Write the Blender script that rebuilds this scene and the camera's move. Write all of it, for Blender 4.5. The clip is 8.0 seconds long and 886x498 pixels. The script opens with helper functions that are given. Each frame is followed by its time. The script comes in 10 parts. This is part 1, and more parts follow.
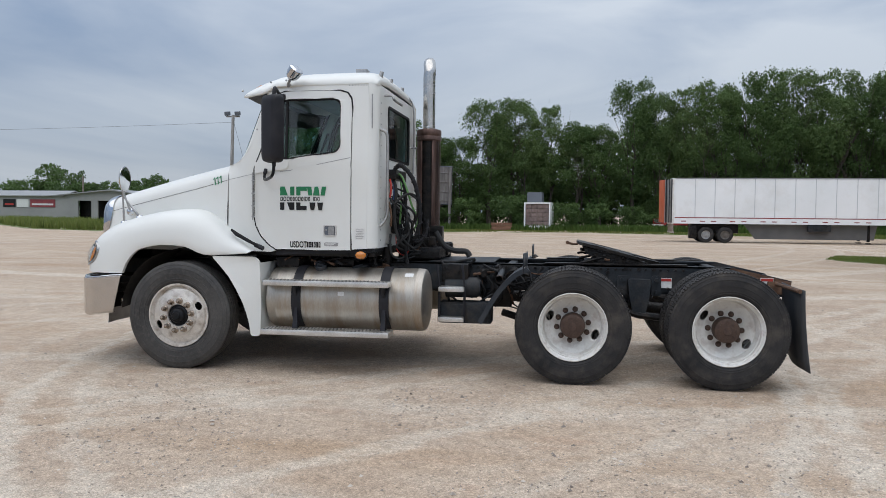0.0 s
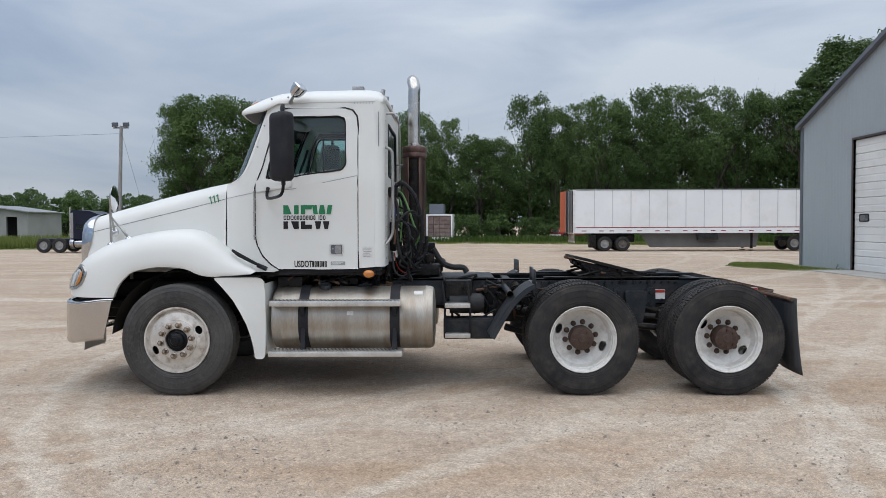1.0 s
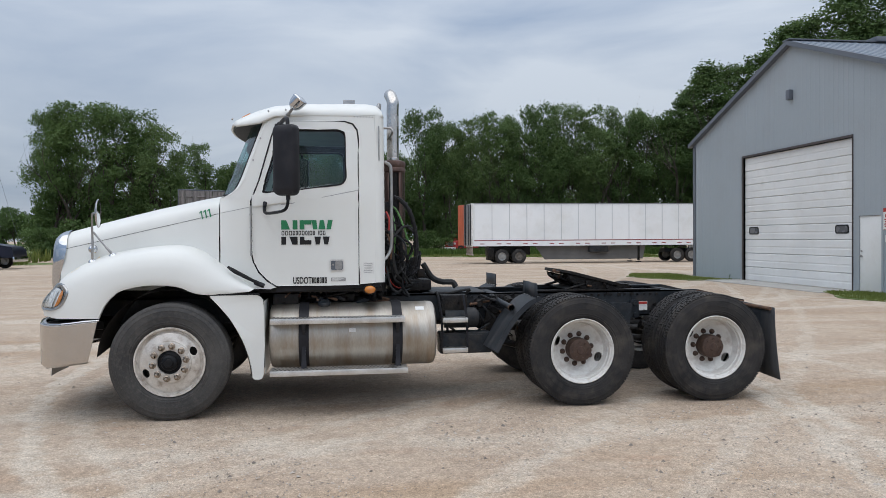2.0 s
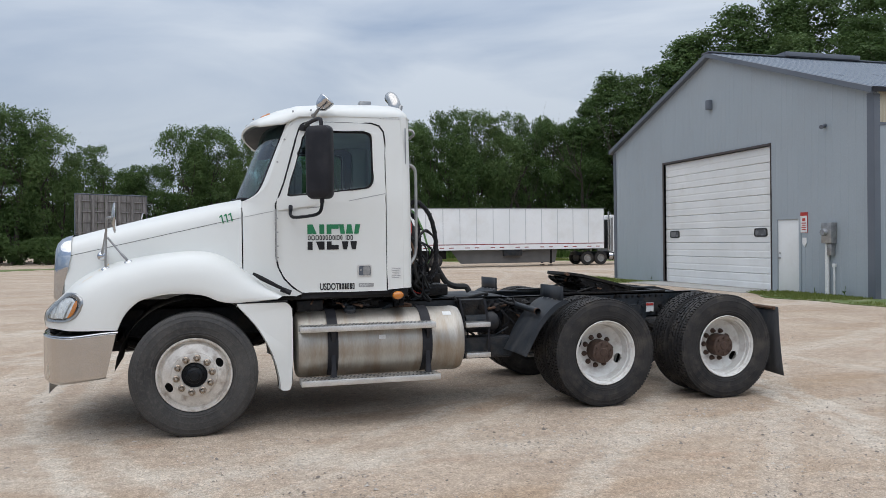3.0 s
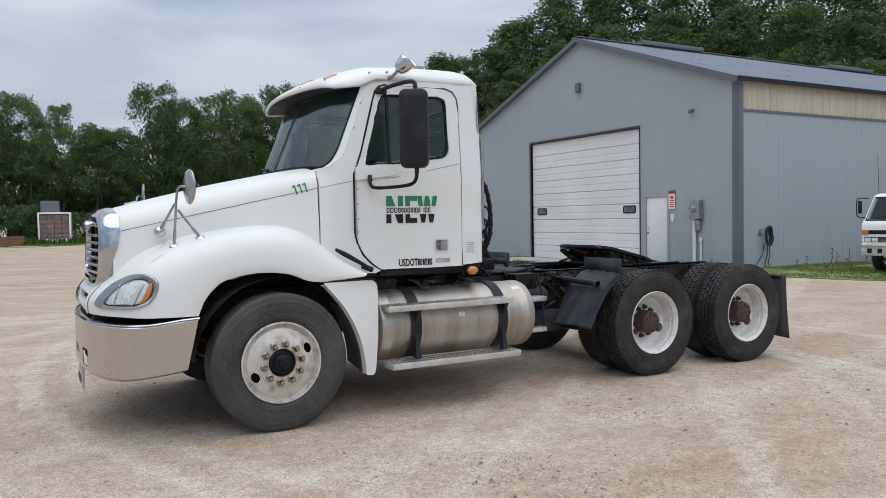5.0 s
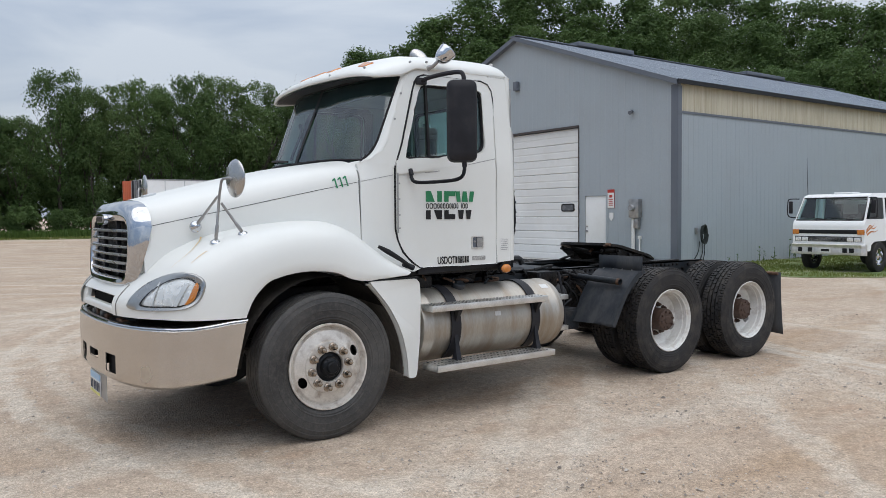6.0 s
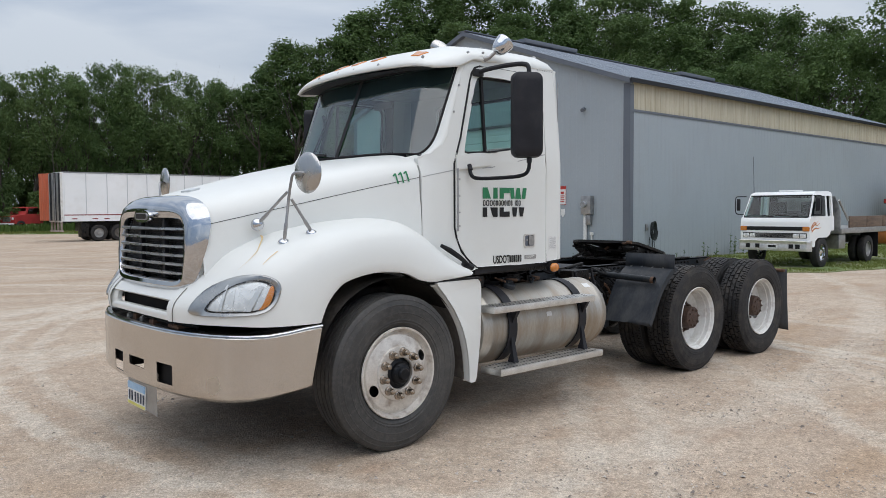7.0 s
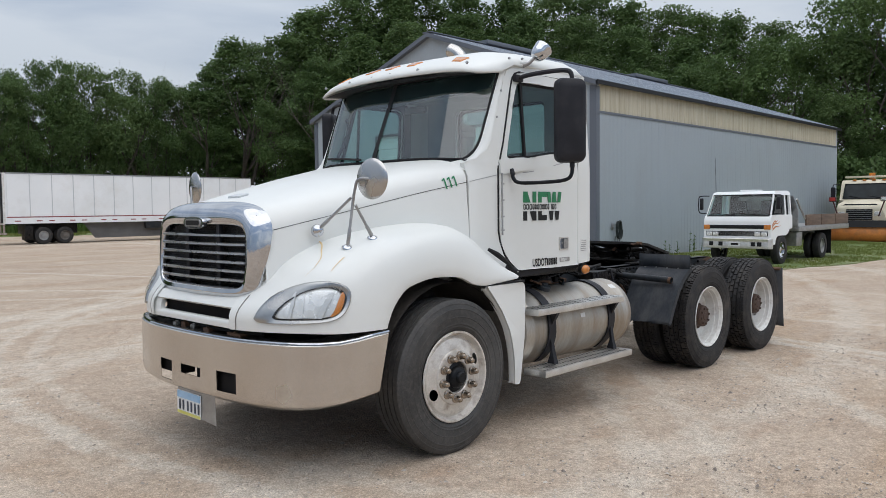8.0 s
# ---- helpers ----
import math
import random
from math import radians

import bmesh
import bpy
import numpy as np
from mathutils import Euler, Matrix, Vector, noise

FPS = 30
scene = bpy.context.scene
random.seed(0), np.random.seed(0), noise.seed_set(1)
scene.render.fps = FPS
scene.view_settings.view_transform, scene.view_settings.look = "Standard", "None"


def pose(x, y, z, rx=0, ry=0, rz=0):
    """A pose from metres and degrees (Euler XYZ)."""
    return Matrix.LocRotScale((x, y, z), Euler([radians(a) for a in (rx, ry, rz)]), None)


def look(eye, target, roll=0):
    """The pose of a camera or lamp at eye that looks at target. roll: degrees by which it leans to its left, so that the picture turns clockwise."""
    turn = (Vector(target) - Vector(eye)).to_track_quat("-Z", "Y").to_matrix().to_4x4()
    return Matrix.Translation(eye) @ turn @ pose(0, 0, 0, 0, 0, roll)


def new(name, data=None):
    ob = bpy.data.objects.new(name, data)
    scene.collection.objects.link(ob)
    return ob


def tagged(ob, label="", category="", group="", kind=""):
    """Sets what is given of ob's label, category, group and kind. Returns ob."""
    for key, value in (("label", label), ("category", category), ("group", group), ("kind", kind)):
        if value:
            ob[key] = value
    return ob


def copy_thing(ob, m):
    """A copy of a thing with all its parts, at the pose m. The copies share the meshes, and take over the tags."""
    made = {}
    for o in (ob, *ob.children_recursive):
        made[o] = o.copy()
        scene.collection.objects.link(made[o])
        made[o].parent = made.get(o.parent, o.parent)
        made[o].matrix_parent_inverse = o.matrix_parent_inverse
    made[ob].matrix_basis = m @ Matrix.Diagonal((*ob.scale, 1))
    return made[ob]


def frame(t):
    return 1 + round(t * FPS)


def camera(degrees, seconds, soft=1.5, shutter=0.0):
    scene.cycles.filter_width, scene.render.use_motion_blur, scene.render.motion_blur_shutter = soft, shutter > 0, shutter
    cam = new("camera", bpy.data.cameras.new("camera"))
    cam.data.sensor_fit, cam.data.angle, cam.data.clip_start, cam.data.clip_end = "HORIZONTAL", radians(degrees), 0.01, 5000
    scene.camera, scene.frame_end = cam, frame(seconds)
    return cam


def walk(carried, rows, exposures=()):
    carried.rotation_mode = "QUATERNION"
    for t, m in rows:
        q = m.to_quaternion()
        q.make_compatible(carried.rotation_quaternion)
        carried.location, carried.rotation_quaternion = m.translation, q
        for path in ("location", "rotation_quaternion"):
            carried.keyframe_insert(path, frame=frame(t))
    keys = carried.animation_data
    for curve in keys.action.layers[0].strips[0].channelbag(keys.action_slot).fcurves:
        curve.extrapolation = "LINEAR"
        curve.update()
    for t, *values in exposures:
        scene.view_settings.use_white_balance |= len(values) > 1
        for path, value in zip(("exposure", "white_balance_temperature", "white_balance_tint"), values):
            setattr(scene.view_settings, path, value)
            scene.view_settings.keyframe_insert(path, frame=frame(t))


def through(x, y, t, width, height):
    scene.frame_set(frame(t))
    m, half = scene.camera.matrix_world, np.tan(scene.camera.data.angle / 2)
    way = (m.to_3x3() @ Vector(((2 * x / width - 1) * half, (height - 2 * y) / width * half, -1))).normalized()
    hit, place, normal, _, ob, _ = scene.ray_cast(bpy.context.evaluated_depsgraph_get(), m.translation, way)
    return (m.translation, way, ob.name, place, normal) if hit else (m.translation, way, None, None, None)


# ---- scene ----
cam = camera(59.6, 8.0, 0.72)
PATH = [
    (0, (3.619, -8.09, 1.51), (3.314, -6.115, 1.418), 0.5),
    (0.5, (3.091, -8.201, 1.533), (2.919, -6.21, 1.454), 0.1),
    (1, (2.536, -8.236, 1.559), (2.51, -6.237, 1.498), -0.2),
    (1.5, (1.994, -8.239, 1.578), (2.121, -6.244, 1.538), -0.3),
    (3, (0.314, -7.875, 1.584), (0.84, -5.945, 1.566), -0.7),
    (3.5, (-0.253, -7.684, 1.585), (0.383, -5.788, 1.552), -0.9),
    (4, (-0.736, -7.402, 1.554), (0.011, -5.548, 1.501), -1.1),
    (4.5, (-1.235, -7.082, 1.556), (-0.375, -5.278, 1.487), -1.1),
    (6, (-2.479, -6.01, 1.567), (-1.311, -4.389, 1.478), -0.5),
    (6.5, (-2.794, -5.564, 1.565), (-1.54, -4.009, 1.469), -0.3),
    (7, (-3.139, -5.157, 1.588), (-1.809, -3.667, 1.486), -0.3),
    (7.5, (-3.413, -4.863, 1.612), (-2.022, -3.431, 1.508), -0.5),
    (8, (-3.696, -4.687, 1.631), (-2.264, -3.295, 1.526), -0.6),
]
walk(cam, [(t, look(eye, target, roll)) for t, eye, target, roll in PATH], [(0, 0.0, 6500, 10), (3, 0.02, 6500, 10), (6, 0.04, 6550, 10), (8, 0.0, 6600, 10)])

# ---- sky and sun: overcast, bright ----
world = bpy.data.worlds.new("sky")
scene.world = world
world.use_nodes = True
wn, wl = world.node_tree.nodes, world.node_tree.links
wn.clear()
w_out = wn.new("ShaderNodeOutputWorld")
w_bg = wn.new("ShaderNodeBackground")
w_bg.inputs["Strength"].default_value = 0.113
w_sky = wn.new("ShaderNodeTexSky")
w_sky.sky_type = "NISHITA"
w_sky.sun_disc = False
w_sky.sun_elevation = radians(58)
w_sky.sun_rotation = radians(200)
w_sky.air_density, w_sky.dust_density = 1.0, 1.5
w_co = wn.new("ShaderNodeTexCoord")
w_map = wn.new("ShaderNodeMapping")
w_map.inputs["Scale"].default_value = (1.0, 1.0, 4.2)
w_map.inputs["Rotation"].default_value = (0.05, 0.0, 0.5)
w_n1 = wn.new("ShaderNodeTexNoise")
w_n1.inputs["Scale"].default_value = 1.7
w_n1.inputs["Detail"].default_value = 7
w_n1.inputs["Roughness"].default_value = 0.5
w_n1.inputs["Distortion"].default_value = 0.6
w_ramp = wn.new("ShaderNodeValToRGB")
w_ramp.color_ramp.elements[0].position = 0.33
w_ramp.color_ramp.elements[0].color = (2.5, 3.4, 4.95, 1)
w_ramp.color_ramp.elements[1].position = 0.68
w_ramp.color_ramp.elements[1].color = (6.3, 6.9, 7.7, 1)
w_mix = wn.new("ShaderNodeMix")
w_mix.data_type = "RGBA"
w_mix.inputs[0].default_value = 0.86
wl.new(w_co.outputs["Generated"], w_map.inputs["Vector"])
wl.new(w_map.outputs[0], w_n1.inputs["Vector"])
w_dot = wn.new("ShaderNodeVectorMath")
w_dot.operation = "DOT_PRODUCT"
w_dot.inputs[1].default_value = (0.11, 0.05, 0.04)
w_sum = wn.new("ShaderNodeMath")
wl.new(w_co.outputs["Generated"], w_dot.inputs[0])
wl.new(w_n1.outputs[0], w_sum.inputs[0])
wl.new(w_dot.outputs["Value"], w_sum.inputs[1])
wl.new(w_sum.outputs[0], w_ramp.inputs[0])
wl.new(w_sky.outputs[0], w_mix.inputs[6])
wl.new(w_ramp.outputs[0], w_mix.inputs[7])
# an overcast sky is brightest overhead
w_sep, w_el, w_br = wn.new("ShaderNodeSeparateXYZ"), wn.new("ShaderNodeMapRange"), wn.new("ShaderNodeVectorMath")
w_el.inputs["From Min"].default_value, w_el.inputs["From Max"].default_value = 0.05, 0.75
w_el.inputs["To Min"].default_value, w_el.inputs["To Max"].default_value = 0.76, 1.42
w_br.operation = "SCALE"
wl.new(w_co.outputs["Generated"], w_sep.inputs[0])
wl.new(w_sep.outputs[2], w_el.inputs["Value"])
wl.new(w_mix.outputs[2], w_br.inputs[0])
wl.new(w_el.outputs[0], w_br.inputs["Scale"])
# and brighter towards the veiled sun, over the road side of the yard
w_sd, w_b2 = wn.new("ShaderNodeMapRange"), wn.new("ShaderNodeVectorMath")
w_sd.inputs["From Min"].default_value, w_sd.inputs["From Max"].default_value = 0.1, -0.9
w_sd.inputs["To Min"].default_value, w_sd.inputs["To Max"].default_value = 1.0, 1.24
w_b2.operation = "SCALE"
wl.new(w_sep.outputs[1], w_sd.inputs["Value"])
wl.new(w_br.outputs[0], w_b2.inputs[0])
wl.new(w_sd.outputs[0], w_b2.inputs["Scale"])
wl.new(w_b2.outputs[0], w_bg.inputs["Color"])
wl.new(w_bg.outputs[0], w_out.inputs["Surface"])

sun_data = bpy.data.lights.new("sun", "SUN")
sun_data.energy, sun_data.angle, sun_data.color = 1.85, radians(95), (1.0, 0.955, 0.9)
sun = new("sun", sun_data)
sun.matrix_basis = look((0, 0, 30), (4, 7, 0))

# ---- building helpers ----
from mathutils.geometry import tessellate_polygon
from mathutils.bvhtree import BVHTree


def part(name, bm, material, parent=None, label="", smooth=True, m=None):
    """One mesh object under a thing or a part."""
    bmesh.ops.recalc_face_normals(bm, faces=bm.faces)
    me = bpy.data.meshes.new(name)
    bm.to_mesh(me)
    bm.free()
    me.materials.append(material)
    if smooth:
        me.shade_smooth()
        me.set_sharp_from_angle(angle=radians(38))
    ob = new(name, me)
    ob.parent = parent
    if m is not None:
        ob.matrix_basis = m
    if label:
        tagged(ob, label)
    return ob


def again(ob, parent, m):
    """The same mesh once more, under a parent."""
    o = new(ob.name.split(".")[0], ob.data)
    o.parent = parent
    o.matrix_basis = m
    return o


def thing(name, label, category, group="", kind="", m=None):
    ob = new(name)
    if m is not None:
        ob.matrix_basis = m
    return tagged(ob, label, category, group, kind)


def box(bm, x0, x1, y0, y1, z0, z1, bevel=0.0, m=None):
    vs = [bm.verts.new(p) for p in ((x0, y0, z0), (x1, y0, z0), (x1, y1, z0), (x0, y1, z0), (x0, y0, z1), (x1, y0, z1), (x1, y1, z1), (x0, y1, z1))]
    fs = [bm.faces.new([vs[i] for i in f]) for f in ((3, 2, 1, 0), (4, 5, 6, 7), (0, 1, 5, 4), (1, 2, 6, 5), (2, 3, 7, 6), (3, 0, 4, 7))]
    if m is not None:
        bmesh.ops.transform(bm, matrix=m, verts=vs)
    if bevel > 0:
        es = list({e for f in fs for e in f.edges})
        bmesh.ops.bevel(bm, geom=es, offset=bevel, segments=2, affect="EDGES", profile=0.6)
    return bm


def frame_of(d):
    d = Vector(d).normalized()
    a = d.cross(Vector((0, 0, 1))) if abs(d.z) < 0.95 else d.cross(Vector((1, 0, 0)))
    a.normalize()
    return a, d.cross(a)


def loft(bm, rings, closed=True, caps=False):
    """Skins rows of points of one length."""
    rows = [[bm.verts.new(p) for p in r] for r in rings]
    n = len(rows[0])
    for a, b in zip(rows, rows[1:]):
        for i in range(n if closed else n - 1):
            j = (i + 1) % n
            try:
                bm.faces.new((a[i], a[j], b[j], b[i]))
            except ValueError:
                pass
    if caps:
        bm.faces.new(rows[0])
        bm.faces.new(rows[-1][::-1])
    return rows


def tube(bm, pts, r, seg=8, caps=True):
    """A round bar along a row of points; r may be one radius or one a point."""
    pts = [Vector(p) for p in pts]
    rings = []
    a = None
    for i, p in enumerate(pts):
        d = (pts[min(i + 1, len(pts) - 1)] - pts[max(i - 1, 0)]).normalized()
        if a is None:
            a, b = frame_of(d)
        else:
            a = (a - d * a.dot(d)).normalized()
            b = d.cross(a)
        rr = r[i] if isinstance(r, (list, tuple)) else r
        rings.append([p + rr * (math.cos(t) * a + math.sin(t) * b) for t in (2 * math.pi * k / seg for k in range(seg))])
    loft(bm, rings, True, caps)
    return bm


def curve_pts(pts, n=6):
    """A smooth row of points through a few."""
    P = [Vector(p) for p in pts]
    out = []
    for i in range(len(P) - 1):
        p0, p1, p2, p3 = P[max(i - 1, 0)], P[i], P[i + 1], P[min(i + 2, len(P) - 1)]
        for k in range(n):
            t = k / n
            out.append(0.5 * ((2 * p1) + (p2 - p0) * t + (2 * p0 - 5 * p1 + 4 * p2 - p3) * t * t + (3 * p1 - p0 - 3 * p2 + p3) * t ** 3))
    out.append(P[-1])
    return out


def lathe(bm, prof, seg=48, axis="y", hole=None):
    """Turns (radius, along) points round an axis. hole(r, angle): leave this face out."""
    rows = []
    for k in range(seg):
        t = 2 * math.pi * k / seg
        c, s = math.cos(t), math.sin(t)
        row = []
        for r, a in prof:
            row.append(bm.verts.new((r * c, a, r * s) if axis == "y" else (r * c, r * s, a) if axis == "z" else (a, r * c, r * s)))
        rows.append(row)
    for k in range(seg):
        a, b = rows[k], rows[(k + 1) % seg]
        for i in range(len(prof) - 1):
            if hole and hole((prof[i][0] + prof[i + 1][0]) / 2, 2 * math.pi * (k + 0.5) / seg):
                continue
            bm.faces.new((a[i], a[i + 1], b[i + 1], b[i]))
    bmesh.ops.remove_doubles(bm, verts=bm.verts, dist=1e-5)
    return bm


def slab(bm, outer, holes, put, depth, bevel=0.0):
    """A flat panel with openings: outlines in 2D, put(u, v, d) places a point d deep."""
    loops = [outer] + list(holes)
    tris = tessellate_polygon([[Vector((u, v, 0)) for u, v in lp] for lp in loops])
    flat = [p for lp in loops for p in lp]
    front = [bm.verts.new(put(u, v, 0.0)) for u, v in flat]
    back = [bm.verts.new(put(u, v, depth)) for u, v in flat]
    for a, b, c in tris:
        bm.faces.new((front[a], front[b], front[c]))
        bm.faces.new((back[c], back[b], back[a]))
    o = 0
    for lp in loops:
        n = len(lp)
        for i in range(n):
            j = (i + 1) % n
            bm.faces.new((front[o + i], front[o + j], back[o + j], back[o + i]))
        o += n
    return bm


def rounded(x0, x1, z0, z1, r, n=5):
    """A rectangle with round corners, as an outline."""
    out = []
    for cx, cz, a0 in ((x1 - r, z1 - r, 0), (x0 + r, z1 - r, 90), (x0 + r, z0 + r, 180), (x1 - r, z0 + r, 270)):
        for k in range(n + 1):
            a = radians(a0 + 90 * k / n)
            out.append((cx + r * math.cos(a), cz + r * math.sin(a)))
    return out


def soften(pts, r=0.03, n=3):
    """An outline with its corners cut round."""
    out = []
    L = len(pts)
    for i in range(L):
        p, q, s = (Vector(pts[(i + k) % L]) for k in (-1, 0, 1))
        a, b = p - q, s - q
        ra, rb = min(r, a.length * 0.45), min(r, b.length * 0.45)
        A, B = q + a.normalized() * ra, q + b.normalized() * rb
        for k in range(n + 1):
            t = k / n
            v = A * (1 - t) ** 2 + q * 2 * t * (1 - t) + B * t * t
            out.append((v.x, v.y))
    return out


def lettering(text, size, material, parent, m, name="lettering", label="", squeeze=1.0, bold=0.0):
    cu = bpy.data.curves.new(name, "FONT")
    cu.body, cu.size, cu.extrude, cu.offset = text, size, 0.0008, bold
    ob = bpy.data.objects.new(name, cu)
    scene.collection.objects.link(ob)
    bpy.context.view_layer.update()
    me = bpy.data.meshes.new_from_object(ob.evaluated_get(bpy.context.evaluated_depsgraph_get()))
    bpy.data.objects.remove(ob)
    me.transform(Matrix.Diagonal((squeeze, 1, 1, 1)))
    me.materials.clear()
    me.materials.append(material)
    o = new(name, me)
    o.parent = parent
    o.matrix_basis = m
    if label:
        tagged(o, label)
    return o


def lerp(a, b, t):
    return a + (b - a) * t


def table(keys, x):
    """Reads a row of (x, values...) with straight lines between."""
    if x <= keys[0][0]:
        return keys[0][1:]
    for a, b in zip(keys, keys[1:]):
        if x <= b[0]:
            t = (x - a[0]) / (b[0] - a[0])
            return tuple(lerp(p, q, t) for p, q in zip(a[1:], b[1:]))
    return keys[-1][1:]


def step_up(a, b, x):
    t = min(1.0, max(0.0, (x - a) / (b - a)))
    return t * t * (3 - 2 * t)


def curved_slab(bm, outer, holes, side_y, s, off, depth, us, vs):
    """A body panel cut finely enough to follow side_y(v, u)."""
    slab(bm, outer, holes, lambda u, v, d: (u, d, v), depth)
    for n, cuts in (((1, 0, 0), us), ((0, 0, 1), vs)):
        for c in cuts:
            bmesh.ops.bisect_plane(bm, geom=list(bm.verts) + list(bm.edges) + list(bm.faces), dist=1e-5, plane_co=(c * n[0], 0, c * n[2]), plane_no=n)
    for v in bm.verts:
        v.co.y = s * (side_y(v.co.z, v.co.x) + off - v.co.y)
    return bm

# ---- materials ----
def surface(name, c1, c2, scale=3.0, rough=0.5, metal=0.0, bump=0.1, fine=60.0, grain=0.12, rough_var=0.12, coat=0.0, stretch=(1, 1, 1), dirt=None, dirt_amount=0.5, dirt_scale=1.4, island=0.0, bump_dist=0.004):
    """A procedural surface: two colours in large patches, a fine grain, wear in the gloss, a fine relief and stains."""
    mt = bpy.data.materials.new(name)
    mt.use_nodes = True
    n, l = mt.node_tree.nodes, mt.node_tree.links
    bsdf = n["Principled BSDF"]
    co = n.new("ShaderNodeTexCoord")
    mp = n.new("ShaderNodeMapping")
    mp.inputs["Scale"].default_value = stretch
    l.new(co.outputs["Object"], mp.inputs["Vector"])
    big, small = n.new("ShaderNodeTexNoise"), n.new("ShaderNodeTexNoise")
    big.inputs["Scale"].default_value, big.inputs["Detail"].default_value = scale, 6
    small.inputs["Scale"].default_value, small.inputs["Detail"].default_value = fine, 4
    for t in (big, small):
        l.new(mp.outputs[0], t.inputs["Vector"])
    ramp = n.new("ShaderNodeValToRGB")
    ramp.color_ramp.elements[0].position, ramp.color_ramp.elements[1].position = 0.35, 0.65
    ramp.color_ramp.elements[0].color, ramp.color_ramp.elements[1].color = (*c1, 1), (*c2, 1)
    l.new(big.outputs[0], ramp.inputs[0])
    g = n.new("ShaderNodeMapRange")
    g.inputs["From Min"].default_value, g.inputs["From Max"].default_value = 0.3, 0.7
    g.inputs["To Min"].default_value, g.inputs["To Max"].default_value = 1 - grain, 1 + grain
    l.new(small.outputs[0], g.inputs["Value"])
    mul = n.new("ShaderNodeVectorMath")
    mul.operation = "SCALE"
    l.new(ramp.outputs[0], mul.inputs[0])
    l.new(g.outputs[0], mul.inputs["Scale"])
    col = mul.outputs[0]
    if island > 0:
        rnd = n.new("ShaderNodeObjectInfo")
        rr = n.new("ShaderNodeMapRange")
        rr.inputs["To Min"].default_value, rr.inputs["To Max"].default_value = 1 - island, 1 + island
        l.new(rnd.outputs["Random"], rr.inputs["Value"])
        m2 = n.new("ShaderNodeVectorMath")
        m2.operation = "SCALE"
        l.new(col, m2.inputs[0])
        l.new(rr.outputs[0], m2.inputs["Scale"])
        col = m2.outputs[0]
    if dirt:
        dn = n.new("ShaderNodeTexNoise")
        dn.inputs["Scale"].default_value, dn.inputs["Detail"].default_value, dn.inputs["Roughness"].default_value = dirt_scale, 9, 0.65
        l.new(mp.outputs[0], dn.inputs["Vector"])
        dr = n.new("ShaderNodeMapRange")
        dr.inputs["From Min"].default_value, dr.inputs["From Max"].default_value = 0.48, 0.72
        dr.inputs["To Max"].default_value = dirt_amount
        l.new(dn.outputs[0], dr.inputs["Value"])
        mx = n.new("ShaderNodeMix")
        mx.data_type = "RGBA"
        l.new(dr.outputs[0], mx.inputs[0])
        l.new(col, mx.inputs[6])
        mx.inputs[7].default_value = (*dirt, 1)
        col = mx.outputs[2]
    l.new(col, bsdf.inputs["Base Color"])
    rg = n.new("ShaderNodeMapRange")
    rg.inputs["From Min"].default_value, rg.inputs["From Max"].default_value = 0.3, 0.7
    rg.inputs["To Min"].default_value, rg.inputs["To Max"].default_value = max(0.02, rough - rough_var), min(1, rough + rough_var)
    l.new(big.outputs[0], rg.inputs["Value"])
    l.new(rg.outputs[0], bsdf.inputs["Roughness"])
    bsdf.inputs["Metallic"].default_value = metal
    if max(c2) < 0.06:
        bsdf.inputs["Specular IOR Level"].default_value = 0.22
    bsdf.inputs["Coat Weight"].default_value = coat
    bsdf.inputs["Coat Roughness"].default_value = 0.12
    if bump > 0:
        bp = n.new("ShaderNodeBump")
        bp.inputs["Strength"].default_value, bp.inputs["Distance"].default_value = bump, bump_dist
        l.new(small.outputs[0], bp.inputs["Height"])
        l.new(bp.outputs[0], bsdf.inputs["Normal"])
    return mt


def pane(name, tint, gloss=1.0, rough=0.02):
    """Thin glass: clear with a tint, and a mirror film that grows at a slant."""
    mt = bpy.data.materials.new(name)
    mt.use_nodes = True
    n, l = mt.node_tree.nodes, mt.node_tree.links
    n.remove(n["Principled BSDF"])
    tr, gl, mix, lw = n.new("ShaderNodeBsdfTransparent"), n.new("ShaderNodeBsdfGlossy"), n.new("ShaderNodeMixShader"), n.new("ShaderNodeLayerWeight")
    tr.inputs["Color"].default_value = (*tint, 1)
    gl.inputs["Roughness"].default_value = rough
    lw.inputs["Blend"].default_value = 0.5
    pw, mu = n.new("ShaderNodeMath"), n.new("ShaderNodeMath")
    pw.operation, mu.operation = "POWER", "MULTIPLY_ADD"
    pw.inputs[1].default_value = 4.5
    mu.use_clamp = True
    mu.inputs[1].default_value, mu.inputs[2].default_value = 0.5, 0.045 * gloss
    l.new(lw.outputs["Facing"], pw.inputs[0])
    l.new(pw.outputs[0], mu.inputs[0])
    l.new(mu.outputs[0], mix.inputs[0])
    l.new(tr.outputs[0], mix.inputs[1])
    l.new(gl.outputs[0], mix.inputs[2])
    l.new(mix.outputs[0], n["Material Output"].inputs["Surface"])
    return mt


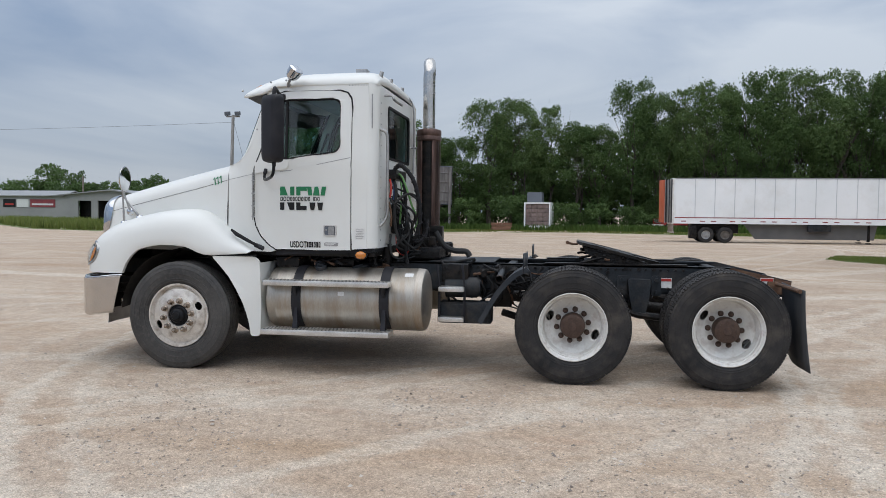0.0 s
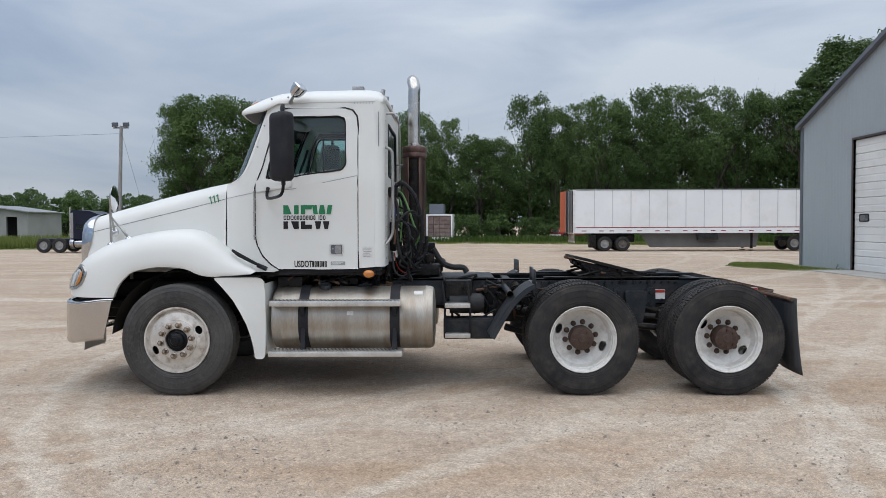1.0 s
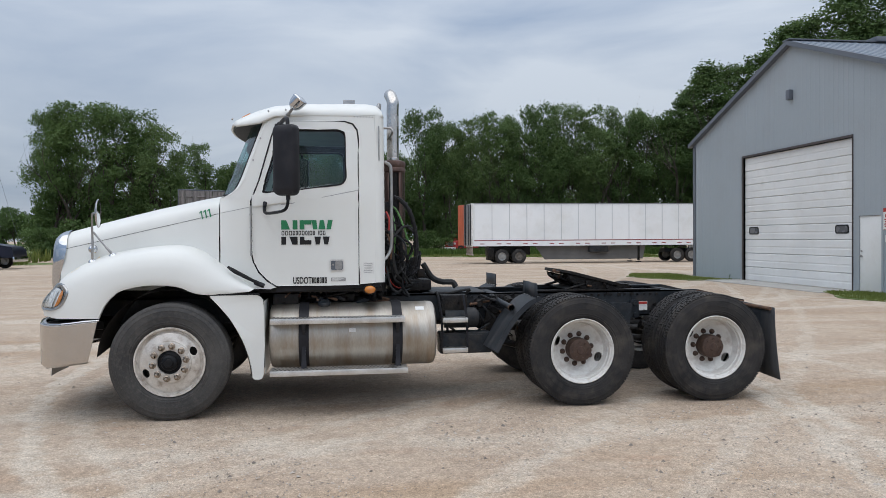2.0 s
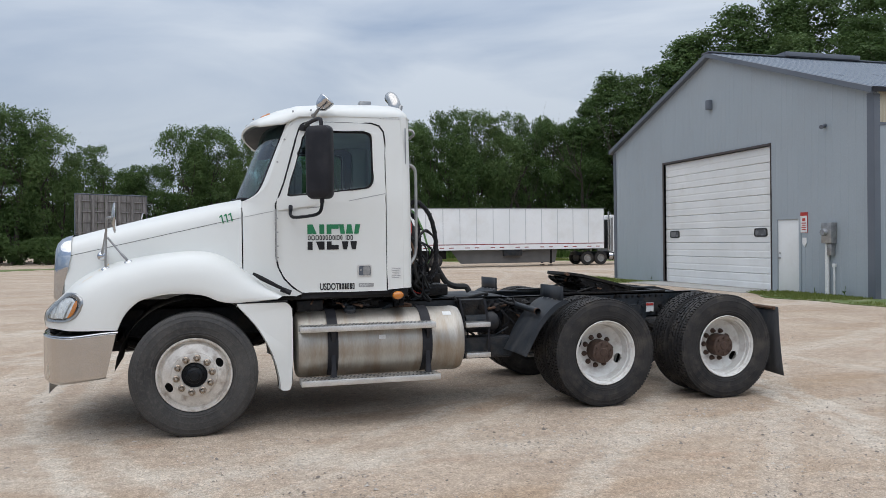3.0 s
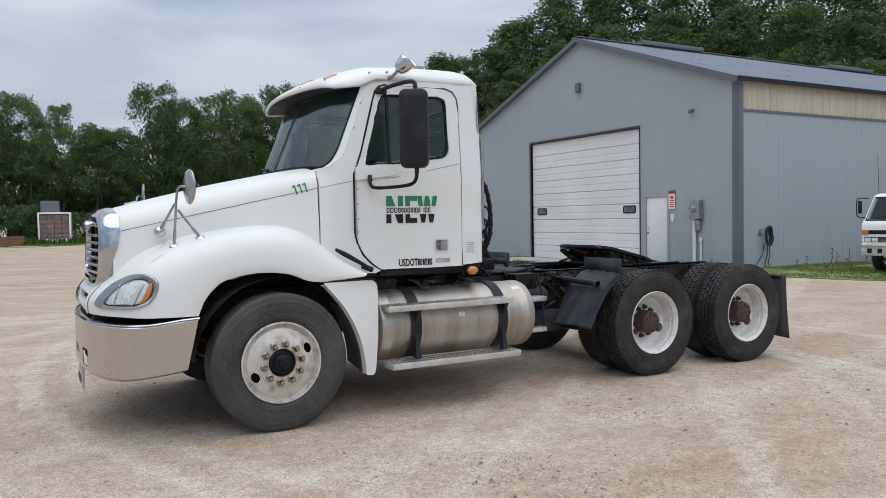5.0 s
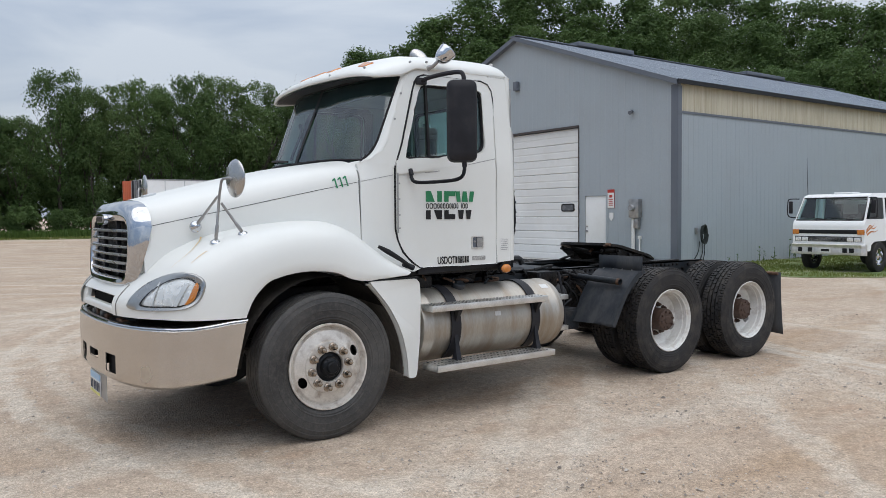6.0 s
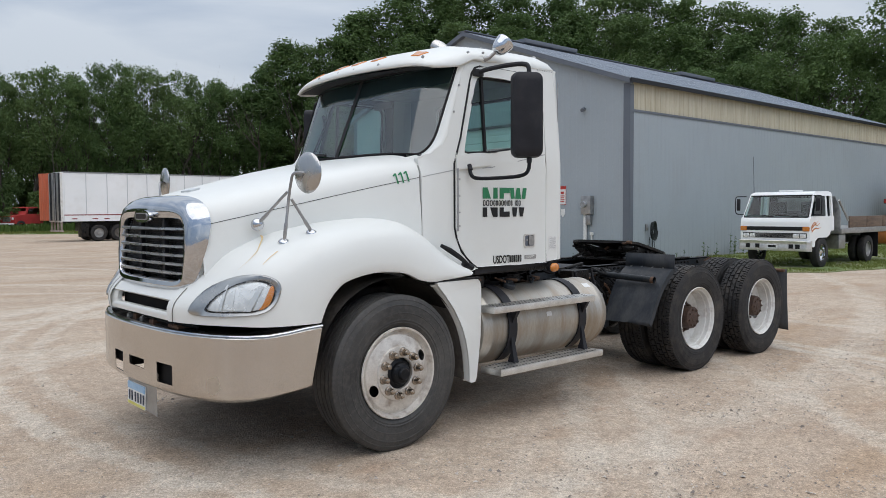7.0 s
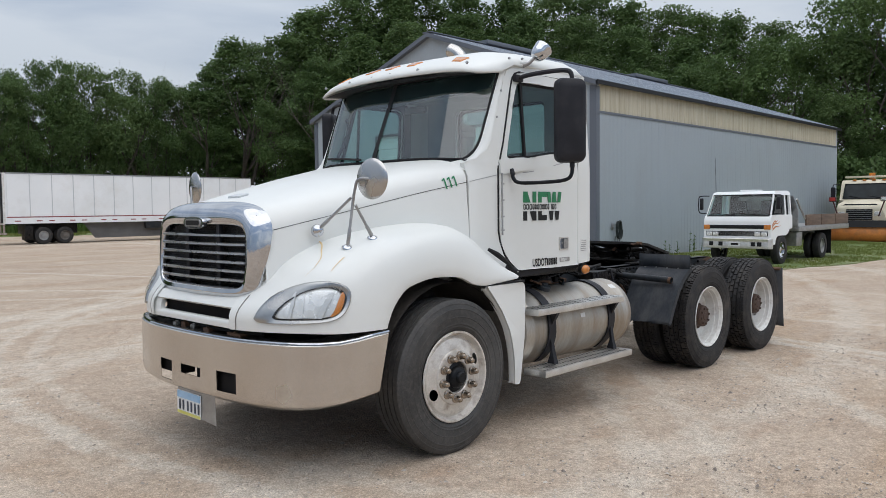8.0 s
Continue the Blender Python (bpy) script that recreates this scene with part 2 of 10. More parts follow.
WHITE = surface("white truck paint", (0.678, 0.686, 0.656), (0.718, 0.726, 0.696), 0.9, 0.40, 0, 0.012, 220, 0.012, 0.06, 0.10, dirt=(0.55, 0.52, 0.46), dirt_amount=0.16, dirt_scale=1.6)
WHITE_DULL = surface("dull white paint", (0.68, 0.68, 0.65), (0.78, 0.77, 0.74), 5, 0.45, 0, 0.05, 90, 0.05, 0.1, dirt=(0.27, 0.19, 0.12), dirt_amount=0.55, dirt_scale=9)
WHEEL_FRONT = surface("worn aluminium wheel", (0.56, 0.52, 0.47), (0.68, 0.65, 0.60), 7, 0.45, 0.4, 0.08, 90, 0.08, 0.12, dirt=(0.18, 0.12, 0.08), dirt_amount=0.75, dirt_scale=11)
LINER = surface("dirty wheel house", (0.022, 0.020, 0.018), (0.055, 0.049, 0.043), 5, 0.85, 0, 0.4, 40, 0.25, 0.06, dirt=(0.055, 0.045, 0.036), dirt_amount=0.5, dirt_scale=6)
SPLASH = surface("dusty splash panel", (0.10, 0.09, 0.08), (0.18, 0.165, 0.145), 4, 0.85, 0, 0.25, 30, 0.2, 0.06, dirt=(0.20, 0.18, 0.155), dirt_amount=0.45, dirt_scale=5)
SEAM_DARK = surface("grimy panel joint", (0.16, 0.15, 0.14), (0.26, 0.25, 0.23), 9, 0.7, 0, 0.05, 60, 0.1, 0.05)
SEAM_GREY = surface("pale panel joint", (0.50, 0.52, 0.53), (0.58, 0.60, 0.61), 3, 0.5, 0, 0.02, 40, 0.05, 0.05)
SATIN = surface("satin grille bar", (0.52, 0.53, 0.54), (0.60, 0.61, 0.62), 5, 0.28, 1.0, 0.02, 60, 0.04, 0.05)
BEZEL = surface("greyed lamp bezel", (0.36, 0.36, 0.355), (0.44, 0.44, 0.43), 5, 0.30, 1.0, 0.02, 60, 0.04, 0.05)
CHROME = surface("chrome", (0.50, 0.51, 0.53), (0.58, 0.59, 0.61), 6, 0.07, 1.0, 0.01, 60, 0.02, 0.03)
BUMPER_STEEL = surface("dulled bumper steel", (0.56, 0.53, 0.50), (0.64, 0.61, 0.57), 2.5, 0.24, 1.0, 0.02, 70, 0.05, 0.05, dirt=(0.40, 0.36, 0.31), dirt_amount=0.35, dirt_scale=5)
TANK = surface("brushed aluminium", (0.37, 0.345, 0.305), (0.48, 0.45, 0.405), 2.0, 0.50, 1.0, 0.06, 40, 0.08, 0.08, stretch=(4, 0.7, 0.7), dirt=(0.30, 0.22, 0.14), dirt_amount=0.62, dirt_scale=2.6)
TREAD_ALU = surface("step aluminium", (0.55, 0.54, 0.52), (0.70, 0.69, 0.66), 9, 0.38, 0.9, 0.3, 120, 0.12, 0.1)
STEEL = surface("galvanised steel", (0.30, 0.30, 0.30), (0.42, 0.42, 0.41), 8, 0.42, 0.85, 0.1, 120, 0.1, 0.1)
MIRROR = surface("mirror back steel", (0.45, 0.44, 0.43), (0.55, 0.54, 0.52), 9, 0.25, 1.0, 0.03, 200, 0.08, 0.06, dirt=(0.3, 0.24, 0.18), dirt_amount=0.3, dirt_scale=8)
RUBBER = surface("dusty tyre rubber", (0.018, 0.018, 0.019), (0.036, 0.034, 0.033), 6, 0.66, 0, 0.25, 140, 0.2, 0.08, dirt=(0.13, 0.11, 0.09), dirt_amount=0.45, dirt_scale=4)
RUBBER_WORN = surface("scuffed dusty tyre rubber", (0.022, 0.0215, 0.021), (0.060, 0.057, 0.053), 3.5, 0.62, 0, 0.35, 160, 0.25, 0.1, dirt=(0.12, 0.105, 0.092), dirt_amount=0.40, dirt_scale=34)
BLACK = surface("black plastic", (0.014, 0.014, 0.017), (0.022, 0.022, 0.026), 6, 0.5, 0, 0.10, 200, 0.10, 0.1, dirt=(0.07, 0.065, 0.06), dirt_amount=0.15, dirt_scale=6)
SEAL = surface("black seal", (0.010, 0.010, 0.011), (0.016, 0.016, 0.017), 9, 0.6, 0, 0.05, 100, 0.1, 0.05)
# near-black colour standing in for the shade inside openings
HOLLOW_SHADE = surface("sooty dark inside", (0.007, 0.006, 0.006), (0.014, 0.012, 0.011), 9, 0.9, 0, 0.2, 60, 0.05, 0.03)
CAB_GLASS = surface("dark cab glass", (0.010, 0.014, 0.015), (0.020, 0.026, 0.028), 3, 0.12, 0, 0.0, 40, 0.03, 0.03)
GUTTER_BLACK = surface("black gutter steel", (0.012, 0.013, 0.015), (0.020, 0.021, 0.024), 3, 0.5, 0, 0.02, 40, 0.05, 0.08)
FRAME = surface("chassis paint", (0.013, 0.017, 0.021), (0.028, 0.032, 0.037), 4, 0.5, 0.0, 0.3, 60, 0.25, 0.12, dirt=(0.085, 0.070, 0.058), dirt_amount=0.6, dirt_scale=5)
FLAP = surface("mud flap rubber", (0.018, 0.022, 0.028), (0.035, 0.040, 0.047), 3, 0.55, 0, 0.15, 70, 0.15, 0.1, stretch=(1, 1, 0.25), dirt=(0.13, 0.12, 0.11), dirt_amount=0.45, dirt_scale=3)
RUST = surface("rusty iron", (0.085, 0.040, 0.022), (0.15, 0.085, 0.050), 14, 0.8, 0.1, 0.6, 90, 0.3, 0.1, dirt=(0.04, 0.03, 0.025), dirt_amount=0.7, dirt_scale=20)
GREASE = surface("greasy iron", (0.006, 0.006, 0.007), (0.017, 0.016, 0.015), 12, 0.40, 0.2, 0.7, 45, 0.3, 0.15, dirt=(0.055, 0.040, 0.028), dirt_amount=0.45, dirt_scale=9, bump_dist=0.012)
HEAT = surface("burnt shield steel", (0.075, 0.045, 0.038), (0.15, 0.10, 0.085), 6, 0.5, 0.7, 0.2, 90, 0.2, 0.15, stretch=(3, 3, 0.6), dirt=(0.09, 0.045, 0.03), dirt_amount=0.6, dirt_scale=7)
PIPE = surface("exhaust pipe steel", (0.50, 0.49, 0.47), (0.60, 0.58, 0.56), 5, 0.24, 1.0, 0.03, 90, 0.06, 0.08, dirt=(0.30, 0.22, 0.14), dirt_amount=0.4, dirt_scale=4)
CLOTH = surface("grey seat cloth", (0.05, 0.053, 0.06), (0.085, 0.088, 0.095), 8, 0.9, 0, 0.4, 300, 0.15, 0.05)
TRIM = surface("grey cab lining", (0.34, 0.365, 0.37), (0.41, 0.435, 0.44), 4, 0.8, 0, 0.2, 150, 0.08, 0.05)
DASH = surface("dark dashboard", (0.03, 0.032, 0.035), (0.05, 0.052, 0.055), 5, 0.6, 0, 0.2, 220, 0.1, 0.08)
AMBER = surface("amber lens", (0.48, 0.15, 0.015), (0.58, 0.20, 0.025), 20, 0.2, 0, 0.2, 300, 0.1, 0.05, 0.6)
GREEN = surface("green decal", (0.010, 0.17, 0.065), (0.015, 0.20, 0.08), 6, 0.4, 0, 0.0, 100, 0.05, 0.05)
INK = surface("black decal", (0.012, 0.012, 0.013), (0.022, 0.022, 0.022), 6, 0.45, 0, 0.0, 100, 0.1, 0.05)
GREEN_HOSE = surface("green hose", (0.10, 0.26, 0.07), (0.16, 0.34, 0.11), 9, 0.5, 0, 0.1, 90, 0.15, 0.1)
RED_PLASTIC = surface("red plastic", (0.35, 0.025, 0.018), (0.45, 0.04, 0.03), 9, 0.45, 0, 0.1, 90, 0.12, 0.1)
BLUE_PLASTIC = surface("blue plastic", (0.03, 0.06, 0.18), (0.04, 0.08, 0.25), 9, 0.45, 0, 0.1, 90, 0.12, 0.1)
PAPER = surface("printed sticker", (0.62, 0.62, 0.60), (0.72, 0.72, 0.70), 30, 0.5, 0, 0.0, 150, 0.06, 0.05)
STAIN = surface("rust stain", (0.67, 0.44, 0.17), (0.71, 0.56, 0.32), 14, 0.5, 0, 0.0, 80, 0.1, 0.05)
REFLECTOR = surface("lamp reflector", (0.66, 0.66, 0.64), (0.82, 0.82, 0.80), 14, 0.26, 0.35, 0.12, 30, 0.05, 0.08)
GLASS = pane("tinted cab glass", (0.56, 0.80, 0.79), 3.1)
GLASS_SIDE = pane("tinted side glass", (0.50, 0.70, 0.67), 1.5)
LENS = pane("clear lamp lens", (0.97, 0.98, 0.98), 0.9)
SHED_GREY = surface("grey painted sheet steel", (0.306, 0.346, 0.374), (0.324, 0.364, 0.392), 0.35, 0.5, 0, 0.02, 30, 0.03, 0.08, dirt=(0.27, 0.27, 0.27), dirt_amount=0.22, dirt_scale=0.8)
SHED_DARK = surface("dark grey trim steel", (0.100, 0.115, 0.140), (0.120, 0.135, 0.160), 1, 0.45, 0, 0.02, 40, 0.05, 0.08)
SHED_BROWN = surface("dark brown trim steel", (0.045, 0.036, 0.034), (0.065, 0.052, 0.048), 1, 0.5, 0, 0.02, 40, 0.05, 0.08)
SHED_TAN = surface("tan translucent panel", (0.42, 0.375, 0.275), (0.52, 0.475, 0.365), 1.4, 0.55, 0, 0.04, 30, 0.06, 0.1, stretch=(4, 4, 0.4), dirt=(0.30, 0.24, 0.15), dirt_amount=0.5, dirt_scale=1.8)
ROOF_STEEL = surface("dark ribbed roof steel", (0.13, 0.16, 0.20), (0.17, 0.20, 0.24), 0.8, 0.35, 0.3, 0.03, 30, 0.06, 0.1)
DOOR_WHITE = surface("white door steel", (0.66, 0.67, 0.66), (0.74, 0.75, 0.74), 0.8, 0.45, 0, 0.03, 60, 0.03, 0.08, dirt=(0.48, 0.47, 0.43), dirt_amount=0.35, dirt_scale=1.6)
TRAILER_WHITE = surface("trailer panel white", (0.80, 0.82, 0.82), (0.85, 0.86, 0.86), 0.5, 0.4, 0, 0.02, 30, 0.03, 0.08, dirt=(0.55, 0.52, 0.46), dirt_amount=0.25, dirt_scale=0.9)
ORANGE = surface("faded orange door", (0.42, 0.085, 0.035), (0.52, 0.13, 0.06), 1.5, 0.55, 0, 0.1, 30, 0.1, 0.1, stretch=(3, 3, 0.5), dirt=(0.20, 0.10, 0.06), dirt_amount=0.5, dirt_scale=3)
CONCRETE = surface("concrete", (0.34, 0.33, 0.31), (0.42, 0.41, 0.38), 1.5, 0.85, 0, 0.3, 60, 0.1, 0.05)
WOOD = surface("weathered wood", (0.17, 0.135, 0.11), (0.27, 0.23, 0.20), 2.5, 0.8, 0, 0.4, 30, 0.2, 0.08, stretch=(1, 1, 6), island=0.15)
WOOD_RED = surface("red brown boards", (0.16, 0.075, 0.045), (0.24, 0.13, 0.085), 2.5, 0.8, 0, 0.4, 30, 0.2, 0.08, stretch=(0.6, 4, 4), island=0.2)
BARK = surface("bark", (0.045, 0.038, 0.030), (0.085, 0.072, 0.058), 4, 0.9, 0, 0.8, 18, 0.3, 0.05, stretch=(1, 1, 0.3), bump_dist=0.03)
PLOW_ORANGE = surface("worn orange plow", (0.50, 0.15, 0.03), (0.62, 0.22, 0.05), 2, 0.5, 0, 0.1, 40, 0.1, 0.1, dirt=(0.16, 0.09, 0.05), dirt_amount=0.6, dirt_scale=2.5)
CREAM = surface("cream truck paint", (0.62, 0.56, 0.42), (0.70, 0.64, 0.50), 1.5, 0.4, 0, 0.02, 60, 0.03, 0.08)
RED_PAINT = surface("faded red paint", (0.30, 0.025, 0.025), (0.38, 0.04, 0.035), 2, 0.45, 0, 0.03, 60, 0.06, 0.1)
BLUE_BLACK = surface("dark blue truck paint", (0.006, 0.008, 0.018), (0.010, 0.012, 0.026), 2, 0.35, 0, 0.01, 80, 0.05, 0.05, 0.1)
STRIPE = surface("dark red stripe", (0.20, 0.03, 0.04), (0.28, 0.05, 0.05), 4, 0.5, 0, 0, 60, 0.06, 0.05)
WOOD_GREY = surface("grey weathered pole", (0.24, 0.235, 0.225), (0.34, 0.33, 0.32), 2.5, 0.8, 0, 0.4, 30, 0.2, 0.08, stretch=(3, 3, 0.4))
LINE_GREY = surface("grey overhead cable", (0.12, 0.13, 0.15), (0.16, 0.17, 0.19), 5, 0.6, 0, 0.05, 60, 0.1, 0.05)
WALL_LIGHT = surface("pale grey wall steel", (0.25, 0.248, 0.24), (0.30, 0.295, 0.285), 0.4, 0.6, 0, 0.02, 20, 0.04, 0.05)
HOSE_GREY = surface("grey green hose", (0.020, 0.026, 0.025), (0.045, 0.052, 0.050), 9, 0.5, 0, 0.1, 90, 0.15, 0.1)
WIRE = surface("dark cable", (0.02, 0.02, 0.02), (0.035, 0.035, 0.035), 5, 0.6, 0, 0.05, 60, 0.1, 0.05)


def leaf_material(name, dark, light, through=0.35, leafwise=0.30, clumps=0.45):
    """Leaves: tone by tree, by clump and by single leaf, a little light passing through."""
    mt = bpy.data.materials.new(name)
    mt.use_nodes = True
    n, l = mt.node_tree.nodes, mt.node_tree.links
    bsdf = n["Principled BSDF"]
    geo, obi, co, nz = n.new("ShaderNodeNewGeometry"), n.new("ShaderNodeObjectInfo"), n.new("ShaderNodeTexCoord"), n.new("ShaderNodeTexNoise")
    nz.inputs["Scale"].default_value, nz.inputs["Detail"].default_value = 0.55, 3
    l.new(co.outputs["Object"], nz.inputs["Vector"])

    def weigh(v, k, plus):
        m = n.new("ShaderNodeMath")
        m.operation = "MULTIPLY_ADD"
        m.inputs[1].default_value = k
        l.new(v, m.inputs[0])
        if isinstance(plus, float):
            m.inputs[2].default_value = plus
        else:
            l.new(plus, m.inputs[2])
        return m.outputs[0]

    tone = weigh(obi.outputs["Random"], 0.25, weigh(geo.outputs["Random Per Island"], leafwise, weigh(nz.outputs[0], clumps * 2, -clumps * 0.55)))
    ramp = n.new("ShaderNodeValToRGB")
    ramp.color_ramp.elements[0].color, ramp.color_ramp.elements[1].color = (*dark, 1), (*light, 1)
    l.new(tone, ramp.inputs[0])
    l.new(ramp.outputs[0], bsdf.inputs["Base Color"])
    bsdf.inputs["Roughness"].default_value = 0.6
    bsdf.inputs["Specular IOR Level"].default_value = 0.25
    tl, mix = n.new("ShaderNodeBsdfTranslucent"), n.new("ShaderNodeMixShader")
    l.new(ramp.outputs[0], tl.inputs["Color"])
    mix.inputs[0].default_value = through
    l.new(bsdf.outputs[0], mix.inputs[1])
    l.new(tl.outputs[0], mix.inputs[2])
    l.new(mix.outputs[0], n["Material Output"].inputs["Surface"])
    return mt


LEAVES = leaf_material("tree leaves", (0.037, 0.075, 0.023), (0.138, 0.214, 0.068))
LEAVES_PALE = leaf_material("pale tree leaves", (0.046, 0.090, 0.028), (0.155, 0.226, 0.079))
WEEDS = leaf_material("weeds", (0.045, 0.090, 0.018), (0.12, 0.19, 0.045))
GRASS = leaf_material("grass blades", (0.100, 0.145, 0.028), (0.25, 0.27, 0.085))
SOIL = surface("lawn soil", (0.090, 0.135, 0.032), (0.14, 0.18, 0.055), 0.9, 0.9, 0, 0.6, 25, 0.3, 0.04, dirt=(0.34, 0.30, 0.22), dirt_amount=0.8, dirt_scale=0.9, bump_dist=0.02)


def gravel_material():
    """Crushed stone, dusty and driven on: patches, pale wheel tracks, stones."""
    mt = bpy.data.materials.new("gravel yard")
    mt.use_nodes = True
    n, l = mt.node_tree.nodes, mt.node_tree.links
    bsdf = n["Principled BSDF"]
    co = n.new("ShaderNodeTexCoord")
    P = co.outputs["Object"]

    def noise_of(scale, detail=6, stretch=None, rough=0.55, turn=0.0):
        t = n.new("ShaderNodeTexNoise")
        t.inputs["Scale"].default_value, t.inputs["Detail"].default_value, t.inputs["Roughness"].default_value = scale, detail, rough
        if stretch:
            mp = n.new("ShaderNodeMapping")
            mp.inputs["Scale"].default_value = stretch
            mp.inputs["Rotation"].default_value = (0, 0, turn)
            l.new(P, mp.inputs["Vector"])
            l.new(mp.outputs[0], t.inputs["Vector"])
        else:
            l.new(P, t.inputs["Vector"])
        return t.outputs[0]

    def rng(v, a, b, c, d):
        r = n.new("ShaderNodeMapRange")
        r.inputs["From Min"].default_value, r.inputs["From Max"].default_value = a, b
        r.inputs["To Min"].default_value, r.inputs["To Max"].default_value = c, d
        l.new(v, r.inputs["Value"])
        return r.outputs[0]

    def math2(op, a, b):
        m = n.new("ShaderNodeMath")
        m.operation = op
        for k, v in enumerate((a, b)):
            if isinstance(v, (int, float)):
                m.inputs[k].default_value = v
            else:
                l.new(v, m.inputs[k])
        return m.outputs[0]

    def mixc(f, a, b):
        m = n.new("ShaderNodeMix")
        m.data_type = "RGBA"
        l.new(f, m.inputs[0])
        for k, v in ((6, a), (7, b)):
            if isinstance(v, tuple):
                m.inputs[k].default_value = (*v, 1)
            else:
                l.new(v, m.inputs[k])
        return m.outputs[2]

    col = mixc(rng(noise_of(0.35), 0.38, 0.64, 0, 1), (0.425, 0.332, 0.252), (0.505, 0.411, 0.320))
    col = mixc(rng(noise_of(0.55, 8, (0.35, 1.5, 1), 0.6, 0.25), 0.50, 0.68, 0, 0.75), col, (0.385, 0.272, 0.178))
    col = mixc(rng(noise_of(1.7, 9, (0.5, 1.2, 1), 0.7, 0.5), 0.56, 0.70, 0, 0.6), col, (0.40, 0.265, 0.18))
    col = mixc(rng(noise_of(0.8, 9, (0.22, 1.6, 1), 0.65, -0.12), 0.53, 0.70, 0, 0.40), col, (0.58, 0.505, 0.415))
    sep = n.new("ShaderNodeSeparateXYZ")
    l.new(P, sep.inputs[0])
    # fine streaks swept round by turning wheels
    for k, (cx, cy) in enumerate(SWEEPS):
        dx, dy = math2("SUBTRACT", sep.outputs[0], cx), math2("SUBTRACT", sep.outputs[1], cy)
        d = math2("SQRT", math2("ADD", math2("MULTIPLY", dx, dx), math2("MULTIPLY", dy, dy)), 0)
        arc = math2("MULTIPLY", math2("ARCTAN2", dx, dy), 3.0)
        cmb, t = n.new("ShaderNodeCombineXYZ"), n.new("ShaderNodeTexNoise")
        l.new(math2("MULTIPLY", d, 2.6), cmb.inputs[0])
        l.new(arc, cmb.inputs[1])
        cmb.inputs[2].default_value = 3.7 * k
        t.inputs["Scale"].default_value, t.inputs["Detail"].default_value, t.inputs["Roughness"].default_value = 1.0, 7, 0.62
        l.new(cmb.outputs[0], t.inputs["Vector"])
        where = rng(noise_of(0.30 + 0.07 * k, 3), 0.42, 0.60, 0.15, 1.0)
        col = mixc(math2("MULTIPLY", rng(t.outputs[0], 0.54, 0.74, 0, 0.42), where), col, (0.585, 0.515, 0.43))
        col = mixc(math2("MULTIPLY", rng(t.outputs[0], 0.48, 0.30, 0, 0.5), where), col, (0.36, 0.268, 0.195))
    # pale wheel tracks: wide arcs where trucks turn
    for cx, cy, rad, wide, pale in TRACKS:
        dx, dy = math2("SUBTRACT", sep.outputs[0], cx), math2("SUBTRACT", sep.outputs[1], cy)
        d = math2("SQRT", math2("ADD", math2("MULTIPLY", dx, dx), math2("MULTIPLY", dy, dy)), 0)
        off = math2("ABSOLUTE", math2("SUBTRACT", d, rad), 0)
        wob = math2("ADD", off, rng(noise_of(2.2), 0.3, 0.7, -0.10, 0.10))
        edge = rng(wob, wide * 0.45, wide, pale, 0.0)
        patch = math2("MULTIPLY", edge, rng(noise_of(2.6, 9, None, 0.7), 0.30, 0.56, 0.0, 1.0))
        col = mixc(patch, col, (0.585, 0.52, 0.435))
    # stones of two sizes
    big, small = n.new("ShaderNodeTexVoronoi"), n.new("ShaderNodeTexVoronoi")
    big.inputs["Scale"].default_value, small.inputs["Scale"].default_value = 58, 130
    l.new(P, big.inputs["Vector"])
    l.new(P, small.inputs["Vector"])
    hs = n.new("ShaderNodeSeparateColor")
    l.new(small.outputs["Color"], hs.inputs[0])
    hb = n.new("ShaderNodeSeparateColor")
    l.new(big.outputs["Color"], hb.inputs[0])
    sc = n.new("ShaderNodeVectorMath")
    sc.operation = "SCALE"
    l.new(col, sc.inputs[0])
    tone = math2("MULTIPLY", rng(hs.outputs[0], 0, 1, 0.80, 1.24), rng(hb.outputs[1], 0, 1, 0.87, 1.17))
    tone = math2("MULTIPLY", tone, rng(small.outputs["Distance"], 0.15, 0.75, 1.05, 0.82))
    tone = math2("MULTIPLY", tone, rng(noise_of(210, 3), 0.3, 0.7, 0.88, 1.12))
    tone = math2("MULTIPLY", tone, rng(noise_of(9, 6, None, 0.7), 0.3, 0.7, 0.82, 1.17))
    # single pebbles, dark or pale, pressed into the dust
    peb = n.new("ShaderNodeTexVoronoi")
    peb.inputs["Scale"].default_value = 24
    l.new(P, peb.inputs["Vector"])
    hp = n.new("ShaderNodeSeparateColor")
    l.new(peb.outputs["Color"], hp.inputs[0])
    on = math2("MULTIPLY", math2("GREATER_THAN", hp.outputs[0], 0.72), rng(peb.outputs["Distance"], 0.20, 0.27, 1, 0))
    shade = math2("ADD", math2("MULTIPLY", on, rng(hp.outputs[1], 0, 1, -0.42, 0.26)), 1.0)
    tone = math2("MULTIPLY", tone, shade)
    l.new(tone, sc.inputs["Scale"])
    l.new(sc.outputs[0], bsdf.inputs["Base Color"])
    bsdf.inputs["Roughness"].default_value = 0.92
    bsdf.inputs["Specular IOR Level"].default_value = 0.25
    h = math2("ADD", math2("MULTIPLY", rng(big.outputs["Distance"], 0.0, 0.6, 1, 0), 0.6), math2("MULTIPLY", rng(small.outputs["Distance"], 0, 0.6, 1, 0), 0.4))
    h = math2("ADD", math2("ADD", h, noise_of(14, 5)), math2("MULTIPLY", on, 0.8))
    bp = n.new("ShaderNodeBump")
    bp.inputs["Strength"].default_value, bp.inputs["Distance"].default_value = 0.7, 0.012
    l.new(h, bp.inputs["Height"])
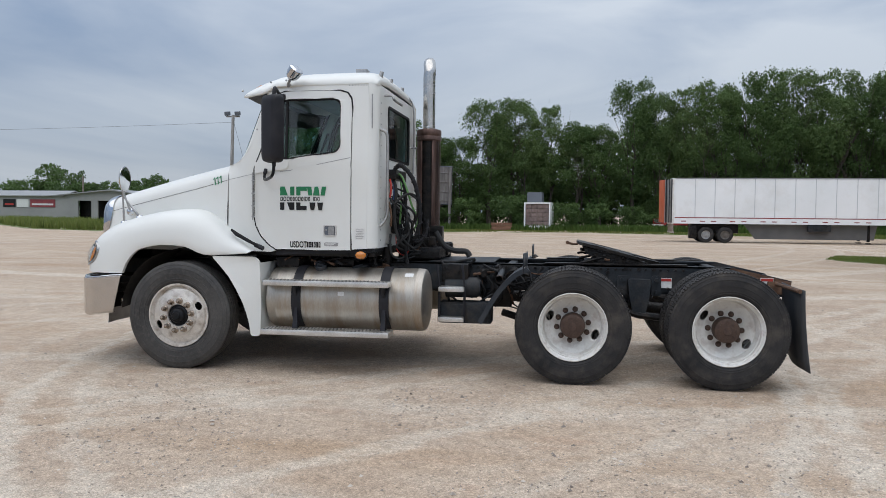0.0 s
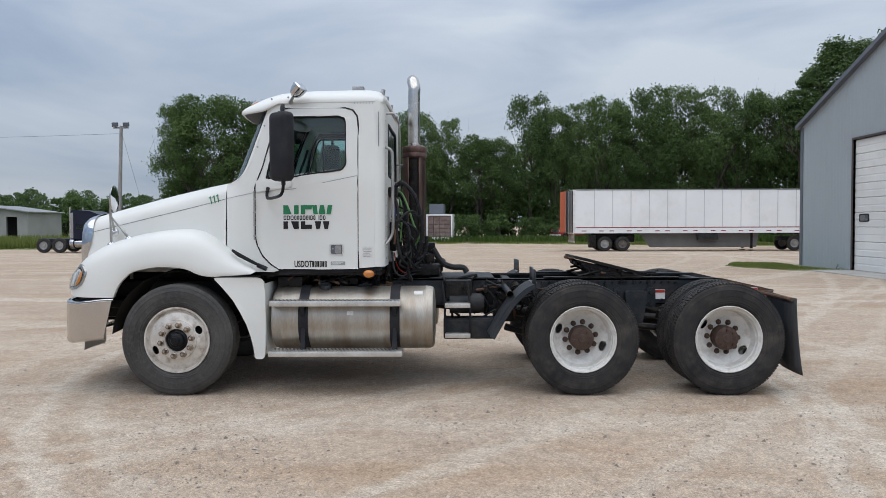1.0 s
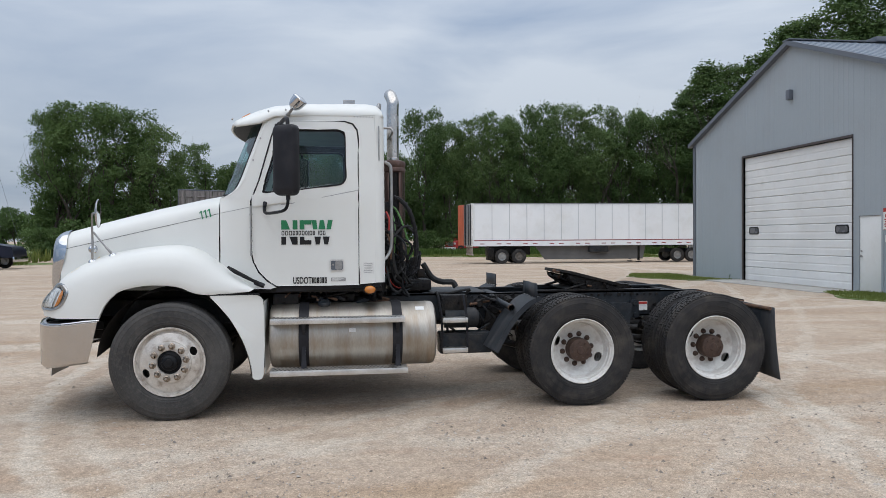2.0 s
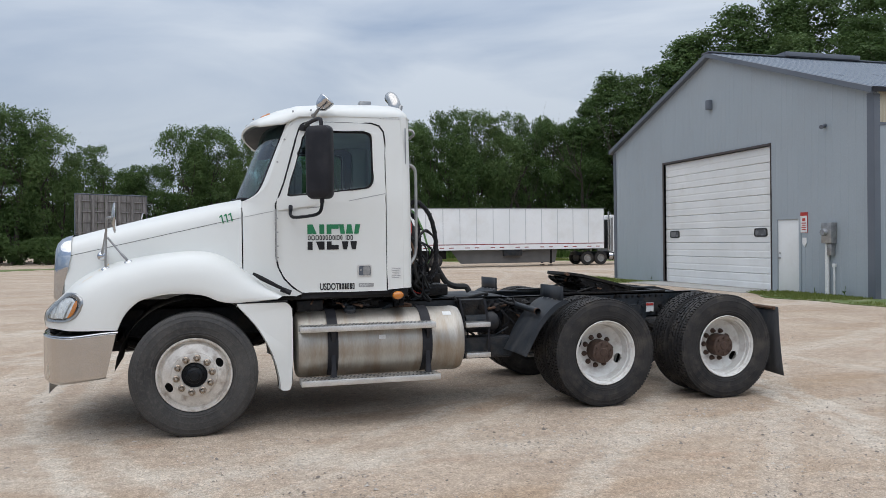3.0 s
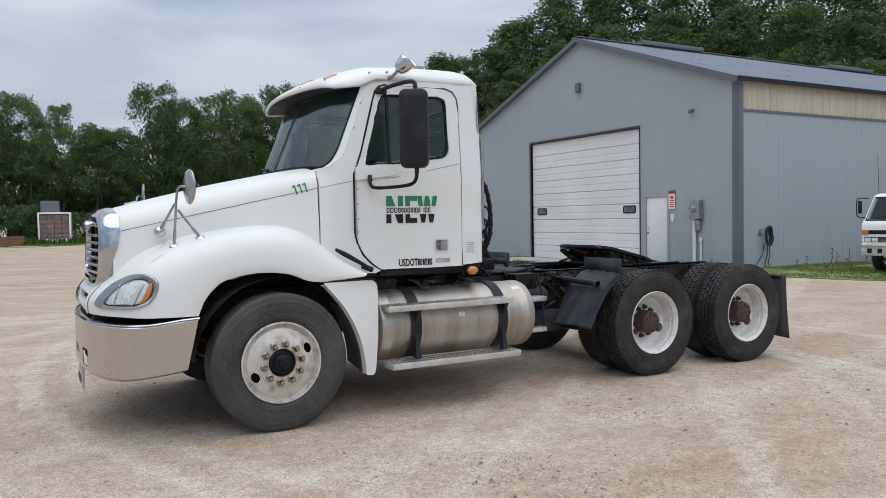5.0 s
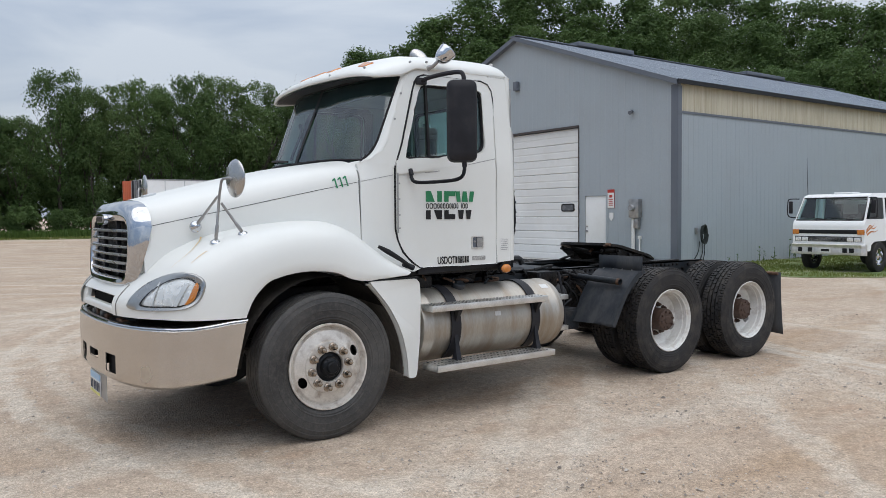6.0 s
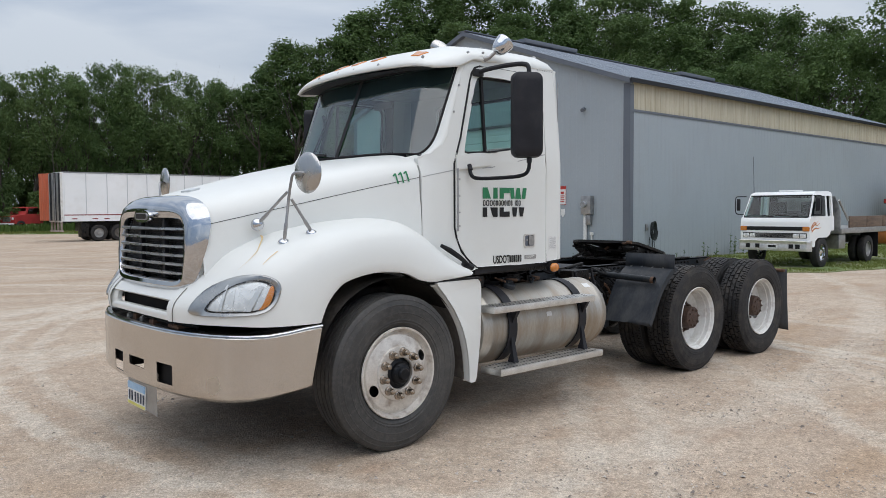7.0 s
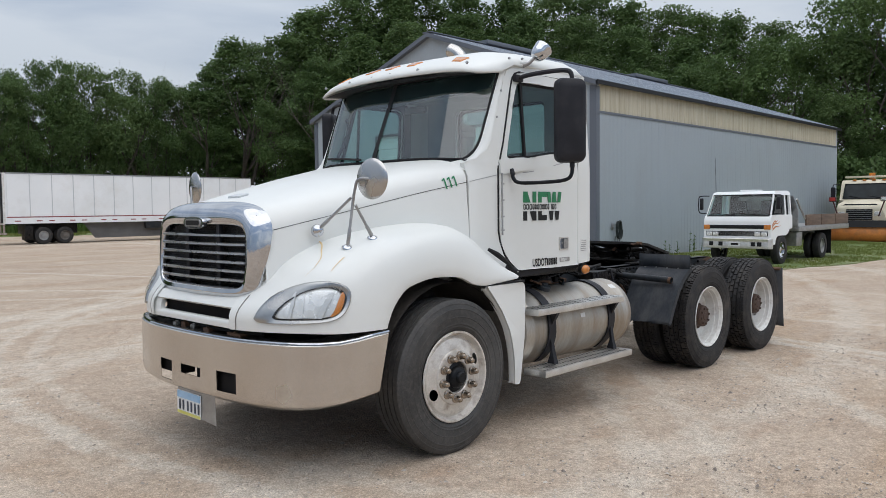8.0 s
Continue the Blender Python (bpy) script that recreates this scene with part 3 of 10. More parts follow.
    l.new(bp.outputs[0], bsdf.inputs["Normal"])
    return mt


# centre, radius, half width and strength of the pale tracks
TRACKS = ((7.86, 1.73, 9.48, 0.13, 0.75), (7.86, 1.73, 9.06, 0.12, 0.5), (7.86, 1.73, 10.23, 0.2, 0.35), (-10.18, 2.03, 16.08, 0.13, 0.75), (-27.95, 4.54, 34.25, 0.16, 0.8), (-37.30, 44.27, 60.00, 0.16, 0.55), (-37.30, 44.27, 60.50, 0.12, 0.4), (-42.29, 36.65, 60.00, 0.17, 0.6), (-42.29, 36.65, 61.10, 0.14, 0.4), (-40.83, 48.33, 60.00, 0.2, 0.45), (-40.83, 48.33, 57.90, 0.25, 0.45), (-9.5, -2.6, 17.3, 0.2, 0.5), (1.0, 22.0, 26.5, 0.3, 0.5), (1.0, 22.0, 24.3, 0.25, 0.5), (-4.0, 30.0, 22.0, 0.5, 0.6), (-4.0, 30.0, 26.0, 0.5, 0.5), (-4.0, 30.0, 31.0, 0.3, 0.5), (4.0, 60.0, 53.0, 0.35, 0.6))
# centres round which the dust is swept by turning wheels
SWEEPS = ((7.9, 1.7), (-7.0, 7.5), (30.0, 34.0))
GRAVEL = gravel_material()
STONES = leaf_material("loose stones", (0.13, 0.105, 0.09), (0.60, 0.54, 0.47), 0.0, 0.8, 0.1)

# ---- ground ----
def ground_z(x, y):
    z = -0.27 * step_up(12, 48, y) + 0.27 * step_up(53, 65, y) * step_up(-40, -20, x)
    return z


def build_ground():
    bm = bmesh.new()
    xs = sorted({*[-1800, -900, -450, -250, -160, -110, -80], *[-60 + 4 * i for i in range(14)], *[-6 + 0.25 * i for i in range(61)], *[9 + 1.5 * i for i in range(24)], *[46, 55, 70, 100, 160, 250, 450, 900, 1800]})
    ys = sorted({*[-1800, -900, -450, -200, -100, -60, -40, -25, -16, -12], *[-9.5 + 0.25 * i for i in range(55)], *[4.5 + 1.5 * i for i in range(32)], *[51 + 2 * i for i in range(18)], *[95, 115, 150, 220, 400, 900, 1800]})
    grid = []
    for y in ys:
        row = []
        for x in xs:
            z = ground_z(x, y)
            if abs(x - 2) < 10 and -9.6 < y < 5:
                z += 0.018 * noise.noise((x * 0.7, y * 0.7, 0)) * step_up(0, 1.5, min(abs(x - 2.4) - 4.2, 99) if abs(y) < 1.6 else 1.5)
            row.append(bm.verts.new((x, y, z)))
        grid.append(row)
    for a, b in zip(grid, grid[1:]):
        for i in range(len(xs) - 1):
            bm.faces.new((a[i], a[i + 1], b[i + 1], b[i]))
    ob = part("ground", bm, GRAVEL)
    return tagged(ob, "dusty beige crushed-stone yard with pale wheel tracks", "ground", kind="structure")


build_ground()


def stones():
    """Loose stones on the yard, too many to count."""
    rnd = random.Random(4)
    co, fa = [], []
    for k in range(30000):
        x, y = rnd.uniform(-6.5, 9.5), rnd.uniform(-7.4, 5.5)
        if rnd.random() < 0.45:
            y = rnd.uniform(-6.5, -1.5)
        s = rnd.uniform(0.004, 0.010) if rnd.random() < 0.95 else rnd.uniform(0.010, 0.021)
        o = len(co)
        z = ground_z(x, y) - s * 0.05
        a = rnd.uniform(0, 6.28)
        for i in range(4):
            t = a + i * 1.57 + rnd.uniform(-0.4, 0.4)
            q = s * rnd.uniform(0.7, 1.3)
            co.append((x + q * math.cos(t), y + q * math.sin(t), z + rnd.uniform(-0.2, 0.2) * s))
        co.append((x + rnd.uniform(-0.3, 0.3) * s, y + rnd.uniform(-0.3, 0.3) * s, z + s * rnd.uniform(0.5, 1.0)))
        for i in range(4):
            j = (i + 1) % 4
            fa.append((o + i, o + j, o + 4))
    me = bpy.data.meshes.new("loose_stones")
    me.from_pydata(co, [], fa)
    me.materials.append(STONES)
    tagged(new("loose_stones", me), "loose pale crushed stones scattered on the yard", "gravel", kind="stuff")


stones()


def lawn(name, outline, label, rim=0.25, rows=None):
    """A patch of grass ground a little above the yard, with an uneven edge."""
    bm = bmesh.new()
    pts = []
    L = len(outline)
    for i in range(L):
        p, q = Vector(outline[i]), Vector(outline[(i + 1) % L])
        k = max(2, int((q - p).length / 0.5))
        for j in range(k):
            v = p.lerp(q, j / k)
            pts.append((v.x + rim * noise.noise((v.x * 0.9, v.y * 0.9, 3)), v.y + rim * noise.noise((v.x * 0.9, v.y * 0.9, 7))))
    top = [bm.verts.new((x, y, ground_z(x, y) + 0.02)) for x, y in pts]
    low = [bm.verts.new((x, y, ground_z(x, y) - 0.05)) for x, y in pts]
    for a, b, c in tessellate_polygon([[Vector((x, y, 0)) for x, y in pts]]):
        bm.faces.new((top[a], top[b], top[c]))
    for i in range(len(pts)):
        j = (i + 1) % len(pts)
        bm.faces.new((top[i], top[j], low[j], low[i]))
    ob = part(name, bm, SOIL, smooth=False)
    return tagged(ob, label, "lawn", kind="structure")


def inside(p, poly):
    c = False
    for (x1, y1), (x2, y2) in zip(poly, poly[1:] + poly[:1]):
        if (y1 > p[1]) != (y2 > p[1]) and p[0] < (x2 - x1) * (p[1] - y1) / (y2 - y1) + x1:
            c = not c
    return c


def blades(name, label, spots, material, seed, tall=(0.05, 0.14), wide=0.008, per=1, lean=0.5):
    """Many thin blades in one mesh."""
    rnd = random.Random(seed)
    co, fa = [], []
    for x, y, z in spots:
        for _ in range(per):
            h, a = rnd.uniform(*tall), rnd.uniform(0, 6.28)
            px, py = x + rnd.uniform(-0.05, 0.05), y + rnd.uniform(-0.05, 0.05)
            dx, dy = math.cos(a), math.sin(a)
            b = rnd.uniform(0, lean) * h
            bx, by = rnd.uniform(-b, b), rnd.uniform(-b, b)
            w = wide * rnd.uniform(0.6, 1.4)
            o = len(co)
            co += [(px - w * dx, py - w * dy, z), (px + w * dx, py + w * dy, z), (px + bx * 0.4 + w * 0.7 * dx, py + by * 0.4 + w * 0.7 * dy, z + h * 0.6), (px + bx * 0.4 - w * 0.7 * dx, py + by * 0.4 - w * 0.7 * dy, z + h * 0.6), (px + bx, py + by, z + h)]
            fa += [(o, o + 1, o + 2, o + 3), (o + 3, o + 2, o + 4)]
    me = bpy.data.meshes.new(name)
    me.from_pydata(co, [], fa)
    me.materials.append(material)
    return tagged(new(name, me), label, "grass" if "grass" in name else "weeds", kind="stuff")


def spots_in(poly, count, seed, clump=0.0):
    rnd = random.Random(seed)
    xs, ys = [p[0] for p in poly], [p[1] for p in poly]
    out = []
    while len(out) < count:
        p = (rnd.uniform(min(xs), max(xs)), rnd.uniform(min(ys), max(ys)))
        if inside(p, poly) and noise.noise((p[0] * 0.6, p[1] * 0.6, seed)) > -clump * rnd.random():
            out.append((p[0], p[1], ground_z(*p) + 0.015))
    return out


SIDE_LAWN = [(14.3, 7.9), (14.4, 6.0), (15.0, 4.0), (16.2, 2.7), (18.4, 2.1), (24, 1.4), (32, 0.6), (48, -1.0), (70, -3), (70, 30), (37.2, 30), (37.2, 8.0)]
FRONT_LAWN = [(14.3, 7.9), (15.85, 8.0), (15.85, 11.6), (14.9, 11.7), (14.0, 9.6)]
CORNER_LAWN = [(13.2, 22.0), (13.3, 20.6), (14.0, 18.4), (15.85, 18.0), (15.85, 24.0), (14.4, 24.6)]
BACK_LAWN = [(-300, 62), (-62, 74), (-46, 58), (-36, 53.5), (-22, 53), (-12, 58), (-3, 60), (6, 60.5), (18, 58), (30, 56), (40, 50), (44, 30), (70, 30), (300, 60), (300, 400), (-300, 400)]
lawn("lawn_side", SIDE_LAWN, "patchy mown grass beside the shed")
lawn("lawn_front", FRONT_LAWN, "narrow grass strip at the shed front")
lawn("lawn_corner", CORNER_LAWN, "small grass patch at the shed corner")
lawn("lawn_back", BACK_LAWN, "grass verge at the far edge of the yard", 0.8)
blades("grass_side", "short green grass beside the shed", spots_in([p for p in SIDE_LAWN if p[0] < 40][:-1] + [(40, 0), (40, 8)], 16000, 5, 0.25), GRASS, 6, (0.02, 0.07), 0.010, 3)
blades("grass_front", "short grass at the shed front", spots_in(FRONT_LAWN, 1500, 7, 0.5) + spots_in(CORNER_LAWN, 2200, 8, 0.5), GRASS, 9, (0.02, 0.08), 0.010, 3)
blades("grass_verge", "long grass along the far verge", spots_in([(-12, 58.5), (-3, 60.3), (6, 60.8), (18, 58.3), (30, 56.3), (30, 61), (-12, 63)], 5000, 11, 0.5), GRASS, 12, (0.05, 0.16), 0.03, 3)
blades("grass_verge", "long grass before the far building", spots_in([(-75, 76), (-62, 74.5), (-46, 58.6), (-36, 54), (-22, 53.4), (-22, 60), (-50, 74), (-70, 88)], 5000, 13, 0.5), GRASS, 14, (0.3, 1.15), 0.05, 3)


# ---- the grey shed ----
SX0, SX1, SY0, SY1, EAVE, PEAK = 15.92, 37.2, 8.05, 21.75, 5.28, 7.72
SYM = (SY0 + SY1) / 2


def sheets(parent, name, material, u0, u1, v0, top, put, wide=0.92, pitch=0.23, rib=0.020, high=0.005):
    """Ribbed steel sheets side by side, each one its own piece; top(u) is the height where it ends."""
    n = max(1, round((u1 - u0) / wide))
    for k in range(n):
        a, b = lerp(u0, u1, k / n) + 0.001, lerp(u0, u1, (k + 1) / n) - 0.001
        m = max(1, round((b - a) / pitch))
        prof = []
        for i in range(m):
            c = lerp(a, b, (i + 0.5) / m)
            prof += [(c - rib, 0.0), (c - rib * 0.5, high), (c + rib * 0.5, high), (c + rib, 0.0)]
        prof = [(a, 0.0)] + prof + [(b, 0.0)]
        if min(top(a), top(b)) - v0 < 0.05:
            continue
        bm = bmesh.new()
        peak = [(u, top(u)) for u, _ in prof]
        loft(bm, [[put(u, v0, h + 0.002) for u, h in prof], [put(u, t, h + 0.002) for (u, t), (_, h) in zip(peak, prof)]], False)
        part(name, bm, material, parent, smooth=False)


def build_shed():
    shed = thing("metal_shed", "grey sheet-steel shed with dark trim and white overhead door", "shed")
    BAY = (11.92, 17.85, 4.36)
    MAN = (10.70, 11.66, 2.14)
    bm = bmesh.new()
    gable = [(SY0, 0.0), (MAN[0], 0.0), (MAN[0], MAN[2]), (MAN[1], MAN[2]), (MAN[1], 0.0), (BAY[0], 0.0), (BAY[0], BAY[2]), (BAY[1], BAY[2]), (BAY[1], 0.0), (SY1, -0.06), (SY1, EAVE), (SYM, PEAK), (SY0, EAVE)]
    slab(bm, gable, [], lambda u, v, d: (SX0 + d, u, v), 0.15)
    roofline = lambda u: EAVE + (PEAK - EAVE) * (1 - abs(u - SYM) / (SYM - SY0)) - 0.05

    def putg(u, v, d):
        return (SX0 - d - 0.001, u, v)

    gw = part("gable_wall", bm, SHED_GREY, shed, smooth=False)
    sheets(gw, "wall_sheet", SHED_GREY, SY0 + 0.2, MAN[0] - 0.06, 0.02, roofline, putg)
    sheets(gw, "wall_sheet", SHED_GREY, MAN[0] - 0.06, BAY[0] - 0.13, MAN[2] + 0.07, roofline, putg)
    sheets(gw, "wall_sheet", SHED_GREY, BAY[0] - 0.13, BAY[1] + 0.13, BAY[2] + 0.13, roofline, putg)
    sheets(gw, "wall_sheet", SHED_GREY, BAY[1] + 0.13, SY1 - 0.2, 0.02, roofline, putg)
    bm = bmesh.new()
    box(bm, SX0 + 0.15, SX1, SY0, SY0 + 0.15, -0.2, 4.42)
    sw = part("side_wall", bm, SHED_GREY, shed, smooth=False)
    sheets(sw, "wall_sheet", SHED_GREY, SX0 + 0.17, SX1 - 0.02, 0.02, lambda u: 4.40, lambda u, v, d: (u, SY0 - d - 0.001, v))
    bm = bmesh.new()
    box(bm, SX0 + 0.15, SX1, SY0 + 0.02, SY0 + 0.15, 4.46, EAVE - 0.02)
    lp = part("light_band", bm, SHED_TAN, shed, "yellowed translucent light band", smooth=False)
    sheets(lp, "light_panel", SHED_TAN, SX0 + 0.17, SX1 - 0.02, 4.475, lambda u: EAVE - 0.05, lambda u, v, d: (u, SY0 + 0.02 - d, v), 1.06, 0.265, 0.045, 0.018)
    bm = bmesh.new()
    box(bm, SX0 + 0.15, SX1, SY1 - 0.15, SY1, -0.3, EAVE)
    part("side_wall", bm, SHED_GREY, shed, smooth=False)
    bm = bmesh.new()
    slab(bm, [(SY0, -0.2), (SY1, -0.3), (SY1, EAVE), (SYM, PEAK), (SY0, EAVE)], [], lambda u, v, d: (SX1 + d, u, v), 0.12)
    part("gable_wall", bm, SHED_GREY, shed, smooth=False)
    # roof: two slopes with ribs
    for s, y0 in ((1, SY0 - 0.12), (-1, SY1 + 0.12)):
        bm = bmesh.new()
        z0 = EAVE + 0.02 - 0.12 * (PEAK - EAVE) / (SYM - SY0)
        sec = [(y0, z0), (SYM, PEAK + 0.03), (SYM, PEAK + 0.10), (y0, z0 + 0.07)]
        loft(bm, [[(x, y, z) for y, z in sec] for x in (SX0 - 0.18, SX1 + 0.2)], True, True)
        nrm = Vector((0, -(PEAK - EAVE) * s, (SYM - SY0))).normalized()
        rf = part("roof", bm, ROOF_STEEL, shed, smooth=False)
        ea, eb = Vector((0, y0, z0 + 0.071)), Vector((0, SYM, PEAK + 0.101))
        sheets(rf, "roof_sheet", ROOF_STEEL, SX0 - 0.18, SX1 + 0.2, 0.0, lambda u: 1.0, lambda u, v, d: ea.lerp(eb, v) + Vector((u, 0, 0)) + nrm * d, 0.9, 0.3, 0.03, 0.02)
        bm = bmesh.new()
        loft(bm, [[(SX0 - 0.19, y0 - 0.0 * s, z0 - 0.08), (SX0 - 0.19, y0, z0 + 0.075), (SX0 - 0.02, y0, z0 + 0.075), (SX0 - 0.02, y0, z0 - 0.08)],
                  [(SX0 - 0.19, SYM, PEAK - 0.05), (SX0 - 0.19, SYM, PEAK + 0.105), (SX0 - 0.02, SYM, PEAK + 0.105), (SX0 - 0.02, SYM, PEAK - 0.05)]], True, True)
        part("rake_trim", bm, SHED_DARK, shed, smooth=False)
        bm = bmesh.new()
        box(bm, SX0 - 0.19, SX1 + 0.2, y0 - 0.05 * s - 0.012, y0 - 0.05 * s + 0.012, z0 - 0.05, z0 + 0.075)
        part("gutter", bm, GUTTER_BLACK, shed, smooth=False)
    bm = bmesh.new()
    box(bm, SX0 - 0.2, SX1 + 0.2, SYM - 0.2, SYM + 0.2, PEAK + 0.085, PEAK + 0.125, 0.01)
    part("ridge_cap", bm, SHED_DARK, shed)
    for x in (18.7, 29.5):
        bm = bmesh.new()
        box(bm, x, x + 3.1, SYM - 0.28, SYM + 0.28, PEAK + 0.10, PEAK + 0.26, 0.03)
        part("ridge_vent", bm, SHED_DARK, shed)
    # corner and opening trims
    for y0, y1 in ((SY0 - 0.02, SY0 + 0.20), (SY1 - 0.2, SY1 + 0.02)):
        bm = bmesh.new()
        box(bm, SX0 - 0.025, SX0 - 0.014, y0, y1, -0.1, EAVE - 0.06)
        if y0 < 10:
            box(bm, SX0 - 0.02, SX0 + 0.16, SY0 - 0.03, SY0 - 0.016, -0.1, EAVE - 0.1)
        part("corner_trim", bm, SHED_DARK, shed, smooth=False)
    bm = bmesh.new()
    box(bm, SX0 + 0.16, SX1, SY0 - 0.03, SY0 - 0.014, 4.40, 4.47)
    part("panel_trim", bm, SHED_DARK, shed, smooth=False)
    bm = bmesh.new()
    for y0, y1, z0, z1 in ((BAY[0] - 0.025, BAY[0], 0, BAY[2] + 0.07), (BAY[1], BAY[1] + 0.07, 0, BAY[2] + 0.07), (BAY[0], BAY[1], BAY[2], BAY[2] + 0.07)):
        box(bm, SX0 - 0.03, SX0 + 0.2, y0, y1, z0, z1)
    part("door_trim", bm, SHED_BROWN, shed, "dark brown opening trim", smooth=False)
    # overhead door of separate sections
    door = thing("overhead_door", "white sectional overhead door with two small windows, closed", "garage door")
    door.parent = shed
    n = 9
    h = BAY[2] / n
    for i in range(n):
        bm = bmesh.new()
        z0, z1 = i * h + 0.004, (i + 1) * h - 0.004
        prof = [(0.0, z0), (-0.02, z0 + 0.02), (-0.02, z0 + h * 0.40), (-0.012, z0 + h * 0.42), (-0.012, z0 + h * 0.50), (-0.02, z0 + h * 0.52), (-0.02, z1 - 0.02), (0.0, z1), (0.05, z1), (0.05, z0)]
        loft(bm, [[(SX0 + 0.085 + a, y, z) for a, z in prof] for y in (BAY[0] + 0.01, BAY[1] - 0.01)], True, True)
        part("door_section", bm, DOOR_WHITE, door, smooth=False)
    for y in (BAY[0] + 0.55, BAY[1] - 0.6):
        bm = bmesh.new()
        slab(bm, rounded(y - 0.30, y + 0.30, 1.63, 1.89, 0.08), [rounded(y - 0.26, y + 0.26, 1.665, 1.855, 0.06)], lambda u, v, d: (SX0 + 0.045 + d, u, v), 0.03)
        part("window_frame", bm, SEAL, door)
        bm = bmesh.new()
        slab(bm, rounded(y - 0.265, y + 0.265, 1.66, 1.86, 0.06), [], lambda u, v, d: (SX0 + 0.05 + d, u, v), 0.006)
        part("window_pane", bm, DOOR_PANE, door)
    # walk door
    md = thing("walk_door", "white steel walk door in a grey frame, closed", "door")
    md.parent = shed
    bm = bmesh.new()
    for y0, y1, z0, z1 in ((MAN[0] - 0.05, MAN[0] + 0.03, 0, MAN[2] + 0.06), (MAN[1] - 0.03, MAN[1] + 0.05, 0, MAN[2] + 0.06), (MAN[0] + 0.03, MAN[1] - 0.03, MAN[2] - 0.02, MAN[2] + 0.06)):
        box(bm, SX0 - 0.025, SX0 + 0.12, y0, y1, z0, z1)
    part("door_frame", bm, SHED_GREY, md, smooth=False)
    bm = bmesh.new()
    box(bm, SX0 + 0.01, SX0 + 0.05, MAN[0] + 0.035, MAN[1] - 0.035, 0.03, MAN[2] - 0.025, 0.004)
    part("door_leaf", bm, DOOR_WHITE, md)
    bm = bmesh.new()
    tube(bm, [(SX0 - 0.05, MAN[1] - 0.11, 1.0), (SX0 + 0.02, MAN[1] - 0.11, 1.0)], 0.03, 10)
    part("door_knob", bm, STEEL, md)
    part("door_lock", tube(bmesh.new(), [(SX0 - 0.01, MAN[1] - 0.11, 1.14), (SX0 + 0.02, MAN[1] - 0.11, 1.14)], 0.025, 10), STEEL, md)
    # wall fittings
    bm = bmesh.new()
    box(bm, SX0 - 0.16, SX0 - 0.013, 14.78, 14.98, 5.92, 6.24, 0.02)
    lamp = tagged(part("wall_light", bm, SHED_DARK), "small dark wall light on the shed gable", "light")
    bm = bmesh.new()
    tube(bm, [(SX0 - 0.013, 9.70, 4.62), (SX0 - 0.12, 9.66, 4.6), (SX0 - 0.22, 9.6, 4.56)], [0.06, 0.04, 0.06], 10)
    tagged(part("floodlight", bm, SHED_DARK), "small dark floodlight on the shed gable", "light")
    sign = thing("wall_sign", "red and white warning sign on the shed wall", "sign")
    bm = bmesh.new()
    box(bm, SX0 - 0.022, SX0 - 0.013, 10.38, 10.66, 1.72, 2.30)
    part("plate", bm, RED_PLASTIC, sign, smooth=False)
    bm = bmesh.new()
    box(bm, SX0 - 0.026, SX0 - 0.0225, 10.39, 10.65, 1.73, 2.20)
    part("white_field", bm, PAPER, sign, smooth=False)
    bm = bmesh.new()
    for z, w in ((1.80, 0.16), (1.86, 0.18), (1.92, 0.14), (1.98, 0.18)):
        box(bm, SX0 - 0.029, SX0 - 0.0262, 10.52 - w / 2, 10.52 + w / 2, z, z + 0.028)
    box(bm, SX0 - 0.029, SX0 - 0.0262, 10.46, 10.58, 2.05, 2.13)
    part("printed_lines", bm, RED_PLASTIC, sign, smooth=False)
    bm = bmesh.new()
    slab(bm, [(10.42, 1.42), (10.50, 1.32), (10.58, 1.42), (10.58, 1.58), (10.42, 1.58)], [], lambda u, v, d: (SX0 - 0.03 + d, u, v), 0.017)
    tagged(part("shield_plate", bm, PAPER, smooth=False), "small pale shield-shaped plate on the shed wall", "sign")
    meter = thing("electric_meter", "grey electric meter box with conduit on the shed wall", "electric meter")
    bm = bmesh.new()
    box(bm, SX0 - 0.2, SX0 - 0.014, 9.30, 9.66, 1.42, 1.98, 0.015)
    part("meter_box", bm, STEEL, meter)
    bm = bmesh.new()
    lathe(bm, [(0.001, -0.10), (0.085, -0.10), (0.10, -0.07), (0.10, 0.0)], 20, "x")
    part("meter_glass", bm, LENS_SOLID, meter, m=pose(SX0 - 0.2, 9.52, 1.72))
    bm = bmesh.new()
    box(bm, SX0 - 0.14, SX0 - 0.014, 9.36, 9.52, 1.10, 1.40, 0.01)
    part("switch_box", bm, STEEL, meter)
    bm = bmesh.new()
    tube(bm, [(SX0 - 0.08, 9.58, 1.42), (SX0 - 0.08, 9.58, -0.05)], 0.055, 12)
    part("conduit", bm, PAPER, meter, "pale grey conduit")
    bm = bmesh.new()
    tube(bm, [(SX0 - 0.05, 9.36, 0.85), (SX0 - 0.05, 9.36, -0.05)], 0.025, 8)
    box(bm, SX0 - 0.08, SX0 - 0.014, 9.31, 9.41, 0.78, 0.88, 0.008)
    part("conduit", bm, PAPER, meter, "thin pale conduit")
    hose = thing("garden_hose", "grey hose coiled on a wall hook of the shed", "hose")
    bm = bmesh.new()
    rnd = random.Random(3)
    pts = []
    for i in range(6 * 20 + 1):
        a, k = 2 * math.pi * i / 20, i / 20
        pts.append((17.02 + (0.075 + 0.010 * k) * math.cos(a) + rnd.uniform(-0.004, 0.004), SY0 - 0.05 - 0.02 * k, 0.92 + (0.24 + 0.008 * k) * math.sin(a)))
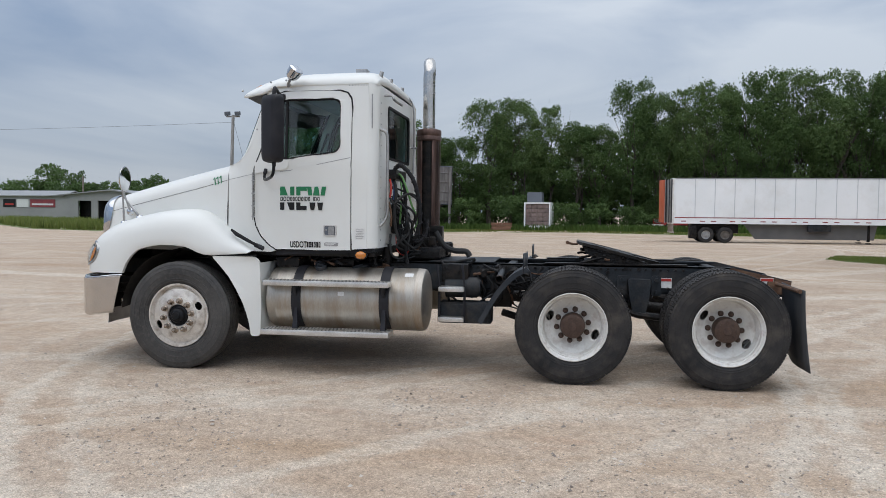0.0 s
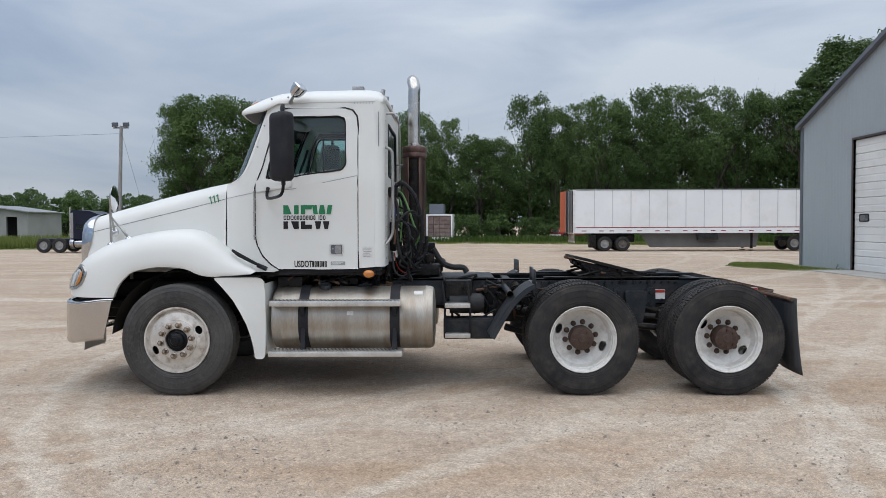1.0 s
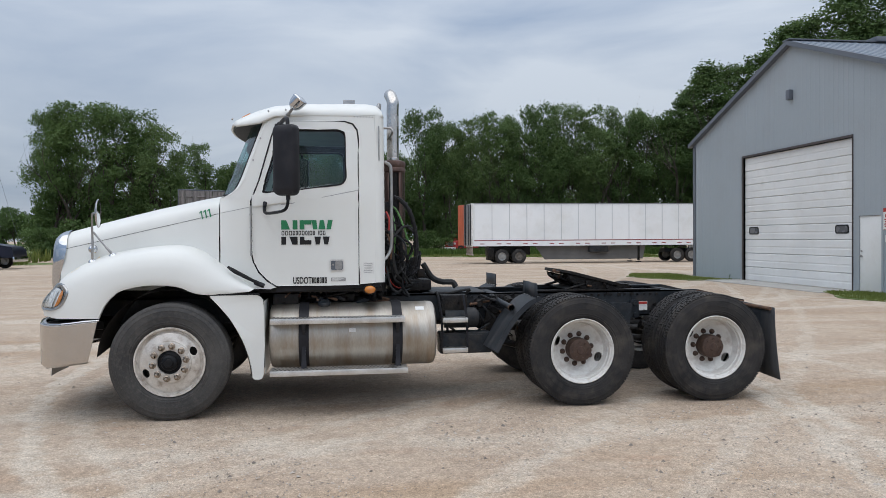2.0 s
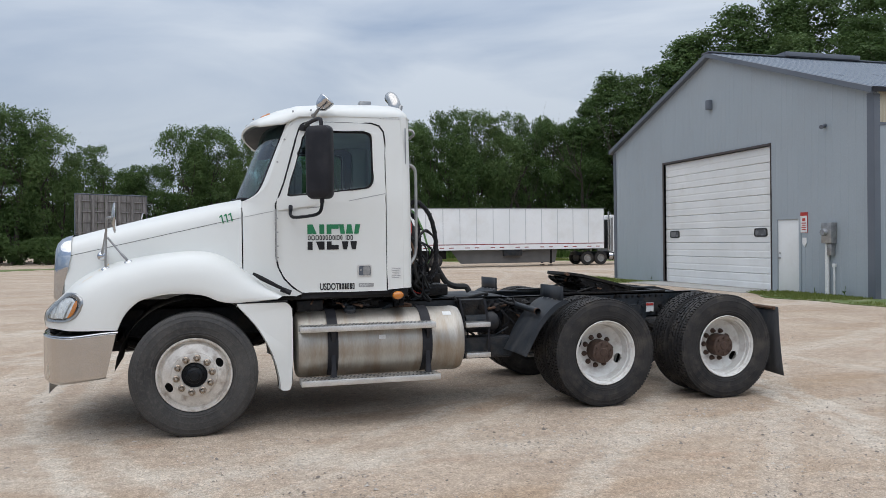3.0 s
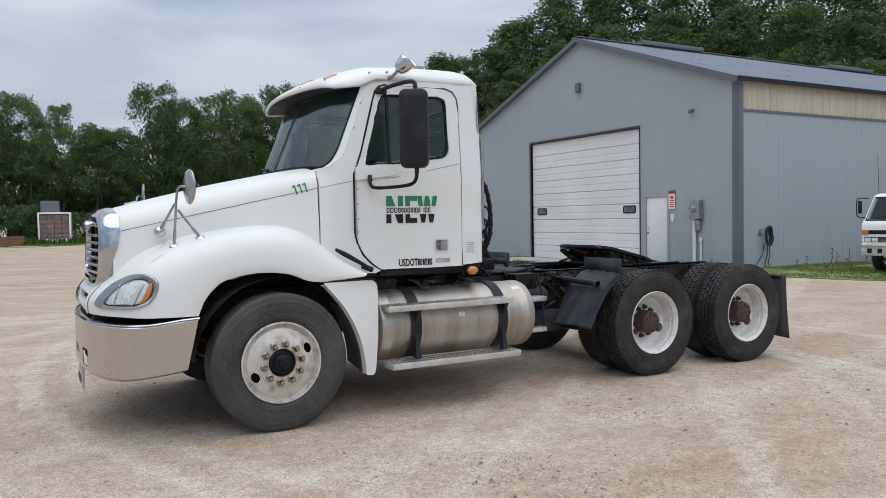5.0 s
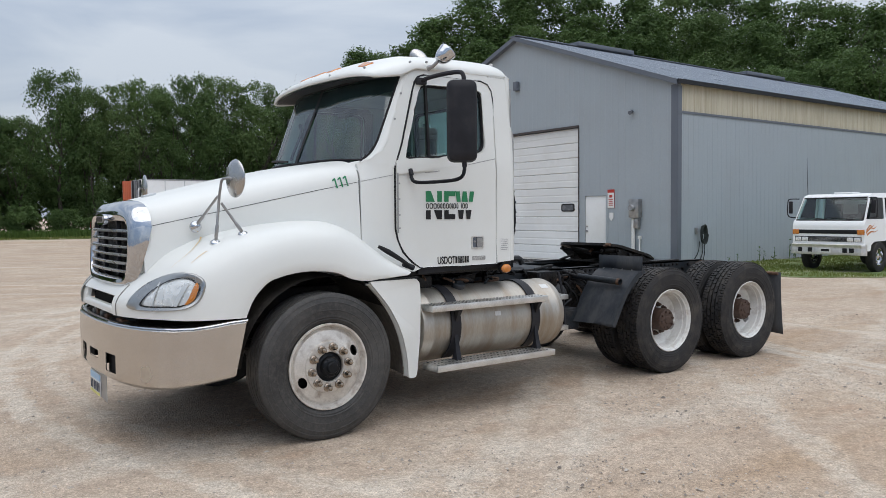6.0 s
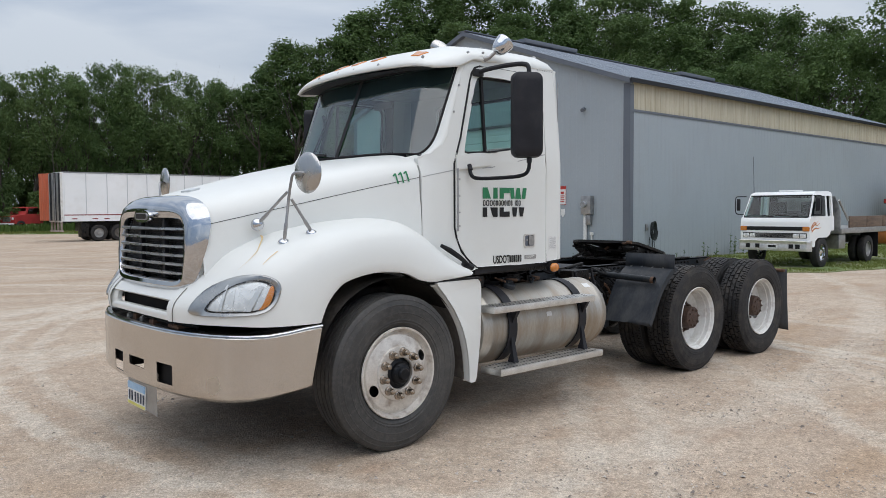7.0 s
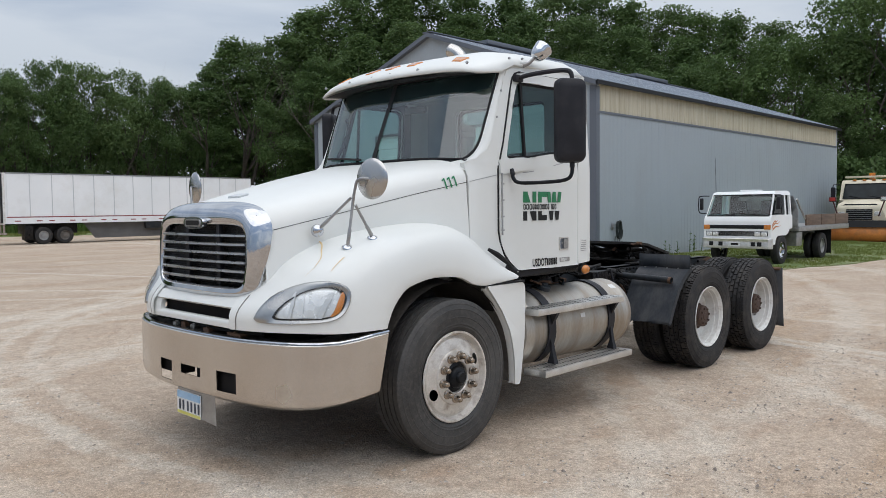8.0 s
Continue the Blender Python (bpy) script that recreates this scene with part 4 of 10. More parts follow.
    tube(bm, pts, 0.014, 6, False)
    part("coil", bm, HOSE_GREY, hose)
    for q in (-0.12, 0.03, 0.10):
        bm = bmesh.new()
        tube(bm, curve_pts([(17.0 + q, SY0 - 0.07, 0.72), (16.95 + q * 1.4, SY0 - 0.09, 0.4), (16.86 + q * 2.2, SY0 - 0.06, 0.15), (16.8 + q * 3, SY0 - 0.12, 0.03)]), 0.013, 6)
        part("hose_end", bm, HOSE_GREY, hose)
    bm = bmesh.new()
    tube(bm, [(16.78, SY0 - 0.02, 1.0), (16.78, SY0 - 0.07, 1.0)], 0.03, 8)
    box(bm, 16.72, 16.82, SY0 - 0.05, SY0 - 0.014, 0.93, 1.12, 0.01)
    part("tap", bm, STEEL, hose)
    bm = bmesh.new()
    box(bm, 14.6, SX0 - 0.0, BAY[0] - 0.4, BAY[1] + 0.3, -0.05, 0.012)
    tagged(part("apron", bm, CONCRETE, smooth=False), "pale concrete apron before the overhead door", "apron", kind="structure")


DARK_PANE = pane("dark small pane", (0.12, 0.13, 0.135), 1.4)
DOOR_PANE = surface("grey hazed door pane", (0.10, 0.105, 0.115), (0.16, 0.165, 0.175), 3, 0.3, 0, 0.0, 40, 0.05, 0.08)
LENS_SOLID = surface("meter glass", (0.25, 0.26, 0.27), (0.35, 0.36, 0.37), 12, 0.1, 0.2, 0.0, 40, 0.05, 0.05, 0.8)
build_shed()

# ---- trees ----
def tree_kind(name, seed, tall, spread, trunk_r, leaf, count, lobes, material, low=0.18, top_wide=0.72):
    """One tree: a tapered trunk that forks, limbs, twigs, and leafy billows with gaps between them."""
    rnd = random.Random(seed)
    ob = thing(name, "tall leafy deciduous tree with dark trunk", "tree", "tree line")
    bm = bmesh.new()
    tips = []

    def limb(p, d, length, r, depth):
        pts, rr = [p], [r]
        q = Vector(p)
        for i in range(4):
            d = (d + Vector((rnd.uniform(-0.25, 0.25), rnd.uniform(-0.25, 0.25), rnd.uniform(0.0, 0.22)))).normalized()
            q = q + d * (length / 4)
            pts.append(q.copy())
            rr.append(r * (1 - 0.17 * (i + 1)))
        if depth < 3:
            tube(bm, pts, rr, 6 if depth < 2 else 3, False)
            for k in range(5 if depth == 0 else 3):
                j = rnd.randint(2, 4) if depth == 0 else rnd.randint(1, 4)
                a = rnd.uniform(0, 6.28)
                out = Vector((math.cos(a), math.sin(a), rnd.uniform(0.25, 1.0)))
                limb(pts[j], (d * 0.55 + out * 0.75).normalized(), length * rnd.uniform(0.50, 0.72), rr[j] * 0.62, depth + 1)
        if depth >= 1:
            tips.append(q.copy())

    stems = 3 if rnd.random() < 0.4 else 2
    for k in range(stems):
        a = rnd.uniform(0, 6.28)
        limb(Vector((0.2 * k, 0.1 * k, -0.2)), Vector((0.20 * math.cos(a) * k, 0.20 * math.sin(a) * k, 1)).normalized(), tall * rnd.uniform(0.48, 0.55), trunk_r * (1 - 0.2 * k), 0)
    part("trunk", bm, BARK, ob)

    # billows sit where the twigs end, spread through the crown's height
    def width_at(h):
        return spread * min(1.0, 0.42 + 1.5 * (h - low) / (1 - low)) * (1 - (1 - top_wide) * step_up(0.55, 1.0, h)) * (1 - step_up(0.90, 1.06, h) * 0.55)

    cand = [t for t in tips if t.z > tall * low]
    blobs = []
    for k in range(lobes):
        h = low + (0.955 - low) * ((k + 0.5) / lobes) ** 0.80
        t = rnd.choice(cand) if cand else Vector((0, 0, tall * h))
        a = math.atan2(t.y, t.x) + rnd.uniform(-0.7, 0.7) + k * 2.4
        w = width_at(h)
        rad = (0.17 + 0.24 * rnd.random() ** 1.5) * spread * (0.8 if h > 0.82 else 1.0)
        rr = max(0.0, w - rad * 0.6) * math.sqrt(rnd.uniform(0.12, 1.0))
        flat = rnd.uniform(0.68, 1.10)
        z = min(tall * h, tall * rnd.uniform(0.97, 1.0) - rad * flat)
        blobs.append((Vector((rr * math.cos(a), rr * math.sin(a), z)), rad, flat, rnd.uniform(0, 9)))
    co, fa = [], []
    wsum = sum(b[1] ** 2 for b in blobs)
    for p, rad, flat, ph in blobs:
        for i in range(int(count * rad * rad / wsum)):
            d = Vector((rnd.gauss(0, 1), rnd.gauss(0, 1), rnd.gauss(0.25, 1))).normalized()
            if d.z < -0.45 and rnd.random() < 0.75:
                continue
            lump = 1 + 0.40 * noise.noise(d * 1.9 + Vector((ph, seed, 0))) + 0.30 * noise.noise(d * 5.0 + Vector((ph, 2, seed)))
            if noise.noise(d * 4.0 + Vector((seed, ph, 3))) < -0.16:
                continue
            depth = 1 - 0.5 * rnd.random() ** 2.0 + (0.32 * rnd.random() ** 2 if rnd.random() < 0.35 else 0)
            c = p + Vector((d.x, d.y, d.z * flat)) * (rad * lump * depth)
            if c.z > tall * (1.0 - 0.05 * rnd.random()) - 0.03 * tall * noise.noise(Vector((c.x * 2 / spread, c.y * 2 / spread, seed))):
                continue
            n = (d * 0.6 + Vector((rnd.gauss(0, 0.55), rnd.gauss(0, 0.55), rnd.gauss(0.25, 0.55)))).normalized()
            u, v = frame_of(n)
            t = rnd.uniform(0, 6.28)
            u, v = u * math.cos(t) + v * math.sin(t), v * math.cos(t) - u * math.sin(t)
            sz = leaf * rnd.uniform(0.65, 1.35)
            o = len(co)
            co.extend([c - u * sz - v * sz * 0.5, c + u * sz * 1.1 - v * sz * 0.35, c + v * sz * 0.9 + n * sz * 0.2])
            fa.append((o, o + 1, o + 2))
    me = bpy.data.meshes.new("crown")
    me.from_pydata(co, [], fa)
    me.materials.append(material)
    cr = new("crown", me)
    cr.parent = ob
    return ob


TREES = [
    tree_kind("tree", 11, 12.0, 3.4, 0.25, 0.082, 34000, 44, LEAVES, 0.24),
    tree_kind("tree", 23, 12.0, 3.2, 0.22, 0.080, 32000, 38, LEAVES_PALE, 0.30),
    tree_kind("tree", 37, 12.0, 3.5, 0.24, 0.082, 34000, 46, LEAVES, 0.20),
    tree_kind("tree", 41, 12.0, 3.1, 0.20, 0.080, 31000, 38, LEAVES, 0.28),
    tree_kind("tree", 59, 12.0, 3.4, 0.24, 0.082, 35000, 50, LEAVES_PALE, 0.12),
]
# tall narrow poplars
POPLARS = [
    tree_kind("poplar", 83, 24.0, 4.0, 0.36, 0.120, 44000, 90, LEAVES, 0.12, 0.40),
    tree_kind("poplar", 89, 24.0, 3.6, 0.34, 0.120, 42000, 84, LEAVES, 0.14, 0.36),
    tree_kind("poplar", 97, 24.0, 4.2, 0.36, 0.120, 44000, 88, LEAVES_PALE, 0.10, 0.42),
]
for p in POPLARS:
    tagged(p, "tall dark green poplar behind the shed", "tree", "poplar row")
FAR_TREES = [tree_kind("tree", 61, 12.0, 4.4, 0.26, 0.22, 6000, 24, LEAVES, 0.06), tree_kind("tree", 67, 12.0, 4.2, 0.26, 0.22, 6000, 22, LEAVES_PALE, 0.05)]
BUSHES = [tree_kind("bush", 73, 4.0, 2.6, 0.09, 0.11, 8000, 22, LEAVES, 0.02), tree_kind("bush", 79, 4.0, 2.8, 0.09, 0.11, 8000, 18, LEAVES, 0.02)]
for b in BUSHES:
    tagged(b, "low leafy bush at the foot of the tree line", "bush", "undergrowth")


def plant(kinds, rows, base):
    """rows: x, y, height and, where it differs, how wide the crown is for its height."""
    for i, (x, y, h, *wide) in enumerate(rows):
        k = kinds[(i * 7 + 3) % len(kinds)]
        s = h / base
        w = s * (wide[0] if wide else 1.0)
        m = pose(x, y, ground_z(x, y), 0, 0, (i * 137) % 360) @ Matrix.Diagonal((w * (0.92 + 0.16 * ((i * 5) % 3) / 2), w, s, 1))
        o = copy_thing(k, m)
        o.matrix_basis = m


rnd_t = random.Random(8)
# the far tree line from its open end to the shed: single crowns with notches between
plant(TREES, [(-25.9, 71.0, 14.7, 0.88), (-22.6, 71.5, 15.2, 0.98), (-19.0, 70.8, 14.6, 0.95), (-15.8, 70.6, 13.2, 0.90), (-12.6, 70.4, 11.4, 0.88), (-9.3, 69.8, 8.9, 1.10), (-6.9, 70.2, 9.4, 1.04),
              (-3.9, 71.0, 13.3, 0.85), (-0.9, 71.4, 13.5, 0.92), (1.9, 70.9, 12.8, 0.81), (4.7, 70.4, 10.8, 0.98), (7.2, 70.2, 10.5, 0.88), (10.6, 71.2, 15.1, 0.81), (13.0, 70.7, 13.9, 0.63),
              (15.4, 71.0, 14.5, 0.76), (17.9, 70.6, 14.7, 0.76), (20.2, 70.2, 13.4, 0.67), (23.0, 70.8, 15.8, 0.76), (25.6, 71.2, 16.1, 0.78), (28.6, 70.4, 15.7, 0.81), (31.3, 70.2, 14.5, 0.71), (34.0, 70.6, 15.3, 0.78), (36.6, 70.0, 14.8, 0.73)], 12.0)
# lower trees in the second row
line = []
x = -26.0
while x < 44:
    h, = table([(-26, 11), (-20, 12), (-13, 9), (-9, 7.0), (0, 11), (6, 8.5), (10, 12), (25, 13), (44, 13.5)], x)
    line.append((x, 77.5 + rnd_t.uniform(-2, 3), h * rnd_t.uniform(0.85, 1.06)))
    x += rnd_t.uniform(3.6, 5.0)
plant(FAR_TREES, line, 12.0)
# tall row behind the shed, rising away from the open yard
plant(POPLARS, [(37.6, 69.5, 16.8, 1.4), (40.2, 69.0, 20.3, 1.3), (43.6, 69.6, 20.4, 1.3), (46.2, 68.4, 21.6, 1.3), (48.6, 67.6, 24.4, 1.3), (51.6, 67.0, 25.4, 1.3), (54.6, 65.5, 28.0, 1.3), (58.2, 63.5, 29.0, 1.3), (61.5, 60.5, 28.6, 1.3), (64.0, 56.5, 28.0, 1.3), (66.0, 52.0, 27.0, 1.3), (67.5, 47.5, 26.5, 1.3), (68.5, 43.0, 25.5, 1.3),
                (69.0, 38.5, 24.0, 1.3), (69.0, 34.2, 22.5, 1.3), (68.6, 30.5, 21.0, 1.3), (67.6, 26.6, 20.0, 1.3), (67.5, 23.0, 18.6, 1.3)], 24.0)
plant(POPLARS, [(42.0, 57.0, 17.0, 1.3), (46.0, 55.0, 19.5, 1.3), (50.0, 52.0, 21.0, 1.3), (54.0, 48.0, 22.0, 1.3), (57.0, 43.0, 21.5, 1.3), (59.5, 38.0, 20.5, 1.3), (60.5, 33.0, 19.0, 1.3), (60.5, 28.0, 17.0, 1.3)], 24.0)
plant(TREES, [(40.5, 60.5, 13.0), (44.0, 50.0, 13.5), (48.0, 46.0, 14.0), (51.5, 41.0, 14.0), (53.5, 35.0, 13.5), (54.5, 29.0, 13.0), (54.0, 23.5, 12.5), (40.5, 34.0, 12.0), (45.0, 31.0, 13.0), (48.5, 26.5, 12.5), (50.0, 21.0, 12.5),
              (52.5, 16.5, 13.5), (53.0, 9.5, 16.5), (56.5, 12.0, 17.5), (57.0, 5.0, 17.0), (61.0, 9.0, 18.0), (62.0, 0.0, 16.5), (58.0, -4.5, 15.5), (50.5, 12.0, 9.0), (54.0, 4.0, 10.0)], 12.0)
plant(BUSHES, [(x + rnd_t.uniform(-0.8, 0.8), 67.0 + rnd_t.uniform(-0.8, 1.2), rnd_t.uniform(1.8, 3.8)) for x in [-27 + 3.1 * i for i in range(24)]], 4.0)
plant(BUSHES, [(39.5, 24.5, 5.0), (43.0, 20.5, 4.6), (45.5, 15.0, 5.0), (47.5, 9.5, 4.6), (50.0, 4.0, 5.0), (53.0, -2.0, 4.8), (48.5, 13.0, 4.6), (51.5, 7.0, 5.2)], 4.0)
# dark undergrowth behind the trunks
plant(BUSHES, [(-26 + 3.1 * i + rnd_t.uniform(-0.7, 0.7), 73.8 + rnd_t.uniform(-0.8, 0.8), rnd_t.uniform(3.4, 5.6)) for i in range(24)], 4.0)
# low trees on the horizon beyond the road
plant(FAR_TREES, [(x + rnd_t.uniform(-1.5, 1.5), 132 + rnd_t.uniform(-6, 10), table([(-160, 6.5), (-108, 6.8), (-102, 8.0), (-98, 10.4), (-92, 10.2), (-88, 8.4), (-83, 8.0), (-76, 9.2), (-66, 9.0), (-58, 9.2), (-50, 8.0), (-40, 9), (0, 9)], x)[0] * rnd_t.uniform(0.88, 1.08)) for x in [-158 + 5.0 * i for i in range(27)]], 12.0)
plant(BUSHES, [(-150 + 6.5 * i + rnd_t.uniform(-2, 2), 124 + rnd_t.uniform(-3, 3), rnd_t.uniform(5.5, 7.5)) for i in range(18)], 4.0)
for i, t in enumerate(TREES + FAR_TREES + BUSHES):
    # the first of each kind stands in the line as well
    t.matrix_basis = pose(-44 - 6.5 * i, 127, -0.27) @ Matrix.Diagonal((0.62, 0.62, 0.62, 1))
for i, t in enumerate(POPLARS):
    t.matrix_basis = pose(72 + 0.6 * i, 19.0 - 5.0 * i, -0.1) @ Matrix.Diagonal((0.75, 0.75, 0.75, 1))
blades("weeds_verge", "tall weeds at the foot of the tree line", spots_in([(-13, 64.0), (30, 61.2), (40, 57), (40, 61), (30, 65.5), (-13, 67.5)], 6000, 21, 0.7), WEEDS, 22, (0.2, 0.7), 0.05, 3, 0.5)

# ---- the white day-cab truck; x runs rearwards from the front axle, y=0 is its middle ----
truck = thing("semi_truck", "white day-cab highway tractor with green and black door emblem", "truck")
SEG_BY_SIDE = (-1, 1)


def both(fn):
    for s in SEG_BY_SIDE:
        fn(s)


# wheels -------------------------------------------------------------
def tyre_mesh(lugs):
    """A tyre round y, 1.03 m across; ribs for steering, staggered blocks for driving."""
    R, W = 0.515, 0.138
    side = [(0.288, 0.085), (0.299, 0.106), (0.312, 0.122), (0.330, 0.1285), (0.3315, 0.1305), (0.338, 0.1312), (0.3395, 0.1305), (0.346, 0.1330), (0.3475, 0.1350), (0.352, 0.1350), (0.3535, 0.1338), (0.375, 0.136), (0.394, 0.1372), (0.3955, 0.1392), (0.399, 0.1392), (0.4005, 0.1376), (0.420, W), (0.446, 0.1352), (0.4475, 0.1372), (0.453, 0.1368), (0.4545, 0.1342), (0.480, 0.126), (0.4815, 0.1275), (0.487, 0.1265), (0.488, 0.124), (0.500, 0.118)]
    groove = 0.016
    bm = bmesh.new()
    if not lugs:
        tread = [(R - 0.006, 0.113)]
        edges = [0.108, 0.070, 0.062, 0.026, 0.018, -0.018, -0.026, -0.062, -0.070, -0.108]
        for i in range(0, len(edges) - 1, 1):
            a, b = edges[i], edges[i + 1]
            low = abs(a - b) < 0.012
            r = R - (groove if low else 0.0) - 0.10 * max(abs(a), abs(b)) ** 2
            tread += [(r, a - 0.0008), (r, b + 0.0008)]
        tread.append((R - 0.006, -0.113))
        prof = side + tread + [(r, -a) for r, a in side[::-1]]
        lathe(bm, prof, 96)
    else:
        bands = [(0.118, 0.078, 0), (0.078, 0.070, 9), (0.070, 0.030, 1), (0.030, 0.022, 9), (0.022, -0.022, 0), (-0.022, -0.030, 9), (-0.030, -0.070, 1), (-0.070, -0.078, 9), (-0.078, -0.118, 0)]
        prof = side + [(R, 0), (R, 0)] + [(r, -a) for r, a in side[::-1]]
        lathe_side = bmesh.new()
        lathe(bm, side, 96)
        lathe(bm, [(r, -a) for r, a in side[::-1]], 96)
        lathe(bm, [(R - groove, 0.119), (R - groove, -0.119)], 96)
        lathe_side.free()
        rows = [(0.104, 0.030, 108, 0.0, 0.62), (0.070, 0.036, 46, 0.0, 0.80), (0.024, 0.038, 46, 0.5, 0.82), (-0.024, 0.038, 46, 0.0, 0.82), (-0.070, 0.036, 46, 0.5, 0.80), (-0.104, 0.030, 108, 0.0, 0.62)]
        rnd = random.Random(6)
        for yc, wide, n, ph, fill in rows:
            for k in range(n):
                t0, st = 2 * math.pi * (k + ph) / n, 2 * math.pi / n * fill
                hw = wide / 2
                jit = [rnd.uniform(-0.08, 0.08) for _ in range(6)]
                # a lug with a notch on one side and slanting ends
                pts = [(-0.5 + jit[0], hw), (0.05, hw * (0.74 if n < 100 else 1)), (0.5 + jit[1], hw), (0.62 + jit[2], 0.0), (0.5 + jit[3], -hw), (-0.05, -hw * (0.74 if n < 100 else 1)), (-0.5 + jit[4], -hw), (-0.36 + jit[5], 0.0)]
                lo, hi = [], []
                for a, b in pts:
                    t, y = t0 + a * st, yc + b
                    cr = R - 0.10 * y * y - (0.004 if abs(y) > 0.11 else 0)
                    for lst, rr in ((lo, R - groove - 0.002), (hi, cr)):
                        lst.append(bm.verts.new((rr * math.cos(t), y, rr * math.sin(t))))
                bm.faces.new(hi)
                for i in range(8):
                    j = (i + 1) % 8
                    bm.faces.new((lo[i], lo[j], hi[j], hi[i]))
    # raised letter bars and rings on the side wall
    for s in (-1, 1):
        for a0, a1, r0, r1 in ((20, 27, 0.405, 0.440), (30, 37, 0.405, 0.440), (40, 46, 0.405, 0.440), (50, 57, 0.405, 0.440), (200, 207, 0.405, 0.440), (210, 217, 0.405, 0.440), (220, 227, 0.405, 0.440), (230, 236, 0.405, 0.440), (100, 128, 0.40, 0.412), (285, 318, 0.40, 0.412)):
            row = []
            for r in (r0, r1):
                row.append([(r * math.cos(radians(lerp(a0, a1, k / 3))), s * (0.1395 if r < 0.43 else 0.1385), r * math.sin(radians(lerp(a0, a1, k / 3)))) for k in range(4)])
            loft(bm, row, False)
        lathe(bm, [(0.352, s * 0.132), (0.354, s * 0.1345), (0.358, s * 0.1345), (0.360, s * 0.1335)], 72)
    return bm


def disc_hole(spots, size):
    def test(r, a):
        for ha, hr in spots:
            d = (a - radians(ha) + math.pi) % (2 * math.pi) - math.pi
            if (d * r / size[0]) ** 2 + ((r - hr) / size[1]) ** 2 < 1:
                return True
        return False
    return test


def round_holes(bm, spots, size):
    """Draws the rough edges of cut holes onto true ovals."""
    for v in {v for e in bm.edges if e.is_boundary for v in e.verts}:
        rr, a = math.hypot(v.co.x, v.co.z), math.atan2(v.co.z, v.co.x)
        for ha, hr in spots:
            d = (a - radians(ha) + math.pi) % (2 * math.pi) - math.pi
            p, q = d * hr / size[0], (rr - hr) / size[1]
            k = math.hypot(p, q)
            if 0.5 < k < 1.6:
                d, rr = d / k, hr + (rr - hr) / k
                a = radians(ha) + d
                v.co.x, v.co.z = rr * math.cos(a), rr * math.sin(a)


def fine(a, b, n):
    return [(lerp(a[0], b[0], i / n), lerp(a[1], b[1], i / n)) for i in range(n)]


def front_rim():
    bm = bmesh.new()
    lip = [(0.298, -0.116), (0.305, -0.124), (0.301, -0.131), (0.290, -0.130), (0.284, -0.120), (0.280, -0.098), (0.272, -0.090), (0.262, -0.094)]
    disc = fine((0.262, -0.094), (0.254, -0.104), 2) + fine((0.254, -0.104), (0.186, -0.126), 14) + [(0.186, -0.126), (0.180, -0.136), (0.172, -0.139), (0.108, -0.139), (0.103, -0.134), (0.102, -0.10)]
    lathe(bm, lip + disc[1:], 144, hole=disc_hole([(25, 0.220), (205, 0.220)], (0.040, 0.029)))
    round_holes(bm, [(25, 0.220), (205, 0.220)], (0.040, 0.029))
    lathe(bm, [(0.285, -0.090), (0.281, 0.10), (0.298, 0.112)], 48)
    return bm


def rear_rim():
    bm = bmesh.new()
    lip = [(0.298, -0.118), (0.306, -0.124), (0.300, -0.130), (0.290, -0.122), (0.284, -0.104), (0.274, -0.098), (0.272, -0.060), (0.265, -0.054), (0.262, -0.02)]
    disc = fine((0.262, -0.02), (0.250, 0.025), 2) + fine((0.250, 0.025), (0.178, 0.055), 14) + [(0.178, 0.055), (0.168, 0.062), (0.10, 0.062)]
    lathe(bm, lip + disc[1:], 144, hole=disc_hole([(-22, 0.218), (158, 0.218)], (0.047, 0.031)))
    round_holes(bm, [(-22, 0.218), (158, 0.218)], (0.047, 0.031))
    lathe(bm, [(0.2735, -0.018), (0.275, 0.10), (0.298, 0.112)], 48)
    return bm


def nut_mesh(cap):
    bm = bmesh.new()
    lathe(bm, [(0.026, 0), (0.026, -0.006), (0.018, -0.008), (0.018, -0.030), (0.014, -0.036), (0.010, -0.037), (0.010, -0.046), (0.0005, -0.047)] if not cap else [(0.031, 0), (0.029, -0.010), (0.022, -0.014), (0.021, -0.044), (0.014, -0.056), (0.0005, -0.059)], 10)
    return bm


NUT_CAP = surface("tarnished nut cap", (0.30, 0.25, 0.20), (0.44, 0.38, 0.32), 30, 0.3, 1.0, 0.2, 120, 0.1, 0.1, dirt=(0.2, 0.12, 0.07), dirt_amount=0.6, dirt_scale=40)
DARK_IRON = surface("dark greasy hub", (0.010, 0.011, 0.013), (0.020, 0.021, 0.023), 14, 0.4, 0.4, 0.3, 90, 0.2, 0.1)
WHEEL_REAR = surface("white painted wheel", (0.60, 0.59, 0.55), (0.71, 0.70, 0.67), 6, 0.45, 0, 0.06, 90, 0.05, 0.1, dirt=(0.20, 0.12, 0.075), dirt_amount=0.5, dirt_scale=11)
HUB_RUST = surface("brown greasy hub", (0.050, 0.028, 0.020), (0.10, 0.060, 0.042), 14, 0.7, 0.15, 0.5, 90, 0.3, 0.1, dirt=(0.02, 0.018, 0.016), dirt_amount=0.7, dirt_scale=16)
proto = thing("wheel", "", "")
P_TYRE_F = part("tyre", tyre_mesh(False), RUBBER_WORN, proto)
P_TYRE_R = part("tyre", tyre_mesh(True), RUBBER, proto)
P_RIM_F = part("rim", front_rim(), WHEEL_FRONT, proto)
P_RIM_R = part("rim", rear_rim(), WHEEL_REAR, proto)
